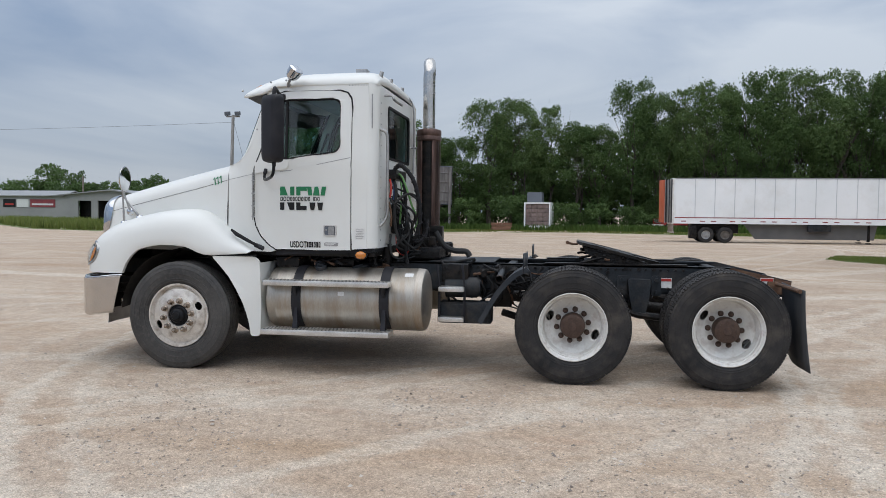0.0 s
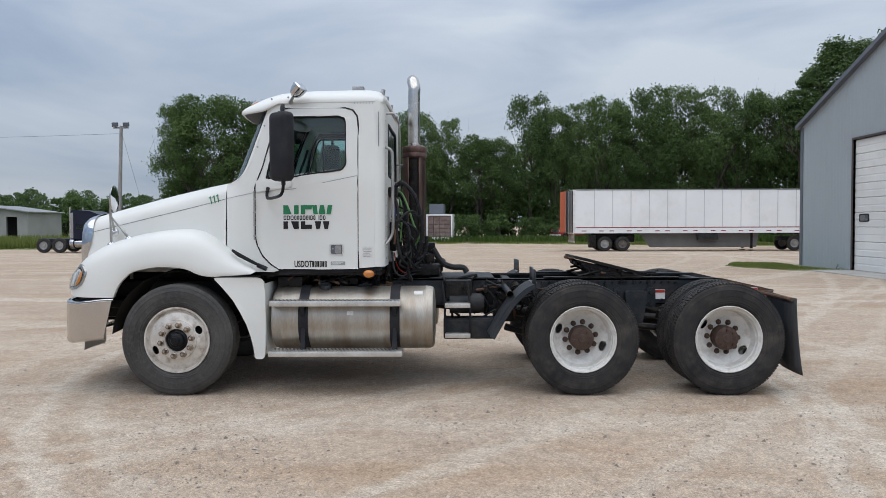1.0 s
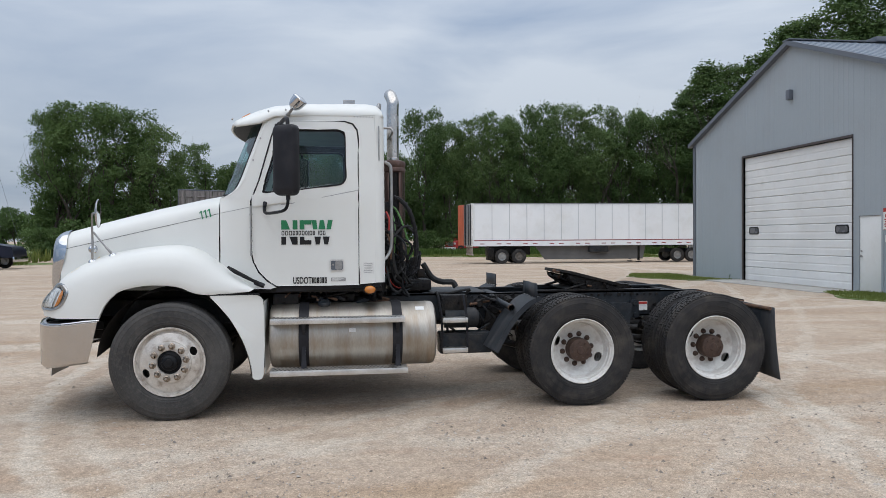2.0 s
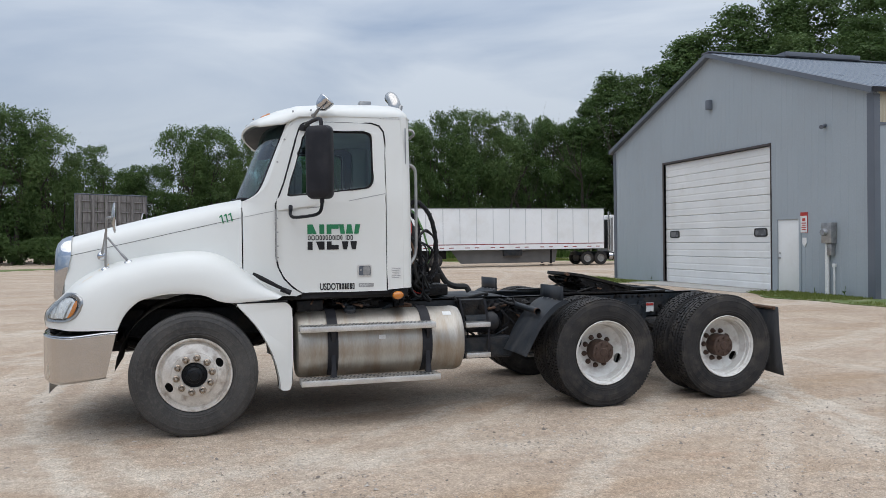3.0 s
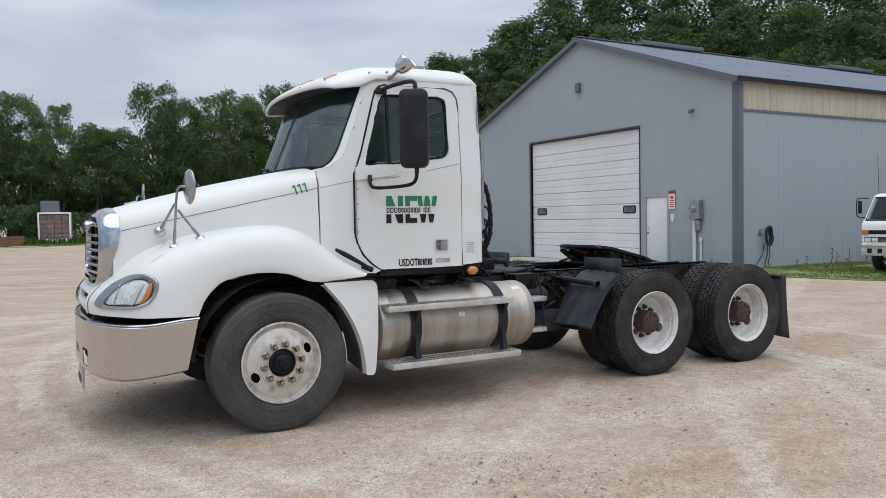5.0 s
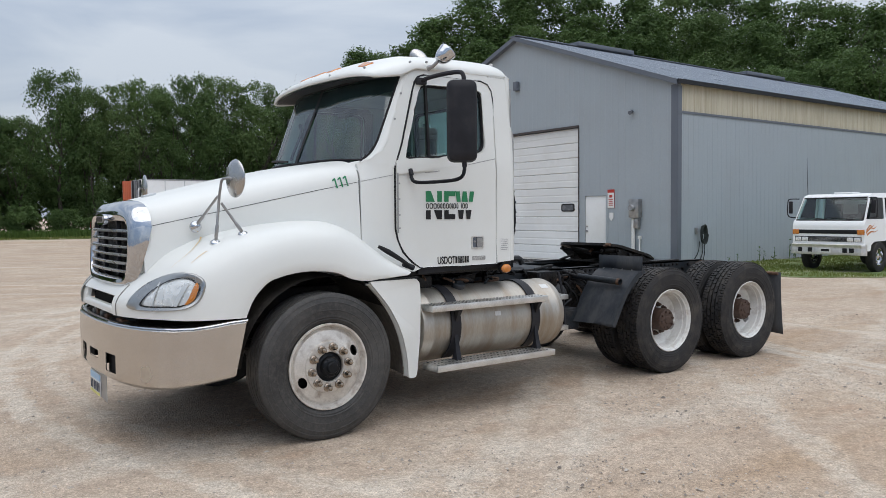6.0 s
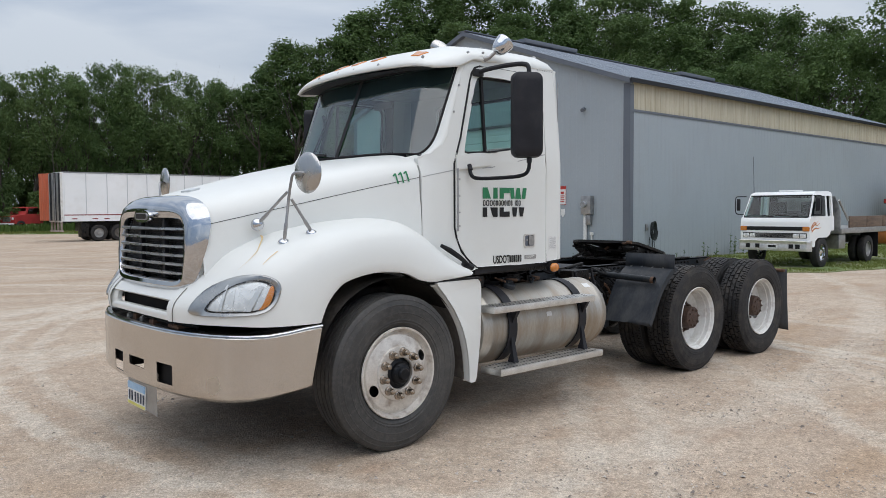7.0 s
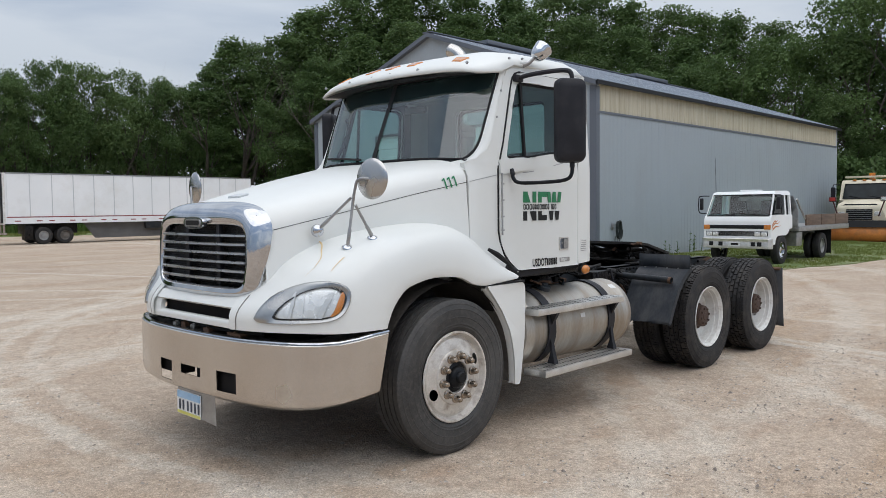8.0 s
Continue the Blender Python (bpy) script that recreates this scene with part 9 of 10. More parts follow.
for s in SEG_BY_SIDE:
    x0, z0 = 0.215, 1.768
    pa, pb, pc = (Vector((x0 + a, s * hood_hit(x0 + a, z0 + b, s), z0 + b)) for a, b in ((0, 0.0), (0.14, 0.028), (0.07, 0.085)))
    ex = (pb - pa).normalized()
    nn = ex.cross((pc - pa).normalized()).normalized()
    ez = (Vector((0, 0, 1)) - nn * nn.z).normalized()
    ex = ez.cross(nn).normalized()
    nn = ex.cross(ez)
    if s > 0:
        pa = pb
    # three figures, bent onto the hood's curve
    face = Matrix.Translation(pa) @ Matrix((ex, ez, nn)).transposed().to_4x4()
    for k in range(3):
        bm = bmesh.new()
        slab(bm, [(0.026 + 0.042 * k, 0.009 * k), (0.037 + 0.042 * k, 0.009 * k), (0.037 + 0.042 * k, 0.074 + 0.009 * k), (0.028 + 0.042 * k, 0.074 + 0.009 * k), (0.009 + 0.042 * k, 0.060 + 0.009 * k), (0.009 + 0.042 * k, 0.050 + 0.009 * k), (0.026 + 0.042 * k, 0.060 + 0.009 * k)], [], lambda u, v, d: (u, v, -d), 0.001)
        for q in range(1, 11):
            bmesh.ops.bisect_plane(bm, geom=list(bm.verts) + list(bm.edges) + list(bm.faces), dist=1e-5, plane_co=(0, 0.01 * q, 0), plane_no=(0, 1, 0))
        for v in bm.verts:
            near = hood_tree.find_nearest(face @ Vector((v.co.x + 0.27 * s * v.co.y, v.co.y, 0)))
            out = near[1] if near[1].y * s > 0 else -near[1]
            v.co = near[0] + out * (0.0045 + v.co.z)
        part("unit_figure", bm, GREEN, hood, smooth=False)
# rust runs below the mirror feet
for runs in ([(-0.715, -0.700, 1.43), (-0.735, -0.745, 1.402), (-0.80, -0.815, 1.383), (-0.86, -0.885, 1.348), (-0.936, -0.916, 1.299), (-1.0, -0.905, 1.256)], [(-0.785, -1.027, 1.342), (-0.836, -1.032, 1.311), (-0.892, -1.039, 1.268)]):
    for s in SEG_BY_SIDE:
        bm = bmesh.new()
        line_r = curve_pts([(a, -s * b if s < 0 else -b, c) for a, b, c in runs], 8) if s > 0 else curve_pts(runs, 8)
        rows = []
        for i, p in enumerate(line_r):
            wd = 0.009 * (1 - 0.75 * i / len(line_r))
            row = []
            for q in (-wd, 0.0, wd):
                o = Vector((p.x + q * 0.7, p.y + q * s * 0.3, p.z))
                near = min((t.find_nearest(o) for t in (fender_tree[s], hood_tree)), key=lambda h: h[3])
                nrm = near[1] if near[1].dot(Vector((-0.4, s, 0.6))) > 0 else -near[1]
                row.append(near[0] + nrm * 0.003)
            rows.append(row)
        loft(bm, rows, False)
        part("rust_run", bm, STAIN, hood)

# ---- the white box trailer across the yard and its tractor ----
def simple_wheel(parent, x, y, z, r, rim_mat, width=0.28, disc=0.55):
    w = new("wheel")
    w.parent = parent
    w.matrix_basis = pose(x, y, z)
    bm = bmesh.new()
    h = width / 2
    lathe(bm, [(r * 0.56, -h * 0.7), (r * 0.6, -h * 0.95), (r * 0.85, -h), (r * 0.96, -h * 0.85), (r, -h * 0.6), (r, h * 0.6), (r * 0.96, h * 0.85), (r * 0.85, h), (r * 0.6, h * 0.95), (r * 0.56, h * 0.7)], 36)
    part("tyre", bm, RUBBER, w)
    bm = bmesh.new()
    lathe(bm, [(r * 0.57, -h * 0.72), (r * 0.53, -h * 0.72), (r * 0.50, -h * 0.3), (r * 0.34, -h * 0.2), (r * 0.24, -h * 0.25), (r * 0.22, -h * 0.5), (r * 0.10, -h * 0.55), (0.0005, -h * 0.55)], 28)
    part("rim", bm, rim_mat, w)
    return w


GUARD = surface("rusty white guard paint", (0.30, 0.25, 0.21), (0.42, 0.36, 0.31), 5, 0.7, 0, 0.1, 60, 0.15, 0.06, dirt=(0.16, 0.08, 0.05), dirt_amount=0.7, dirt_scale=4)
TRAILER_RIM = surface("dull dark rim", (0.10, 0.09, 0.08), (0.17, 0.15, 0.13), 7, 0.6, 0.2, 0.1, 90, 0.1, 0.1)
SKIRT_GREY = surface("dull grey side skirt", (0.10, 0.098, 0.095), (0.135, 0.13, 0.126), 1.2, 0.6, 0, 0.03, 40, 0.06, 0.06)
TX0, TX1, TY0, TY1, TZ0, TZ1 = 10.85, 27.2, 44.9, 47.5, 0.98, 3.97
trailer = thing("box_trailer", "long white box trailer with open orange rear door", "trailer")
n = 13
for k in range(n):
    x0, x1 = lerp(TX0 + 0.12, TX1, k / n), lerp(TX0 + 0.12, TX1, (k + 1) / n)
    bm = bmesh.new()
    box(bm, x0 + 0.012, x1 - 0.012, TY0, TY0 + 0.05, TZ0 + 0.42, TZ1 - 0.06, 0.006)
    part("side_panel", bm, TRAILER_WHITE, trailer, smooth=False)
    bm = bmesh.new()
    box(bm, x1 - 0.025, x1 + 0.025, TY0 - 0.012, TY0 + 0.03, TZ0 + 0.42, TZ1 - 0.06)
    part("panel_seam", bm, SEAM_GREY, trailer, smooth=False)
for nm, mt, z0, z1, o in (("bottom_rail", TRAILER_WHITE, TZ0, TZ0 + 0.36, 0.012), ("stripe", STRIPE, TZ0 + 0.36, TZ0 + 0.42, 0.014), ("top_rail", STEEL, TZ1 - 0.06, TZ1 + 0.02, 0.015)):
    bm = bmesh.new()
    box(bm, TX0 + 0.1, TX1, TY0 - o, TY0 + 0.05, z0, z1)
    part(nm, bm, mt, trailer, smooth=False)
for k in range(17):
    x = TX0 + 0.5 + 0.95 * k + (0.25 if k % 2 else 0)
    bm = bmesh.new()
    box(bm, x, x + 0.32, TY0 - 0.018, TY0 - 0.013, TZ0 + 0.13, TZ0 + 0.19)
    part("reflector", bm, STRIPE, trailer, smooth=False)
bm = bmesh.new()
box(bm, TX0, TX1, TY0 + 0.05, TY1, TZ0, TZ1)
part("body", bm, TRAILER_WHITE, trailer, smooth=False)
# rear: frame, one orange door, one side open to a grey lining
bm = bmesh.new()
for y0, y1, z0, z1 in ((TY0, TY0 + 0.14, TZ0, TZ1), (TY1 - 0.1, TY1, TZ0, TZ1), (TY0 + 0.14, TY1 - 0.1, TZ1 - 0.12, TZ1), (TY0 + 0.14, TY1 - 0.1, TZ0 - 0.05, TZ0 + 0.10)):
    box(bm, TX0 - 0.08, TX0 + 0.02, y0, y1, z0, z1)
part("rear_frame", bm, WHITE_DULL, trailer, smooth=False)
# rear doors stand ajar: grey boards, then orange ones
for k in range(10):
    bm = bmesh.new()
    c = Vector((TX0 - 0.05, 45.02, 0)).lerp(Vector((TX0 - 0.62, 47.4, 0)), (k + 0.5) / 10)
    box(bm, -0.03, 0.03, -0.118, 0.118, TZ0 + 0.05, TZ1 - 0.05, 0.015, pose(c.x, c.y, 0, 0, 0, 13.5))
    part("door_board", bm, ORANGE if k > 4 else (STEEL if k % 2 else FRAME), trailer, "faded orange door board" if k > 4 else "grey weathered door board")
bm = bmesh.new()
tube(bm, [(TX0 - 0.40, 46.1, TZ0), (TX0 - 0.40, 46.1, TZ1 - 0.1)], 0.03, 6)
tube(bm, [(TX0 - 0.26, 45.5, TZ0), (TX0 - 0.26, 45.5, TZ1 - 0.1)], 0.025, 6)
part("lock_rod", bm, STEEL, trailer)
bm = bmesh.new()
for y in (45.2, 45.9, 46.6, 47.2):
    box(bm, TX0 - 0.05, TX0 + 0.05, y - 0.05, y + 0.05, 0.36, TZ0, 0.01)
box(bm, TX0 - 0.06, TX0 + 0.06, 44.95, 47.45, 0.34, 0.45, 0.01)
part("rear_guard", bm, GUARD, trailer)
for k in range(2):
    for y, s in ((45.07, -1), (45.42, -1), (47.2, 1)):
        simple_wheel(trailer, 12.95 + 1.22 * k, y, 0.25, 0.51, STEEL if k == 0 else TRAILER_RIM)
bm = bmesh.new()
box(bm, 12.1, 15.1, 45.5, 46.9, 0.35, 0.98, 0.03)
box(bm, 11.9, 12.35, 44.95, 45.6, 0.0, 0.85, 0.02)
part("bogie", bm, GREASE, trailer)
bm = bmesh.new()
slab(bm, [(15.4, 0.96), (23.6, 0.96), (23.4, 0.0), (16.1, 0.0)], [], lambda u, v, d: (u, 45.3 + d, v), 0.03)
part("side_skirt", bm, SKIRT_GREY, trailer, smooth=False)
bm = bmesh.new()
box(bm, 19.3, 20.7, 44.96, 45.25, 0.52, 0.98, 0.03)
part("tool_box", bm, FRAME, trailer)
for y in (45.35, 47.0):
    bm = bmesh.new()
    box(bm, 23.0, 23.16, y - 0.08, y + 0.08, -0.1, 0.98, 0.01)
    box(bm, 22.93, 23.23, y - 0.15, y + 0.15, -0.24, -0.18, 0.01)
    part("landing_leg", bm, GREASE, trailer)


def tractor(name, label, m, paint, sleeper, wheel_mat, roof=2.98):
    """A conventional tractor facing +x, 0 at its front axle, on the ground."""
    t = thing(name, label, "truck", m=m)
    prof = [(1.35, 0.75), (1.30, 1.15), (1.20, 1.42), (0.2, 1.60), (-0.75, 1.72), (-1.10, 2.38), (-1.35, 2.62), (-2.0, roof - 0.10 if sleeper else 2.68)]
    back = -3.35 if sleeper else -2.55
    prof += [(back + 0.1, roof if sleeper else 2.68), (back, roof - 0.12 if sleeper else 2.6), (back, 0.95), (-0.75, 0.85), (-0.60, 0.95), (-0.5, 1.05), (0.5, 1.05), (0.62, 0.75)]
    bm = bmesh.new()
    loft(bm, [[(x, y * (0.86 if (z > 1.3 and x > -0.9) else 1), z + (0.02 if abs(y) < 0.6 and z > 1.3 else 0)) for x, z in soften(prof, 0.09, 2)] for y in (-1.12, -1.05, -0.6, 0.6, 1.05, 1.12)], True, True)
    part("body", bm, paint, t)
    for s in (-1, 1):
        bm = bmesh.new()
        slab(bm, soften([(-1.05, 1.78), (-1.30, 2.42), (-2.05, 2.44), (-2.05, 1.78)], 0.06, 3), [], lambda u, v, d: (u, s * (1.127 - d), v), 0.01)
        part("side_window", bm, DARK_PANE, t)
        bm = bmesh.new()
        lathe(bm, [(0.0005, -3.5), (0.28, -3.5), (0.31, -3.46), (0.31, -1.25), (0.28, -1.2), (0.0005, -1.2)], 24, "x")
        part("fuel_tank", bm, CHROME, t, m=pose(0, s * 0.85, 0.65))
        bm = bmesh.new()
        tube(bm, [(back - 0.12, s * 0.95, 1.0), (back - 0.12, s * 0.95, roof + 0.2)], 0.07, 10)
        part("stack", bm, PIPE, t)
        bm = bmesh.new()
        box(bm, -1.15, -1.05, s * 1.32 - 0.12, s * 1.32 + 0.12, 1.75, 2.35, 0.03)
        tube(bm, [(-1.1, s * 1.1, 2.3), (-1.1, s * 1.32, 2.3)], 0.02, 6)
        part("mirror", bm, BLACK, t)
        if sleeper:
            bm = bmesh.new()
            slab(bm, soften([(back + 0.35, roof - 1.35), (back + 0.35, roof - 0.95), (back + 0.95, roof - 0.95), (back + 0.95, roof - 1.35)], 0.05, 2), [], lambda u, v, d: (u, s * (1.127 - d), v), 0.01)
            part("sleeper_window", bm, DARK_PANE, t)
            bm = bmesh.new()
            slab(bm, [(back - 0.02, 1.0), (back - 0.02, roof - 0.25), (back + 0.16, roof - 0.2), (back + 0.16, 1.0)], [], lambda u, v, d: (u, s * (1.135 - d), v), 0.02)
            part("rear_fairing", bm, STEEL, t)
        for x in (-3.2, -2.6, -1.6):
            bm = bmesh.new()
            lathe(bm, [(0.312, x), (0.320, x), (0.320, x + 0.07), (0.312, x + 0.07)], 24, "x")
            part("tank_strap", bm, SEAL, t, m=pose(0, s * 0.85, 0.65))
        bm = bmesh.new()
        slab(bm, [(-1.06, 1.0), (-1.06, 1.74), (-1.05, 1.74), (-1.05, 1.0)], [], lambda u, v, d: (u, s * (1.126 - d), v), 0.004)
        slab(bm, [(-2.10, 1.0), (-2.10, 2.5), (-2.09, 2.5), (-2.09, 1.0)], [], lambda u, v, d: (u, s * (1.126 - d), v), 0.004)
        part("door_gap", bm, SEAL, t, smooth=False)
    bm = bmesh.new()
    box(bm, back - 0.03, back - 0.005, -0.95, 0.95, 1.2, roof - 0.35, 0.01)
    part("back_panel", bm, FRAME, t)
    bm = bmesh.new()
    loft(bm, [[(-0.765, y, 1.78), (-1.065, y, 2.36)] for y in (-0.92, 0.92)], False)
    part("windshield", bm, DARK_PANE, t)
    bm = bmesh.new()
    box(bm, back - 2.2 if not sleeper else -6.0, 1.2, -0.45, 0.45, 0.7, 0.98, 0.02)
    part("frame_rails", bm, FRAME, t)
    bm = bmesh.new()
    box(bm, 1.30, 1.42, -1.15, 1.15, 0.45, 0.80, 0.05)
    part("bumper", bm, CHROME, t)
    rears = (-5.3, -4.2) if sleeper else (-4.6, -3.3)
    for x in (0,) + rears:
        for y in (-1.0, 1.0):
            simple_wheel(t, x, y, 0.51, 0.51, wheel_mat)
    return t


tractor("semi_tractor", "dark blue sleeper tractor parked beyond the yard", pose(-20.5, 46.0, -0.25), BLUE_BLACK, True, STEEL)
tractor("semi_tractor", "white sleeper tractor coupled under the trailer", pose(31.25, 46.2, -0.25), TRAILER_WHITE, True, STEEL, 3.75)

# old red truck behind the trailer
red = thing("old_truck", "old red flat truck parked on the verge", "truck", m=pose(13.5, 66.0, 0.0, 0, 0, 205))
bm = bmesh.new()
loft(bm, [[(x, y, z) for x, z in soften([(1.3, 0.6), (1.25, 1.25), (0.3, 1.35), (0.05, 1.95), (-1.2, 2.0), (-1.35, 1.3), (-1.35, 0.6)], 0.1, 2)] for y in (-0.95, -0.85, 0.85, 0.95)], True, True)
part("cab", bm, RED_PAINT, red)
for s in (-1, 1):
    bm = bmesh.new()
    slab(bm, soften([(0.15, 1.40), (-0.02, 1.85), (-1.1, 1.88), (-1.1, 1.40)], 0.05, 2), [], lambda u, v, d: (u, s * (0.955 - d), v), 0.01)
    part("side_window", bm, DARK_PANE, red)
    part("headlight", lathe(bmesh.new(), [(0.0005, 1.30), (0.10, 1.30), (0.12, 1.27), (0.12, 1.2)], 16, "x"), REFLECTOR, red, m=pose(0.0, s * 0.68, 1.02))
bm = bmesh.new()
loft(bm, [[(0.27, y, 1.40), (0.09, y, 1.88)] for y in (-0.8, 0.8)], False)
part("windshield", bm, DARK_PANE, red)
bm = bmesh.new()
box(bm, 1.26, 1.33, -0.45, 0.45, 0.78, 1.15, 0.02)
part("grille", bm, STEEL, red)
part("bumper", box(bmesh.new(), 1.35, 1.42, -0.95, 0.95, 0.5, 0.68, 0.02), WHITE_DULL, red)
bm = bmesh.new()
box(bm, -4.2, -1.3, -0.4, 0.4, 0.55, 0.75, 0.02)
part("frame_rails", bm, FRAME, red)
bm = bmesh.new()
lathe(bm, [(0.0005, -3.6), (0.24, -3.6), (0.26, -3.55), (0.26, -2.6), (0.24, -2.55), (0.0005, -2.55)], 20, "x")
part("saddle_tank", bm, CHROME, red, m=pose(0, -0.7, 0.7))
for x in (0.75, -3.7):
    for y in (-0.85, 0.85):
        simple_wheel(red, x, y, 0.44, 0.44, STEEL)

# ---- far side of the yard ----
CARTON = surface("dusty brown carton", (0.13, 0.095, 0.085), (0.20, 0.15, 0.135), 5, 0.8, 0, 0.2, 60, 0.15, 0.06, island=0.25)
crate = thing("storage_box", "white-framed box body filled with stacked brown cartons", "box", m=(pose(1.25, 64.0, 0.0, 0, 0, -6) @ Matrix.Scale(1.06, 4)))
bm = bmesh.new()
box(bm, -1.15, -1.03, 0, 2.6, 0, 2.45, 0.02)
box(bm, 1.03, 1.15, 0, 2.6, 0, 2.45, 0.02)
box(bm, -1.03, 1.03, 0, 2.6, 2.33, 2.45, 0.02)
box(bm, -1.03, 1.03, 0, 2.6, 0, 0.42, 0.02)
box(bm, -1.03, 1.03, 2.4, 2.6, 0.42, 2.33)
part("shell", bm, TRAILER_WHITE, crate)
for i in range(4):
    for j in range(5):
        bm = bmesh.new()
        box(bm, -1.02 + 0.51 * i, -0.53 + 0.51 * i, 0.12, 0.9, 0.43 + 0.375 * j, 0.79 + 0.375 * j, 0.02)
        part("carton", bm, CARTON, crate)
bm = bmesh.new()
box(bm, -0.95, 0.35, 0.5, 1.8, 2.47, 3.35, 0.04, (pose(1.25, 64.0, 0.0, 0, 0, -6) @ Matrix.Scale(1.06, 4)))
tagged(part("dark_crate", bm, SHED_DARK), "dark steel crate standing on the white box", "crate")
pile = thing("board_pile", "pile of red-brown boards on the verge", "boards", m=pose(-1.9, 62.5, -0.05, 0, 0, 6))
rnd_b = random.Random(9)
for j in range(6):
    for i in range(3):
        bm = bmesh.new()
        box(bm, -0.85 + rnd_b.uniform(-0.15, 0.1), 0.8 + rnd_b.uniform(-0.1, 0.2), -0.45 + 0.3 * i, -0.17 + 0.3 * i, 0.13 * j, 0.13 * j + 0.11, 0.01)
        part("board", bm, WOOD_RED, pile)

WEATHERED = surface("greyed weathered boards", (0.155, 0.145, 0.140), (0.255, 0.240, 0.232), 1.5, 0.85, 0, 0.3, 20, 0.2, 0.06, stretch=(4, 4, 0.6), dirt=(0.08, 0.065, 0.055), dirt_amount=0.4, dirt_scale=2)
bb = thing("billboard", "back of a weathered wooden billboard on tall posts", "billboard")
A, B = Vector((-12.3, 62.4, 0)), Vector((-7.0, 66.0, 0))
ax_b = (B - A).normalized()
nb = Vector((ax_b.y, -ax_b.x, 0))
for k in range(6):
    p = A.lerp(B, 0.05 + 0.18 * k)
    bm = bmesh.new()
    tube(bm, [p + nb * 0.15 + Vector((0, 0, -0.6)), p + nb * 0.15 + Vector((0, 0, 5.9))], 0.13, 8)
    part("post", bm, WEATHERED, bb)
for k in range(10):
    for j in range(3):
        p, q = A.lerp(B, k / 10 + 0.004), A.lerp(B, (k + 1) / 10 - 0.004)
        z0, z1 = 2.45 + 1.18 * j, 3.61 + 1.18 * j
        bm = bmesh.new()
        vs = [(p.x, p.y, z0), (q.x, q.y, z0), (q.x, q.y, z1), (p.x, p.y, z1)]
        loft(bm, [vs, [(x - nb.x * 0.05, y - nb.y * 0.05, z) for x, y, z in vs]], True, True)
        part("plank_panel", bm, WEATHERED, bb, smooth=False)
for j, z in enumerate((2.75, 3.6, 4.5, 5.4)):
    bm = bmesh.new()
    tube(bm, [A + nb * 0.05 + Vector((0, 0, z)), B + nb * 0.05 + Vector((0, 0, z))], 0.05, 4)
    part("girt", bm, WEATHERED, bb)
bm = bmesh.new()
tube(bm, [A + Vector((0, 0, 2.4)), A + Vector((0, 0, 6.0)), B + Vector((0, 0, 6.0)), B + Vector((0, 0, 2.4)), A + Vector((0, 0, 2.4))], 0.06, 4)
part("border", bm, SHED_DARK, bb)

pole = thing("light_pole", "grey wooden light pole with two floodlights", "light pole")
PX, PY = -30.25, 68.2
bm = bmesh.new()
tube(bm, [(PX - 0.45, PY, -0.4), (PX - 0.2, PY, 5.5), (PX, PY, 11.5)], [0.20, 0.18, 0.15], 10)
part("post", bm, WOOD_GREY, pole)
bm = bmesh.new()
box(bm, PX - 0.75, PX + 0.75, PY - 0.09, PY + 0.02, 11.25, 11.38, 0.01)
part("cross_arm", bm, WOOD_GREY, pole)
for x in (PX - 0.55, PX + 0.55):
    bm = bmesh.new()
    box(bm, -0.26, 0.26, -0.2, 0.2, 0, 0.42, 0.05, pose(x, PY - 0.1, 11.42, 14, 0, 0))
    part("floodlight", bm, SHED_DARK, pole)
    part("lamp_neck", tube(bmesh.new(), [(x, PY - 0.04, 11.34), (x, PY - 0.06, 11.46)], 0.05, 6), SHED_DARK, pole)
for nm, a, b, sag in (("power_line", (PX, PY, 10.75), (-130, 69, 11.4), 0.9), ("guy_wire", (PX, PY, 11.0), (PX + 2.0, PY + 2.5, 0.0), 0.05)):
    bm = bmesh.new()
    pts = [Vector(a).lerp(Vector(b), k / 12) - Vector((0, 0, sag * 4 * (k / 12) * (1 - k / 12))) for k in range(13)]
    tube(bm, pts, 0.014, 4)
    tagged(part(nm, bm, LINE_GREY), "thin dark cable hanging from the light pole", "cable")

far = thing("workshop_building", "low grey metal workshop with open doors and sign panels", "building")
BAYS = ((-66.0, -63.9), (-62.9, -61.1), (-60.3, -58.5), (-57.5, -56.0))
bm = bmesh.new()
slab(bm, [(-98, -0.5), (-54.6, -0.5), (-54.6, 3.6), (-60.7, 4.4), (-70, 3.6), (-98, 3.6)], [[(a, -0.3), (b, -0.3), (b, 2.9), (a, 2.9)] for a, b in BAYS], lambda u, v, d: (u, 95 + d, v), 0.3)
part("wall", bm, WALL_LIGHT, far, smooth=False)
bm = bmesh.new()
box(bm, -54.9, -54.6, 95.3, 104, -0.5, 3.55)
part("wall", bm, WALL_LIGHT, far, smooth=False)
bm = bmesh.new()
loft(bm, [[(x, 94.6, 3.62), (x, 97.4, 4.4), (x, 100.2, 3.62), (x, 100.2, 3.5), (x, 97.4, 4.25), (x, 94.6, 3.5)] for x in (-98.5, -68.0)], True, True)
part("roof", bm, STEEL, far, smooth=False)
bm = bmesh.new()
loft(bm, [[(-70.4, y, 3.62), (-60.7, y, 4.55), (-54.2, y, 3.62), (-54.2, y, 3.5), (-60.7, y, 4.38), (-70.4, y, 3.5)] for y in (94.5, 104.2)], True, True)
part("roof", bm, STEEL, far, smooth=False)
# solid dark block behind the bays, standing in for the shade indoors
bm = bmesh.new()
box(bm, -66.6, -55.4, 96.4, 103, -0.4, 3.3)
part("dark_inside", bm, GREASE, far, smooth=False)
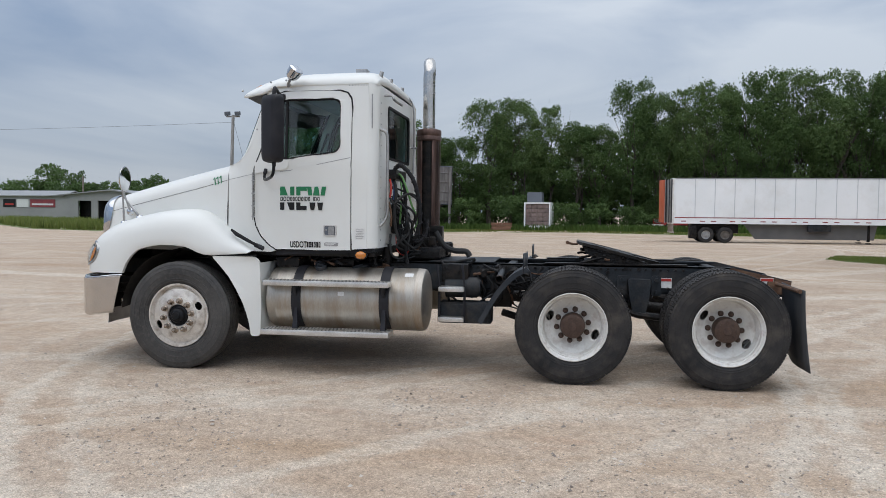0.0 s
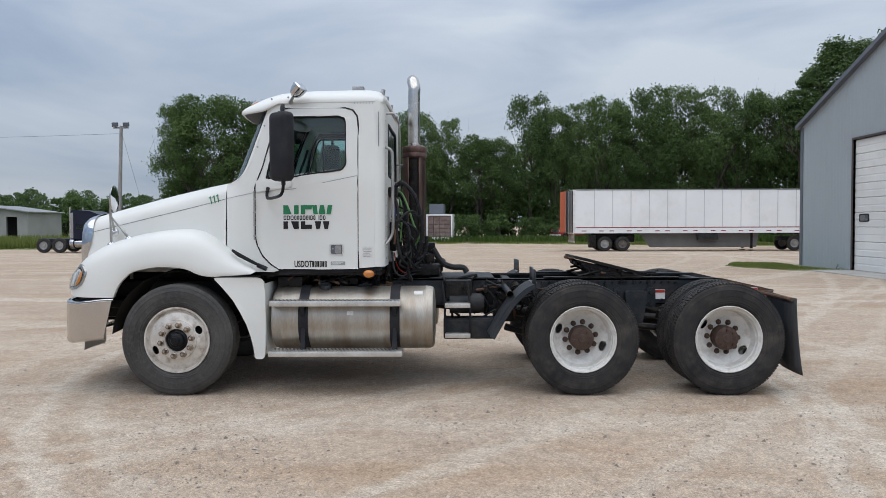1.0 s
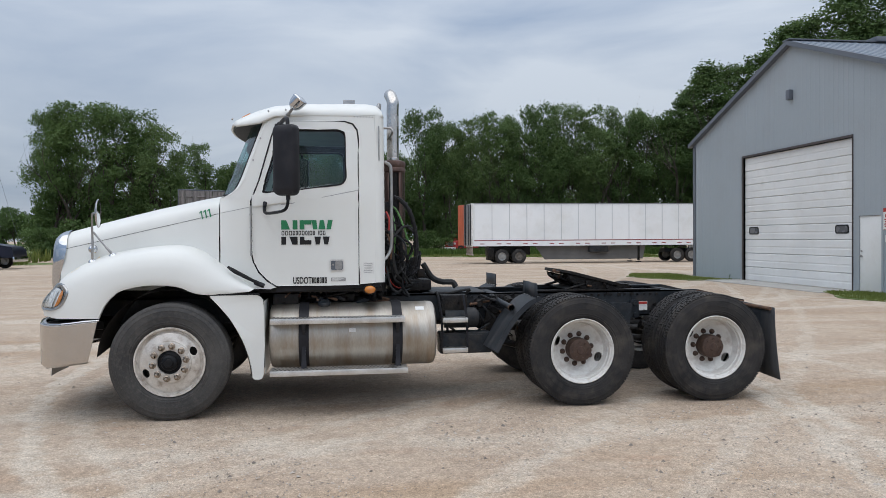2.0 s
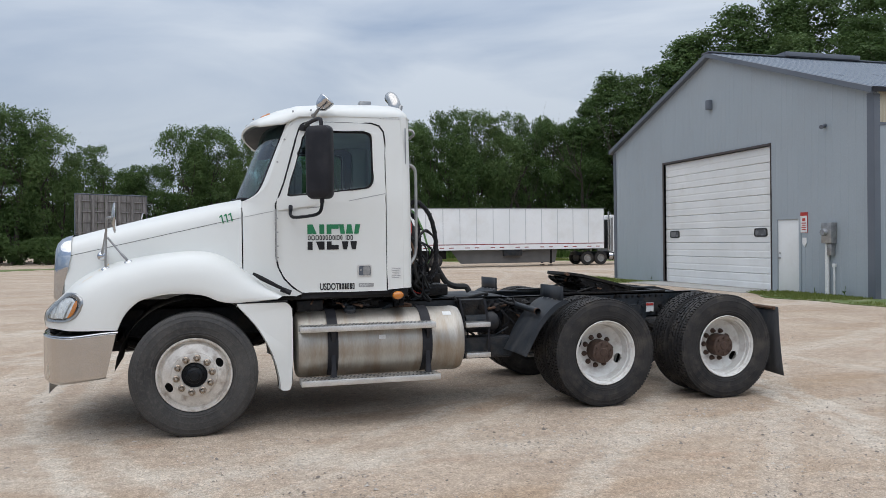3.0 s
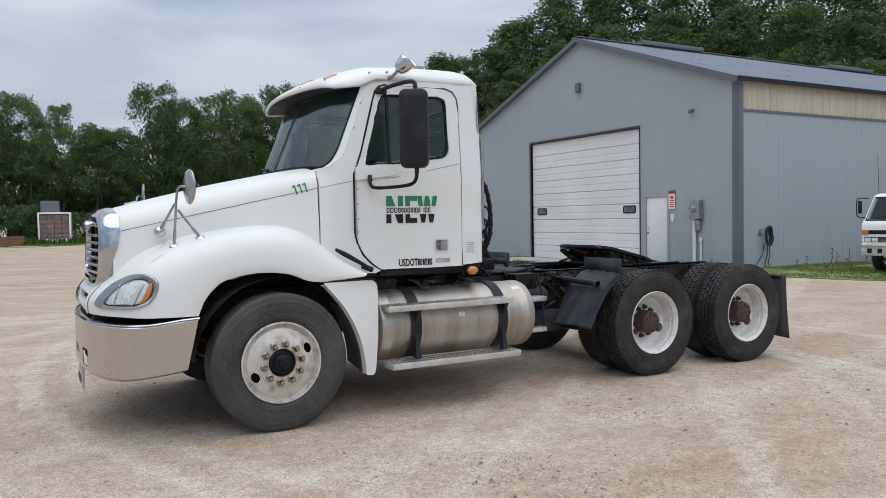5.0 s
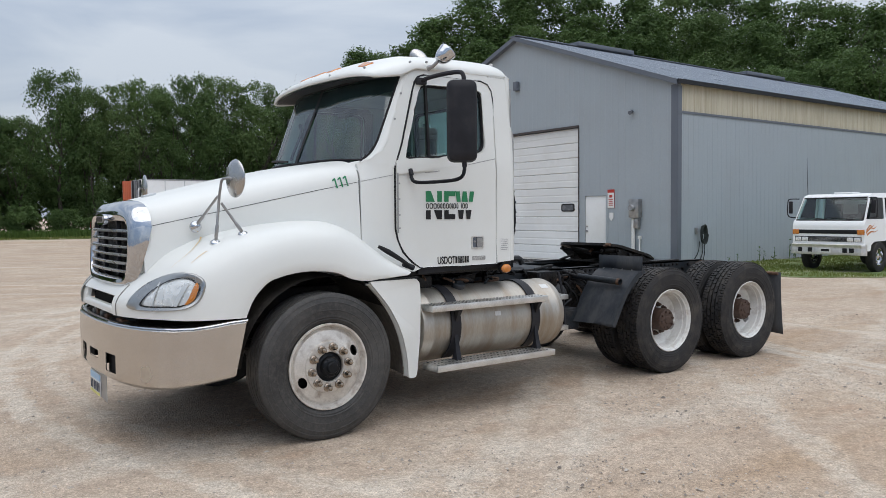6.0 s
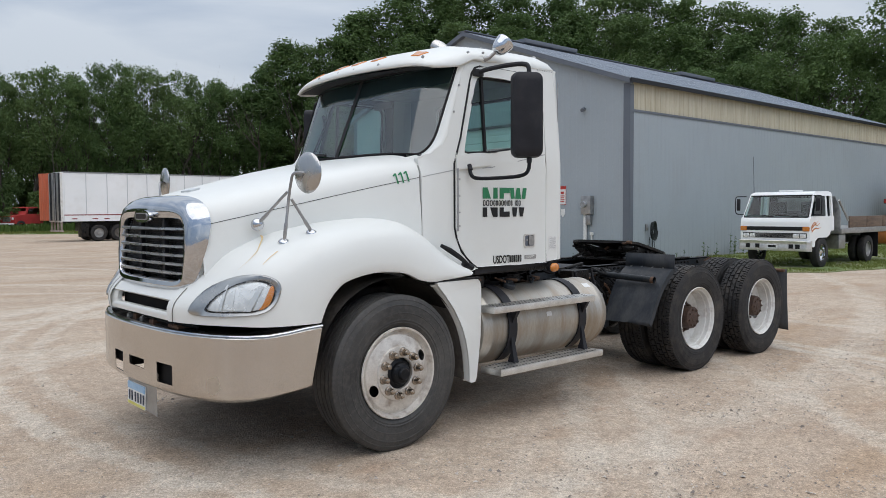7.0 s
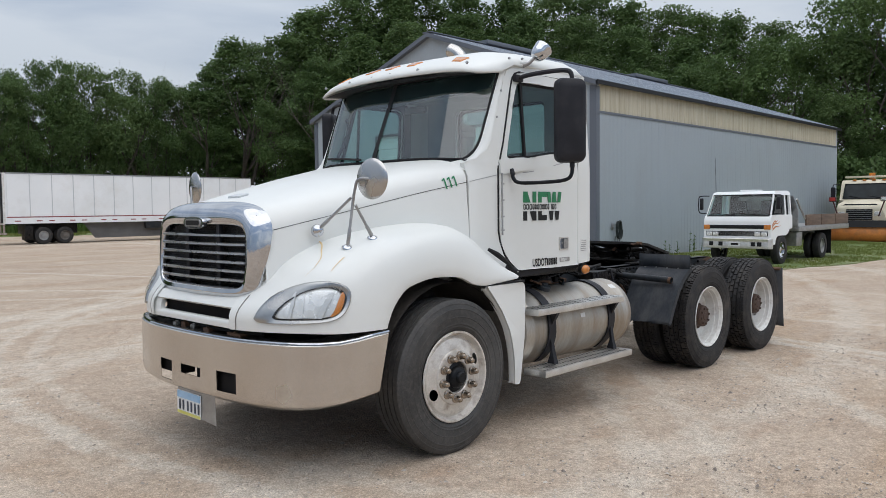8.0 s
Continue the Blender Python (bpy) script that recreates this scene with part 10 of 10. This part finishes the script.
for x0, x1, mt in ((-78.0, -76.0, INK), (-75.8, -73.9, PAPER), (-73.6, -69.6, STRIPE)):
    bm = bmesh.new()
    box(bm, x0, x1, 94.93, 94.98, 1.9, 3.05)
    part("sign_panel", bm, mt, far, smooth=False)
    bm = bmesh.new()
    box(bm, x0 + 0.3, x1 - 0.3, 94.90, 94.925, 2.2, 2.45)
    part("sign_bar", bm, RED_PLASTIC if mt is INK else PAPER, far, smooth=False)
bm = bmesh.new()
tube(bm, [(-80.5, 118, -0.3), (-80.5, 118, 7.5)], 0.15, 6)
tagged(part("utility_pole", bm, WOOD), "distant wooden utility pole", "pole")

# ---- white cab-over flatbed on the grass by the shed ----
FB = pose(17.16, 4.33, 0.0, 0, 0, -1) @ Matrix.Diagonal((0.96, 0.965, 1.02, 1))
flat = thing("flatbed_truck", "small white cab-over truck with wooden flatbed, flame decals", "truck", m=FB)
W = 0.97


def lower_cab(y):
    pr = [(0.0, 0.55), (-0.02, 0.80), (-0.03, 1.18), (0.02, 1.30), (0.10, 1.33), (1.50, 1.33), (1.52, 0.95), (1.32, 0.95), (1.22, 0.84), (1.05, 0.78), (0.5, 0.78), (0.34, 0.70), (0.30, 0.55)]
    return [(x, y, z) for x, z in soften(pr, 0.04, 2)]


STAKE_WOOD = surface("brown stake boards", (0.10, 0.066, 0.048), (0.19, 0.13, 0.095), 2.5, 0.8, 0, 0.4, 30, 0.2, 0.08, stretch=(0.6, 4, 4), island=0.15)
FLAT_WHITE = surface("white cab paint", (0.80, 0.81, 0.81), (0.85, 0.86, 0.85), 0.9, 0.35, 0, 0.01, 90, 0.02, 0.05, 0.1)
bm = bmesh.new()
loft(bm, [lower_cab(y) for y in (-W, -W + 0.03, W - 0.03, W)], True, True)
part("cab", bm, FLAT_WHITE, flat)
bm = bmesh.new()
loft(bm, [[(x, y * q, z) for x, z, q in ((0.36, 1.865, 1), (0.40, 1.925, 0.98), (0.56, 1.975, 0.95), (1.35, 1.985, 0.95), (1.48, 1.95, 0.97), (1.50, 1.86, 1))] for y in (-0.91, -0.87, -0.5, 0, 0.5, 0.87, 0.91)], True, True)
part("cab_roof", bm, FLAT_WHITE, flat)
for s in (-1, 1):
    for (x0, z0, y0), (x1, z1, y1), wd in (((0.065, 1.30, 0.945), (0.40, 1.90, 0.895), 0.030), ((1.10, 1.30, 0.945), (1.08, 1.90, 0.90), 0.045), ((1.46, 1.30, 0.945), (1.45, 1.90, 0.90), 0.05)):
        bm = bmesh.new()
        loft(bm, [[(x - wd, s * y, z), (x + wd, s * y, z), (x + wd, s * (y - 0.05), z), (x - wd, s * (y - 0.05), z)] for x, z, y in ((x0, z0, y0), (x1, z1, y1))], True, True)
        part("cab_pillar", bm, FLAT_WHITE, flat, smooth=False)
bm = bmesh.new()
slab(bm, [(-0.92, 1.30), (0.92, 1.30), (0.89, 1.90), (-0.89, 1.90)], [rounded(-0.62, 0.62, 1.46, 1.82, 0.05)], lambda u, v, d: (1.44 + d, u, v), 0.04)
part("cab_back", bm, DASH, flat, smooth=False)
for y in (-0.45, 0.45):
    bm = bmesh.new()
    box(bm, 1.08, 1.22, y - 0.23, y + 0.23, 1.30, 1.72, 0.05)
    part("seat_back", bm, DASH, flat)
bm = bmesh.new()
loft(bm, [[(0.045, y, 1.315), (0.375, y * 0.955, 1.87)] for y in (-0.90, 0.90)], False)
part("windshield", bm, GLASS_SIDE, flat).visible_shadow = False
bm = bmesh.new()
tube(bm, [(0.04, -0.90, 1.315), (0.04, 0.90, 1.315), (0.37, 0.86, 1.87), (0.37, -0.86, 1.87), (0.04, -0.90, 1.315)], 0.021, 6, False)
part("windshield_seal", bm, SEAL, flat)
for s in (-1, 1):
    bm = bmesh.new()
    slab(bm, soften([(0.26, 1.34), (0.56, 1.86), (1.02, 1.87), (1.02, 1.34)], 0.04, 2), [], lambda u, v, d: (u, s * (lerp(0.943, 0.90, (v - 1.3) / 0.6) - d), v), 0.003)
    part("side_window", bm, DARK_PANE, flat)
    bm = bmesh.new()
    tube(bm, curve_pts([(0.25, s * 0.95, 1.86), (0.15, s * 1.14, 1.86), (0.12, s * 1.21, 1.80), (0.12, s * 1.21, 1.45), (0.2, s * 1.14, 1.38), (0.25, s * 0.97, 1.38)], 3), 0.015, 6)
    box(bm, 0.10, 0.13, s * 1.12 - 0.055, s * 1.12 + 0.055, 1.48, 1.80, 0.02)
    part("mirror", bm, BLACK, flat)
    bm = bmesh.new()
    box(bm, -0.045, 0.02, s * 0.88 - 0.09, s * 0.88 + 0.09, 0.955, 1.075, 0.01)
    part("turn_signal", bm, AMBER, flat)
    for k in range(2):
        bm = bmesh.new()
        box(bm, -0.045, 0.0, s * (0.80 - 0.19 * k) - 0.085, s * (0.80 - 0.19 * k) + 0.085, 0.78, 0.885, 0.015)
        part("headlight", bm, REFLECTOR, flat)
for nm, mt, y, z0, z1, o in (("front_band", SEAL, 0.79, 0.97, 1.07, 0.036), ("grille", SEAL, 0.90, 0.775, 0.905, 0.034)):
    bm = bmesh.new()
    box(bm, -o, 0.0, -y, y, z0, z1, 0.01)
    part(nm, bm, mt, flat)
for k in range(4):
    part("grille_bar", box(bmesh.new(), -0.040, -0.034, -0.50, 0.50, 0.79 + 0.028 * k, 0.797 + 0.028 * k), STEEL, flat, smooth=False)
bm = bmesh.new()
loft(bm, [[(x, y, z) for x, z in ((-0.02, 0.72), (-0.11, 0.715), (-0.12, 0.70), (-0.105, 0.64), (-0.105, 0.60), (-0.12, 0.54), (-0.11, 0.45), (-0.02, 0.44))] if abs(y) < 0.95 else [(x + 0.06, y, z) for x, z in ((-0.02, 0.72), (-0.09, 0.715), (-0.10, 0.70), (-0.09, 0.64), (-0.09, 0.60), (-0.10, 0.54), (-0.09, 0.45), (-0.02, 0.44))] for y in (-1.02, -0.94, 0.94, 1.02)], True, True)
part("bumper", bm, TREAD_ALU, flat)
bm = bmesh.new()
box(bm, -0.128, -0.12, -0.15, 0.15, 0.50, 0.62)
part("plate", bm, PAPER, flat, smooth=False)
bm = bmesh.new()
box(bm, -0.131, -0.1285, -0.11, 0.11, 0.53, 0.59)
part("plate_bars", bm, INK, flat, smooth=False)
for y in (-0.7, -0.52, 0.42, 0.7):
    part("bumper_slot", box(bmesh.new(), -0.126, -0.12, y - 0.06, y + 0.06, 0.51, 0.62), SEAL, flat, smooth=False)
for y0 in (-0.65, 0.05):
    bm = bmesh.new()
    tube(bm, [(0.04, y0, 1.33), (0.06, y0 + 0.6, 1.38)], 0.012, 5)
    part("wiper", bm, SEAL, flat)
for s in (-1, 1):
    for k, (x0, z0, x1, z1) in enumerate(((0.06, 1.00, 0.62, 1.17), (0.08, 1.06, 0.50, 1.22), (0.10, 0.95, 0.66, 1.06))):
        bm = bmesh.new()
        line = curve_pts([(x0, 0, z0), (lerp(x0, x1, 0.4), 0, lerp(z0, z1, 0.7)), (lerp(x0, x1, 0.7), 0, lerp(z0, z1, 0.6)), (x1, 0, z1)], 4)
        rows = [[(p.x, s * (W + 0.003), p.z - 0.028 * (1 - i / len(line))), (p.x, s * (W + 0.003), p.z + 0.028 * (1 - i / len(line)))] for i, p in enumerate(line)]
        loft(bm, rows, False)
        part("flame_decal", bm, PLOW_ORANGE, flat)
bm = bmesh.new()
box(bm, 0.4, 6.1, -0.4, 0.4, 0.55, 0.80, 0.02)
part("frame_rails", bm, FRAME, flat)
bm = bmesh.new()
box(bm, 1.75, 6.0, -1.08, 1.08, 0.86, 1.00, 0.01)
part("bed", bm, STEEL, flat)
bm = bmesh.new()
slab(bm, [(-1.05, 1.0), (1.05, 1.0), (1.05, 1.45), (0.9, 1.85), (-0.9, 1.85), (-1.05, 1.45)], [], lambda u, v, d: (1.72 + d, u, v), 0.04)
part("headboard", bm, STEEL, flat)
bm = bmesh.new()
for s in (-1, 1):
    tube(bm, [(1.72, s * 1.0, 1.75), (2.25, s * 1.05, 1.2)], 0.03, 6)
part("headboard_stay", bm, STEEL, flat)
for s in (-1, 1):
    for k in range(3):
        bm = bmesh.new()
        box(bm, 2.3 + 1.22 * k, 3.48 + 1.22 * k, s * 1.06 - 0.025, s * 1.06 + 0.025, 1.01, 1.32, 0.008)
        part("stake_board", bm, STAKE_WOOD, flat)
bm = bmesh.new()
box(bm, 1.9, 2.35, -0.95, -0.6, 0.45, 0.83, 0.02)
part("tool_box", bm, STEEL, flat)
for y in (-0.88, 0.88):
    simple_wheel(flat, 0.78, y, 0.385, 0.385, CHROME, 0.22)
    for q in (0.0, 0.26):
        simple_wheel(flat, 3.95, math.copysign(abs(y) - q, y), 0.385, 0.385, STEEL, 0.22)
for s in (-1, 1):
    bm = bmesh.new()
    box(bm, 4.45, 4.47, s * 0.8 - 0.25, s * 0.8 + 0.25, 0.15, 0.86)
    part("rear_flap", bm, SEAL, flat, smooth=False)
bm = bmesh.new()
tube(bm, [(0.62, 0.92, 1.97), (0.55, 0.92, 2.95)], [0.008, 0.004], 5)
part("antenna", bm, SEAL, flat)
bm = bmesh.new()
box(bm, 0.75, 1.15, -0.25, 0.25, 1.985, 2.02, 0.01)
part("roof_vent", bm, TRAILER_WHITE, flat)

# ---- cream plough truck at the far end ----
LAMP_DARK = surface("dark red lamp body", (0.05, 0.012, 0.012), (0.08, 0.02, 0.02), 6, 0.5, 0, 0.1, 60, 0.1, 0.05)
plow = thing("plow_truck", "cream dump truck with an orange snow plow on its front", "truck", m=pose(33.3, 5.85, -0.05, 0, 0, 2) @ Matrix.Diagonal((1, 1, 1.04, 1)))
bm = bmesh.new()
pr = soften([(0.0, 0.75), (-0.02, 1.45), (0.10, 1.62), (1.15, 1.78), (1.45, 2.50), (1.6, 2.66), (2.9, 2.70), (3.0, 2.6), (3.0, 0.9), (0.5, 0.75)], 0.08, 2)
loft(bm, [[(x, y * (0.80 if (x < 1.1 and z > 1.0) else 1), z) for x, z in pr] for y in (-1.12, -1.05, 1.05, 1.12)], True, True)
part("cab", bm, CREAM, plow)
bm = bmesh.new()
loft(bm, [[(1.17, y, 1.86), (1.435, y * 0.96, 2.48)] for y in (-0.98, 0.98)], False)
part("windshield", bm, CAB_GLASS, plow)
bm = bmesh.new()
tube(bm, [(1.16, -0.99, 1.85), (1.16, 0.99, 1.85), (1.43, 0.95, 2.49), (1.43, -0.95, 2.49), (1.16, -0.99, 1.85)], 0.022, 6, False)
part("windshield_seal", bm, SEAL, plow)
for y0 in (-0.75, 0.1):
    bm = bmesh.new()
    tube(bm, [(1.14, y0 + 0.1, 1.86), (1.20, y0 + 0.65, 1.98)], 0.014, 5)
    part("wiper", bm, SEAL, plow)
for k in range(5):
    bm = bmesh.new()
    box(bm, -0.085, -0.055, -0.50, 0.50, 1.00 + 0.085 * k, 1.02 + 0.085 * k, 0.006)
    part("grille_bar", bm, STEEL, plow)
bm = bmesh.new()
slab(bm, [(-0.88, 1.50), (0.88, 1.50), (0.60, 1.62), (-0.60, 1.62)], [], lambda u, v, d: (0.02 + 0.35 * (v - 1.45) + d, u, v), 0.03)
part("hood_scoop", bm, SEAL, plow)
bm = bmesh.new()
box(bm, -0.06, 0.02, -0.52, 0.52, 0.95, 1.40, 0.02)
part("grille", bm, SEAL, plow)
for s in (-1, 1):
    bm = bmesh.new()
    slab(bm, soften([(1.45, 1.85), (1.65, 2.48), (2.5, 2.5), (2.5, 1.85)], 0.05, 2), [], lambda u, v, d: (u, s * (1.13 - d), v), 0.01)
    part("side_window", bm, CAB_GLASS, plow)
    bm = bmesh.new()
    tube(bm, curve_pts([(1.55, s * 1.12, 2.45), (1.40, s * 1.38, 2.48), (1.36, s * 1.46, 2.40), (1.36, s * 1.46, 1.85), (1.45, s * 1.30, 1.72), (1.55, s * 1.12, 1.72)], 3), 0.022, 6)
    part("mirror_arm", bm, BLACK, plow)
    bm = bmesh.new()
    box(bm, 1.33, 1.40, s * 1.45 - 0.10, s * 1.45 + 0.10, 1.90, 2.36, 0.03)
    part("mirror", bm, BLACK, plow)
    bm = bmesh.new()
    box(bm, -0.03, 0.03, s * 0.72 - 0.13, s * 0.72 + 0.13, 1.12, 1.30, 0.02)
    part("headlight", bm, REFLECTOR, plow)
    bm = bmesh.new()
    box(bm, -0.30, -0.15, s * 1.02 - 0.14, s * 1.02 + 0.14, 1.72, 1.92, 0.03)
    tube(bm, [(-0.2, s * 1.02, 1.75), (-0.2, s * 0.8, 1.1)], 0.03, 6)
    part("plow_lamp", bm, LAMP_DARK, plow)
    bm = bmesh.new()
    box(bm, -0.315, -0.30, s * 1.02 - 0.12, s * 1.02 + 0.12, 1.75, 1.90, 0.01)
    part("lamp_lens", bm, RED_PLASTIC if s > 0 else REFLECTOR, plow)
    simple_wheel(plow, 0.9, s * 0.98, 0.52, 0.52, STEEL)
    simple_wheel(plow, 5.2, s * 0.98, 0.52, 0.52, STEEL)
bm = bmesh.new()
box(bm, 1.7, 1.95, -1.05, 1.05, 2.76, 2.84, 0.03)
part("cab_shield", bm, CREAM, plow)
bm = bmesh.new()
box(bm, 2.0, 2.2, -0.12, 0.12, 2.72, 2.98, 0.03)
part("beacon", bm, AMBER, plow)
for y in (-0.6, -0.2, 0.2, 0.6):
    bm = bmesh.new()
    box(bm, 1.52, 1.62, y - 0.07, y + 0.07, 2.62, 2.69, 0.01)
    part("roof_lamp", bm, AMBER, plow)
bm = bmesh.new()
rows = []
for k in range(8):
    a = radians(-50 + 100 * k / 7)
    rows.append([(-0.75 - 0.55 * math.cos(a) + 0.45, y, 0.42 + 0.40 * math.sin(a) / math.sin(radians(50)) * 0.95) for y in (-1.75, 1.75)])
loft(bm, rows, False)
bl = part("plow_blade", bm, PLOW_ORANGE, plow, "worn orange plow blade")
sd = bl.modifiers.new("thickness", "SOLIDIFY")
sd.thickness = 0.03
bm = bmesh.new()
tube(bm, [(-0.66, -1.75, 0.82), (-0.66, 1.75, 0.82)], 0.06, 6)
part("blade_edge", bm, SEAL, plow)
bm = bmesh.new()
slab(bm, [(-1.78, 0.66), (1.78, 0.66), (1.78, 0.94), (-1.78, 0.94)], [], lambda u, v, d: (-0.88 + 0.5 * (v - 0.66) + d, u, v), 0.02)
part("blade_flap", bm, SEAL, plow, "black rubber flap on the blade")
bm = bmesh.new()
box(bm, 3.1, 6.6, -1.15, 1.15, 1.1, 2.5, 0.05)
part("dump_body", bm, CREAM, plow)
bm = bmesh.new()
box(bm, 0.3, 6.5, -0.42, 0.42, 0.65, 0.95, 0.02)
part("frame_rails", bm, FRAME, plow)

# weeds along the shed wall
def weed(x, y, h, seed):
    rnd = random.Random(seed)
    w = thing("weed", "tall green weed growing at the shed wall", "weed", "weeds at the wall")
    bm = bmesh.new()
    tube(bm, [(x, y, 0), (x + 0.03, y, h * 0.5), (x + 0.05, y, h)], [0.010, 0.008, 0.004], 5)
    part("stem", bm, WEEDS, w)
    co, fa = [], []
    for k in range(int(46 * h)):
        z = rnd.uniform(0.08, 1.0) * h
        a = rnd.uniform(0, 6.28)
        L = rnd.uniform(0.06, 0.14) * (1.2 - 0.5 * z / h)
        d = Vector((math.cos(a), math.sin(a), rnd.uniform(-0.1, 0.6)))
        b = Vector((x + 0.05 * z / h, y, z))
        q = Vector((-d.y, d.x, 0)) * L * 0.25
        o = len(co)
        co += [b, b + d * L * 0.5 + q, b + d * L, b + d * L * 0.5 - q]
        fa.append((o, o + 1, o + 2, o + 3))
    me = bpy.data.meshes.new("leaf_tuft")
    me.from_pydata([tuple(c) for c in co], [], fa)
    me.materials.append(WEEDS)
    o = new("leaf_tuft", me)
    o.parent = w
    tagged(o, kind="stuff")


for i, (x, h) in enumerate(((18.5, 0.28), (19.6, 0.5), (19.75, 0.35), (20.5, 0.42), (21.3, 0.75), (21.5, 0.6), (21.75, 0.5), (22.2, 0.35), (17.9, 0.2), (23.4, 0.4))):
    weed(x, 7.82 - 0.05 * (i % 3), h, 100 + i)
for i, (y, h) in enumerate(((10.0, 0.22), (8.9, 0.3), (18.6, 0.18))):
    weed(15.75, y, h, 200 + i)
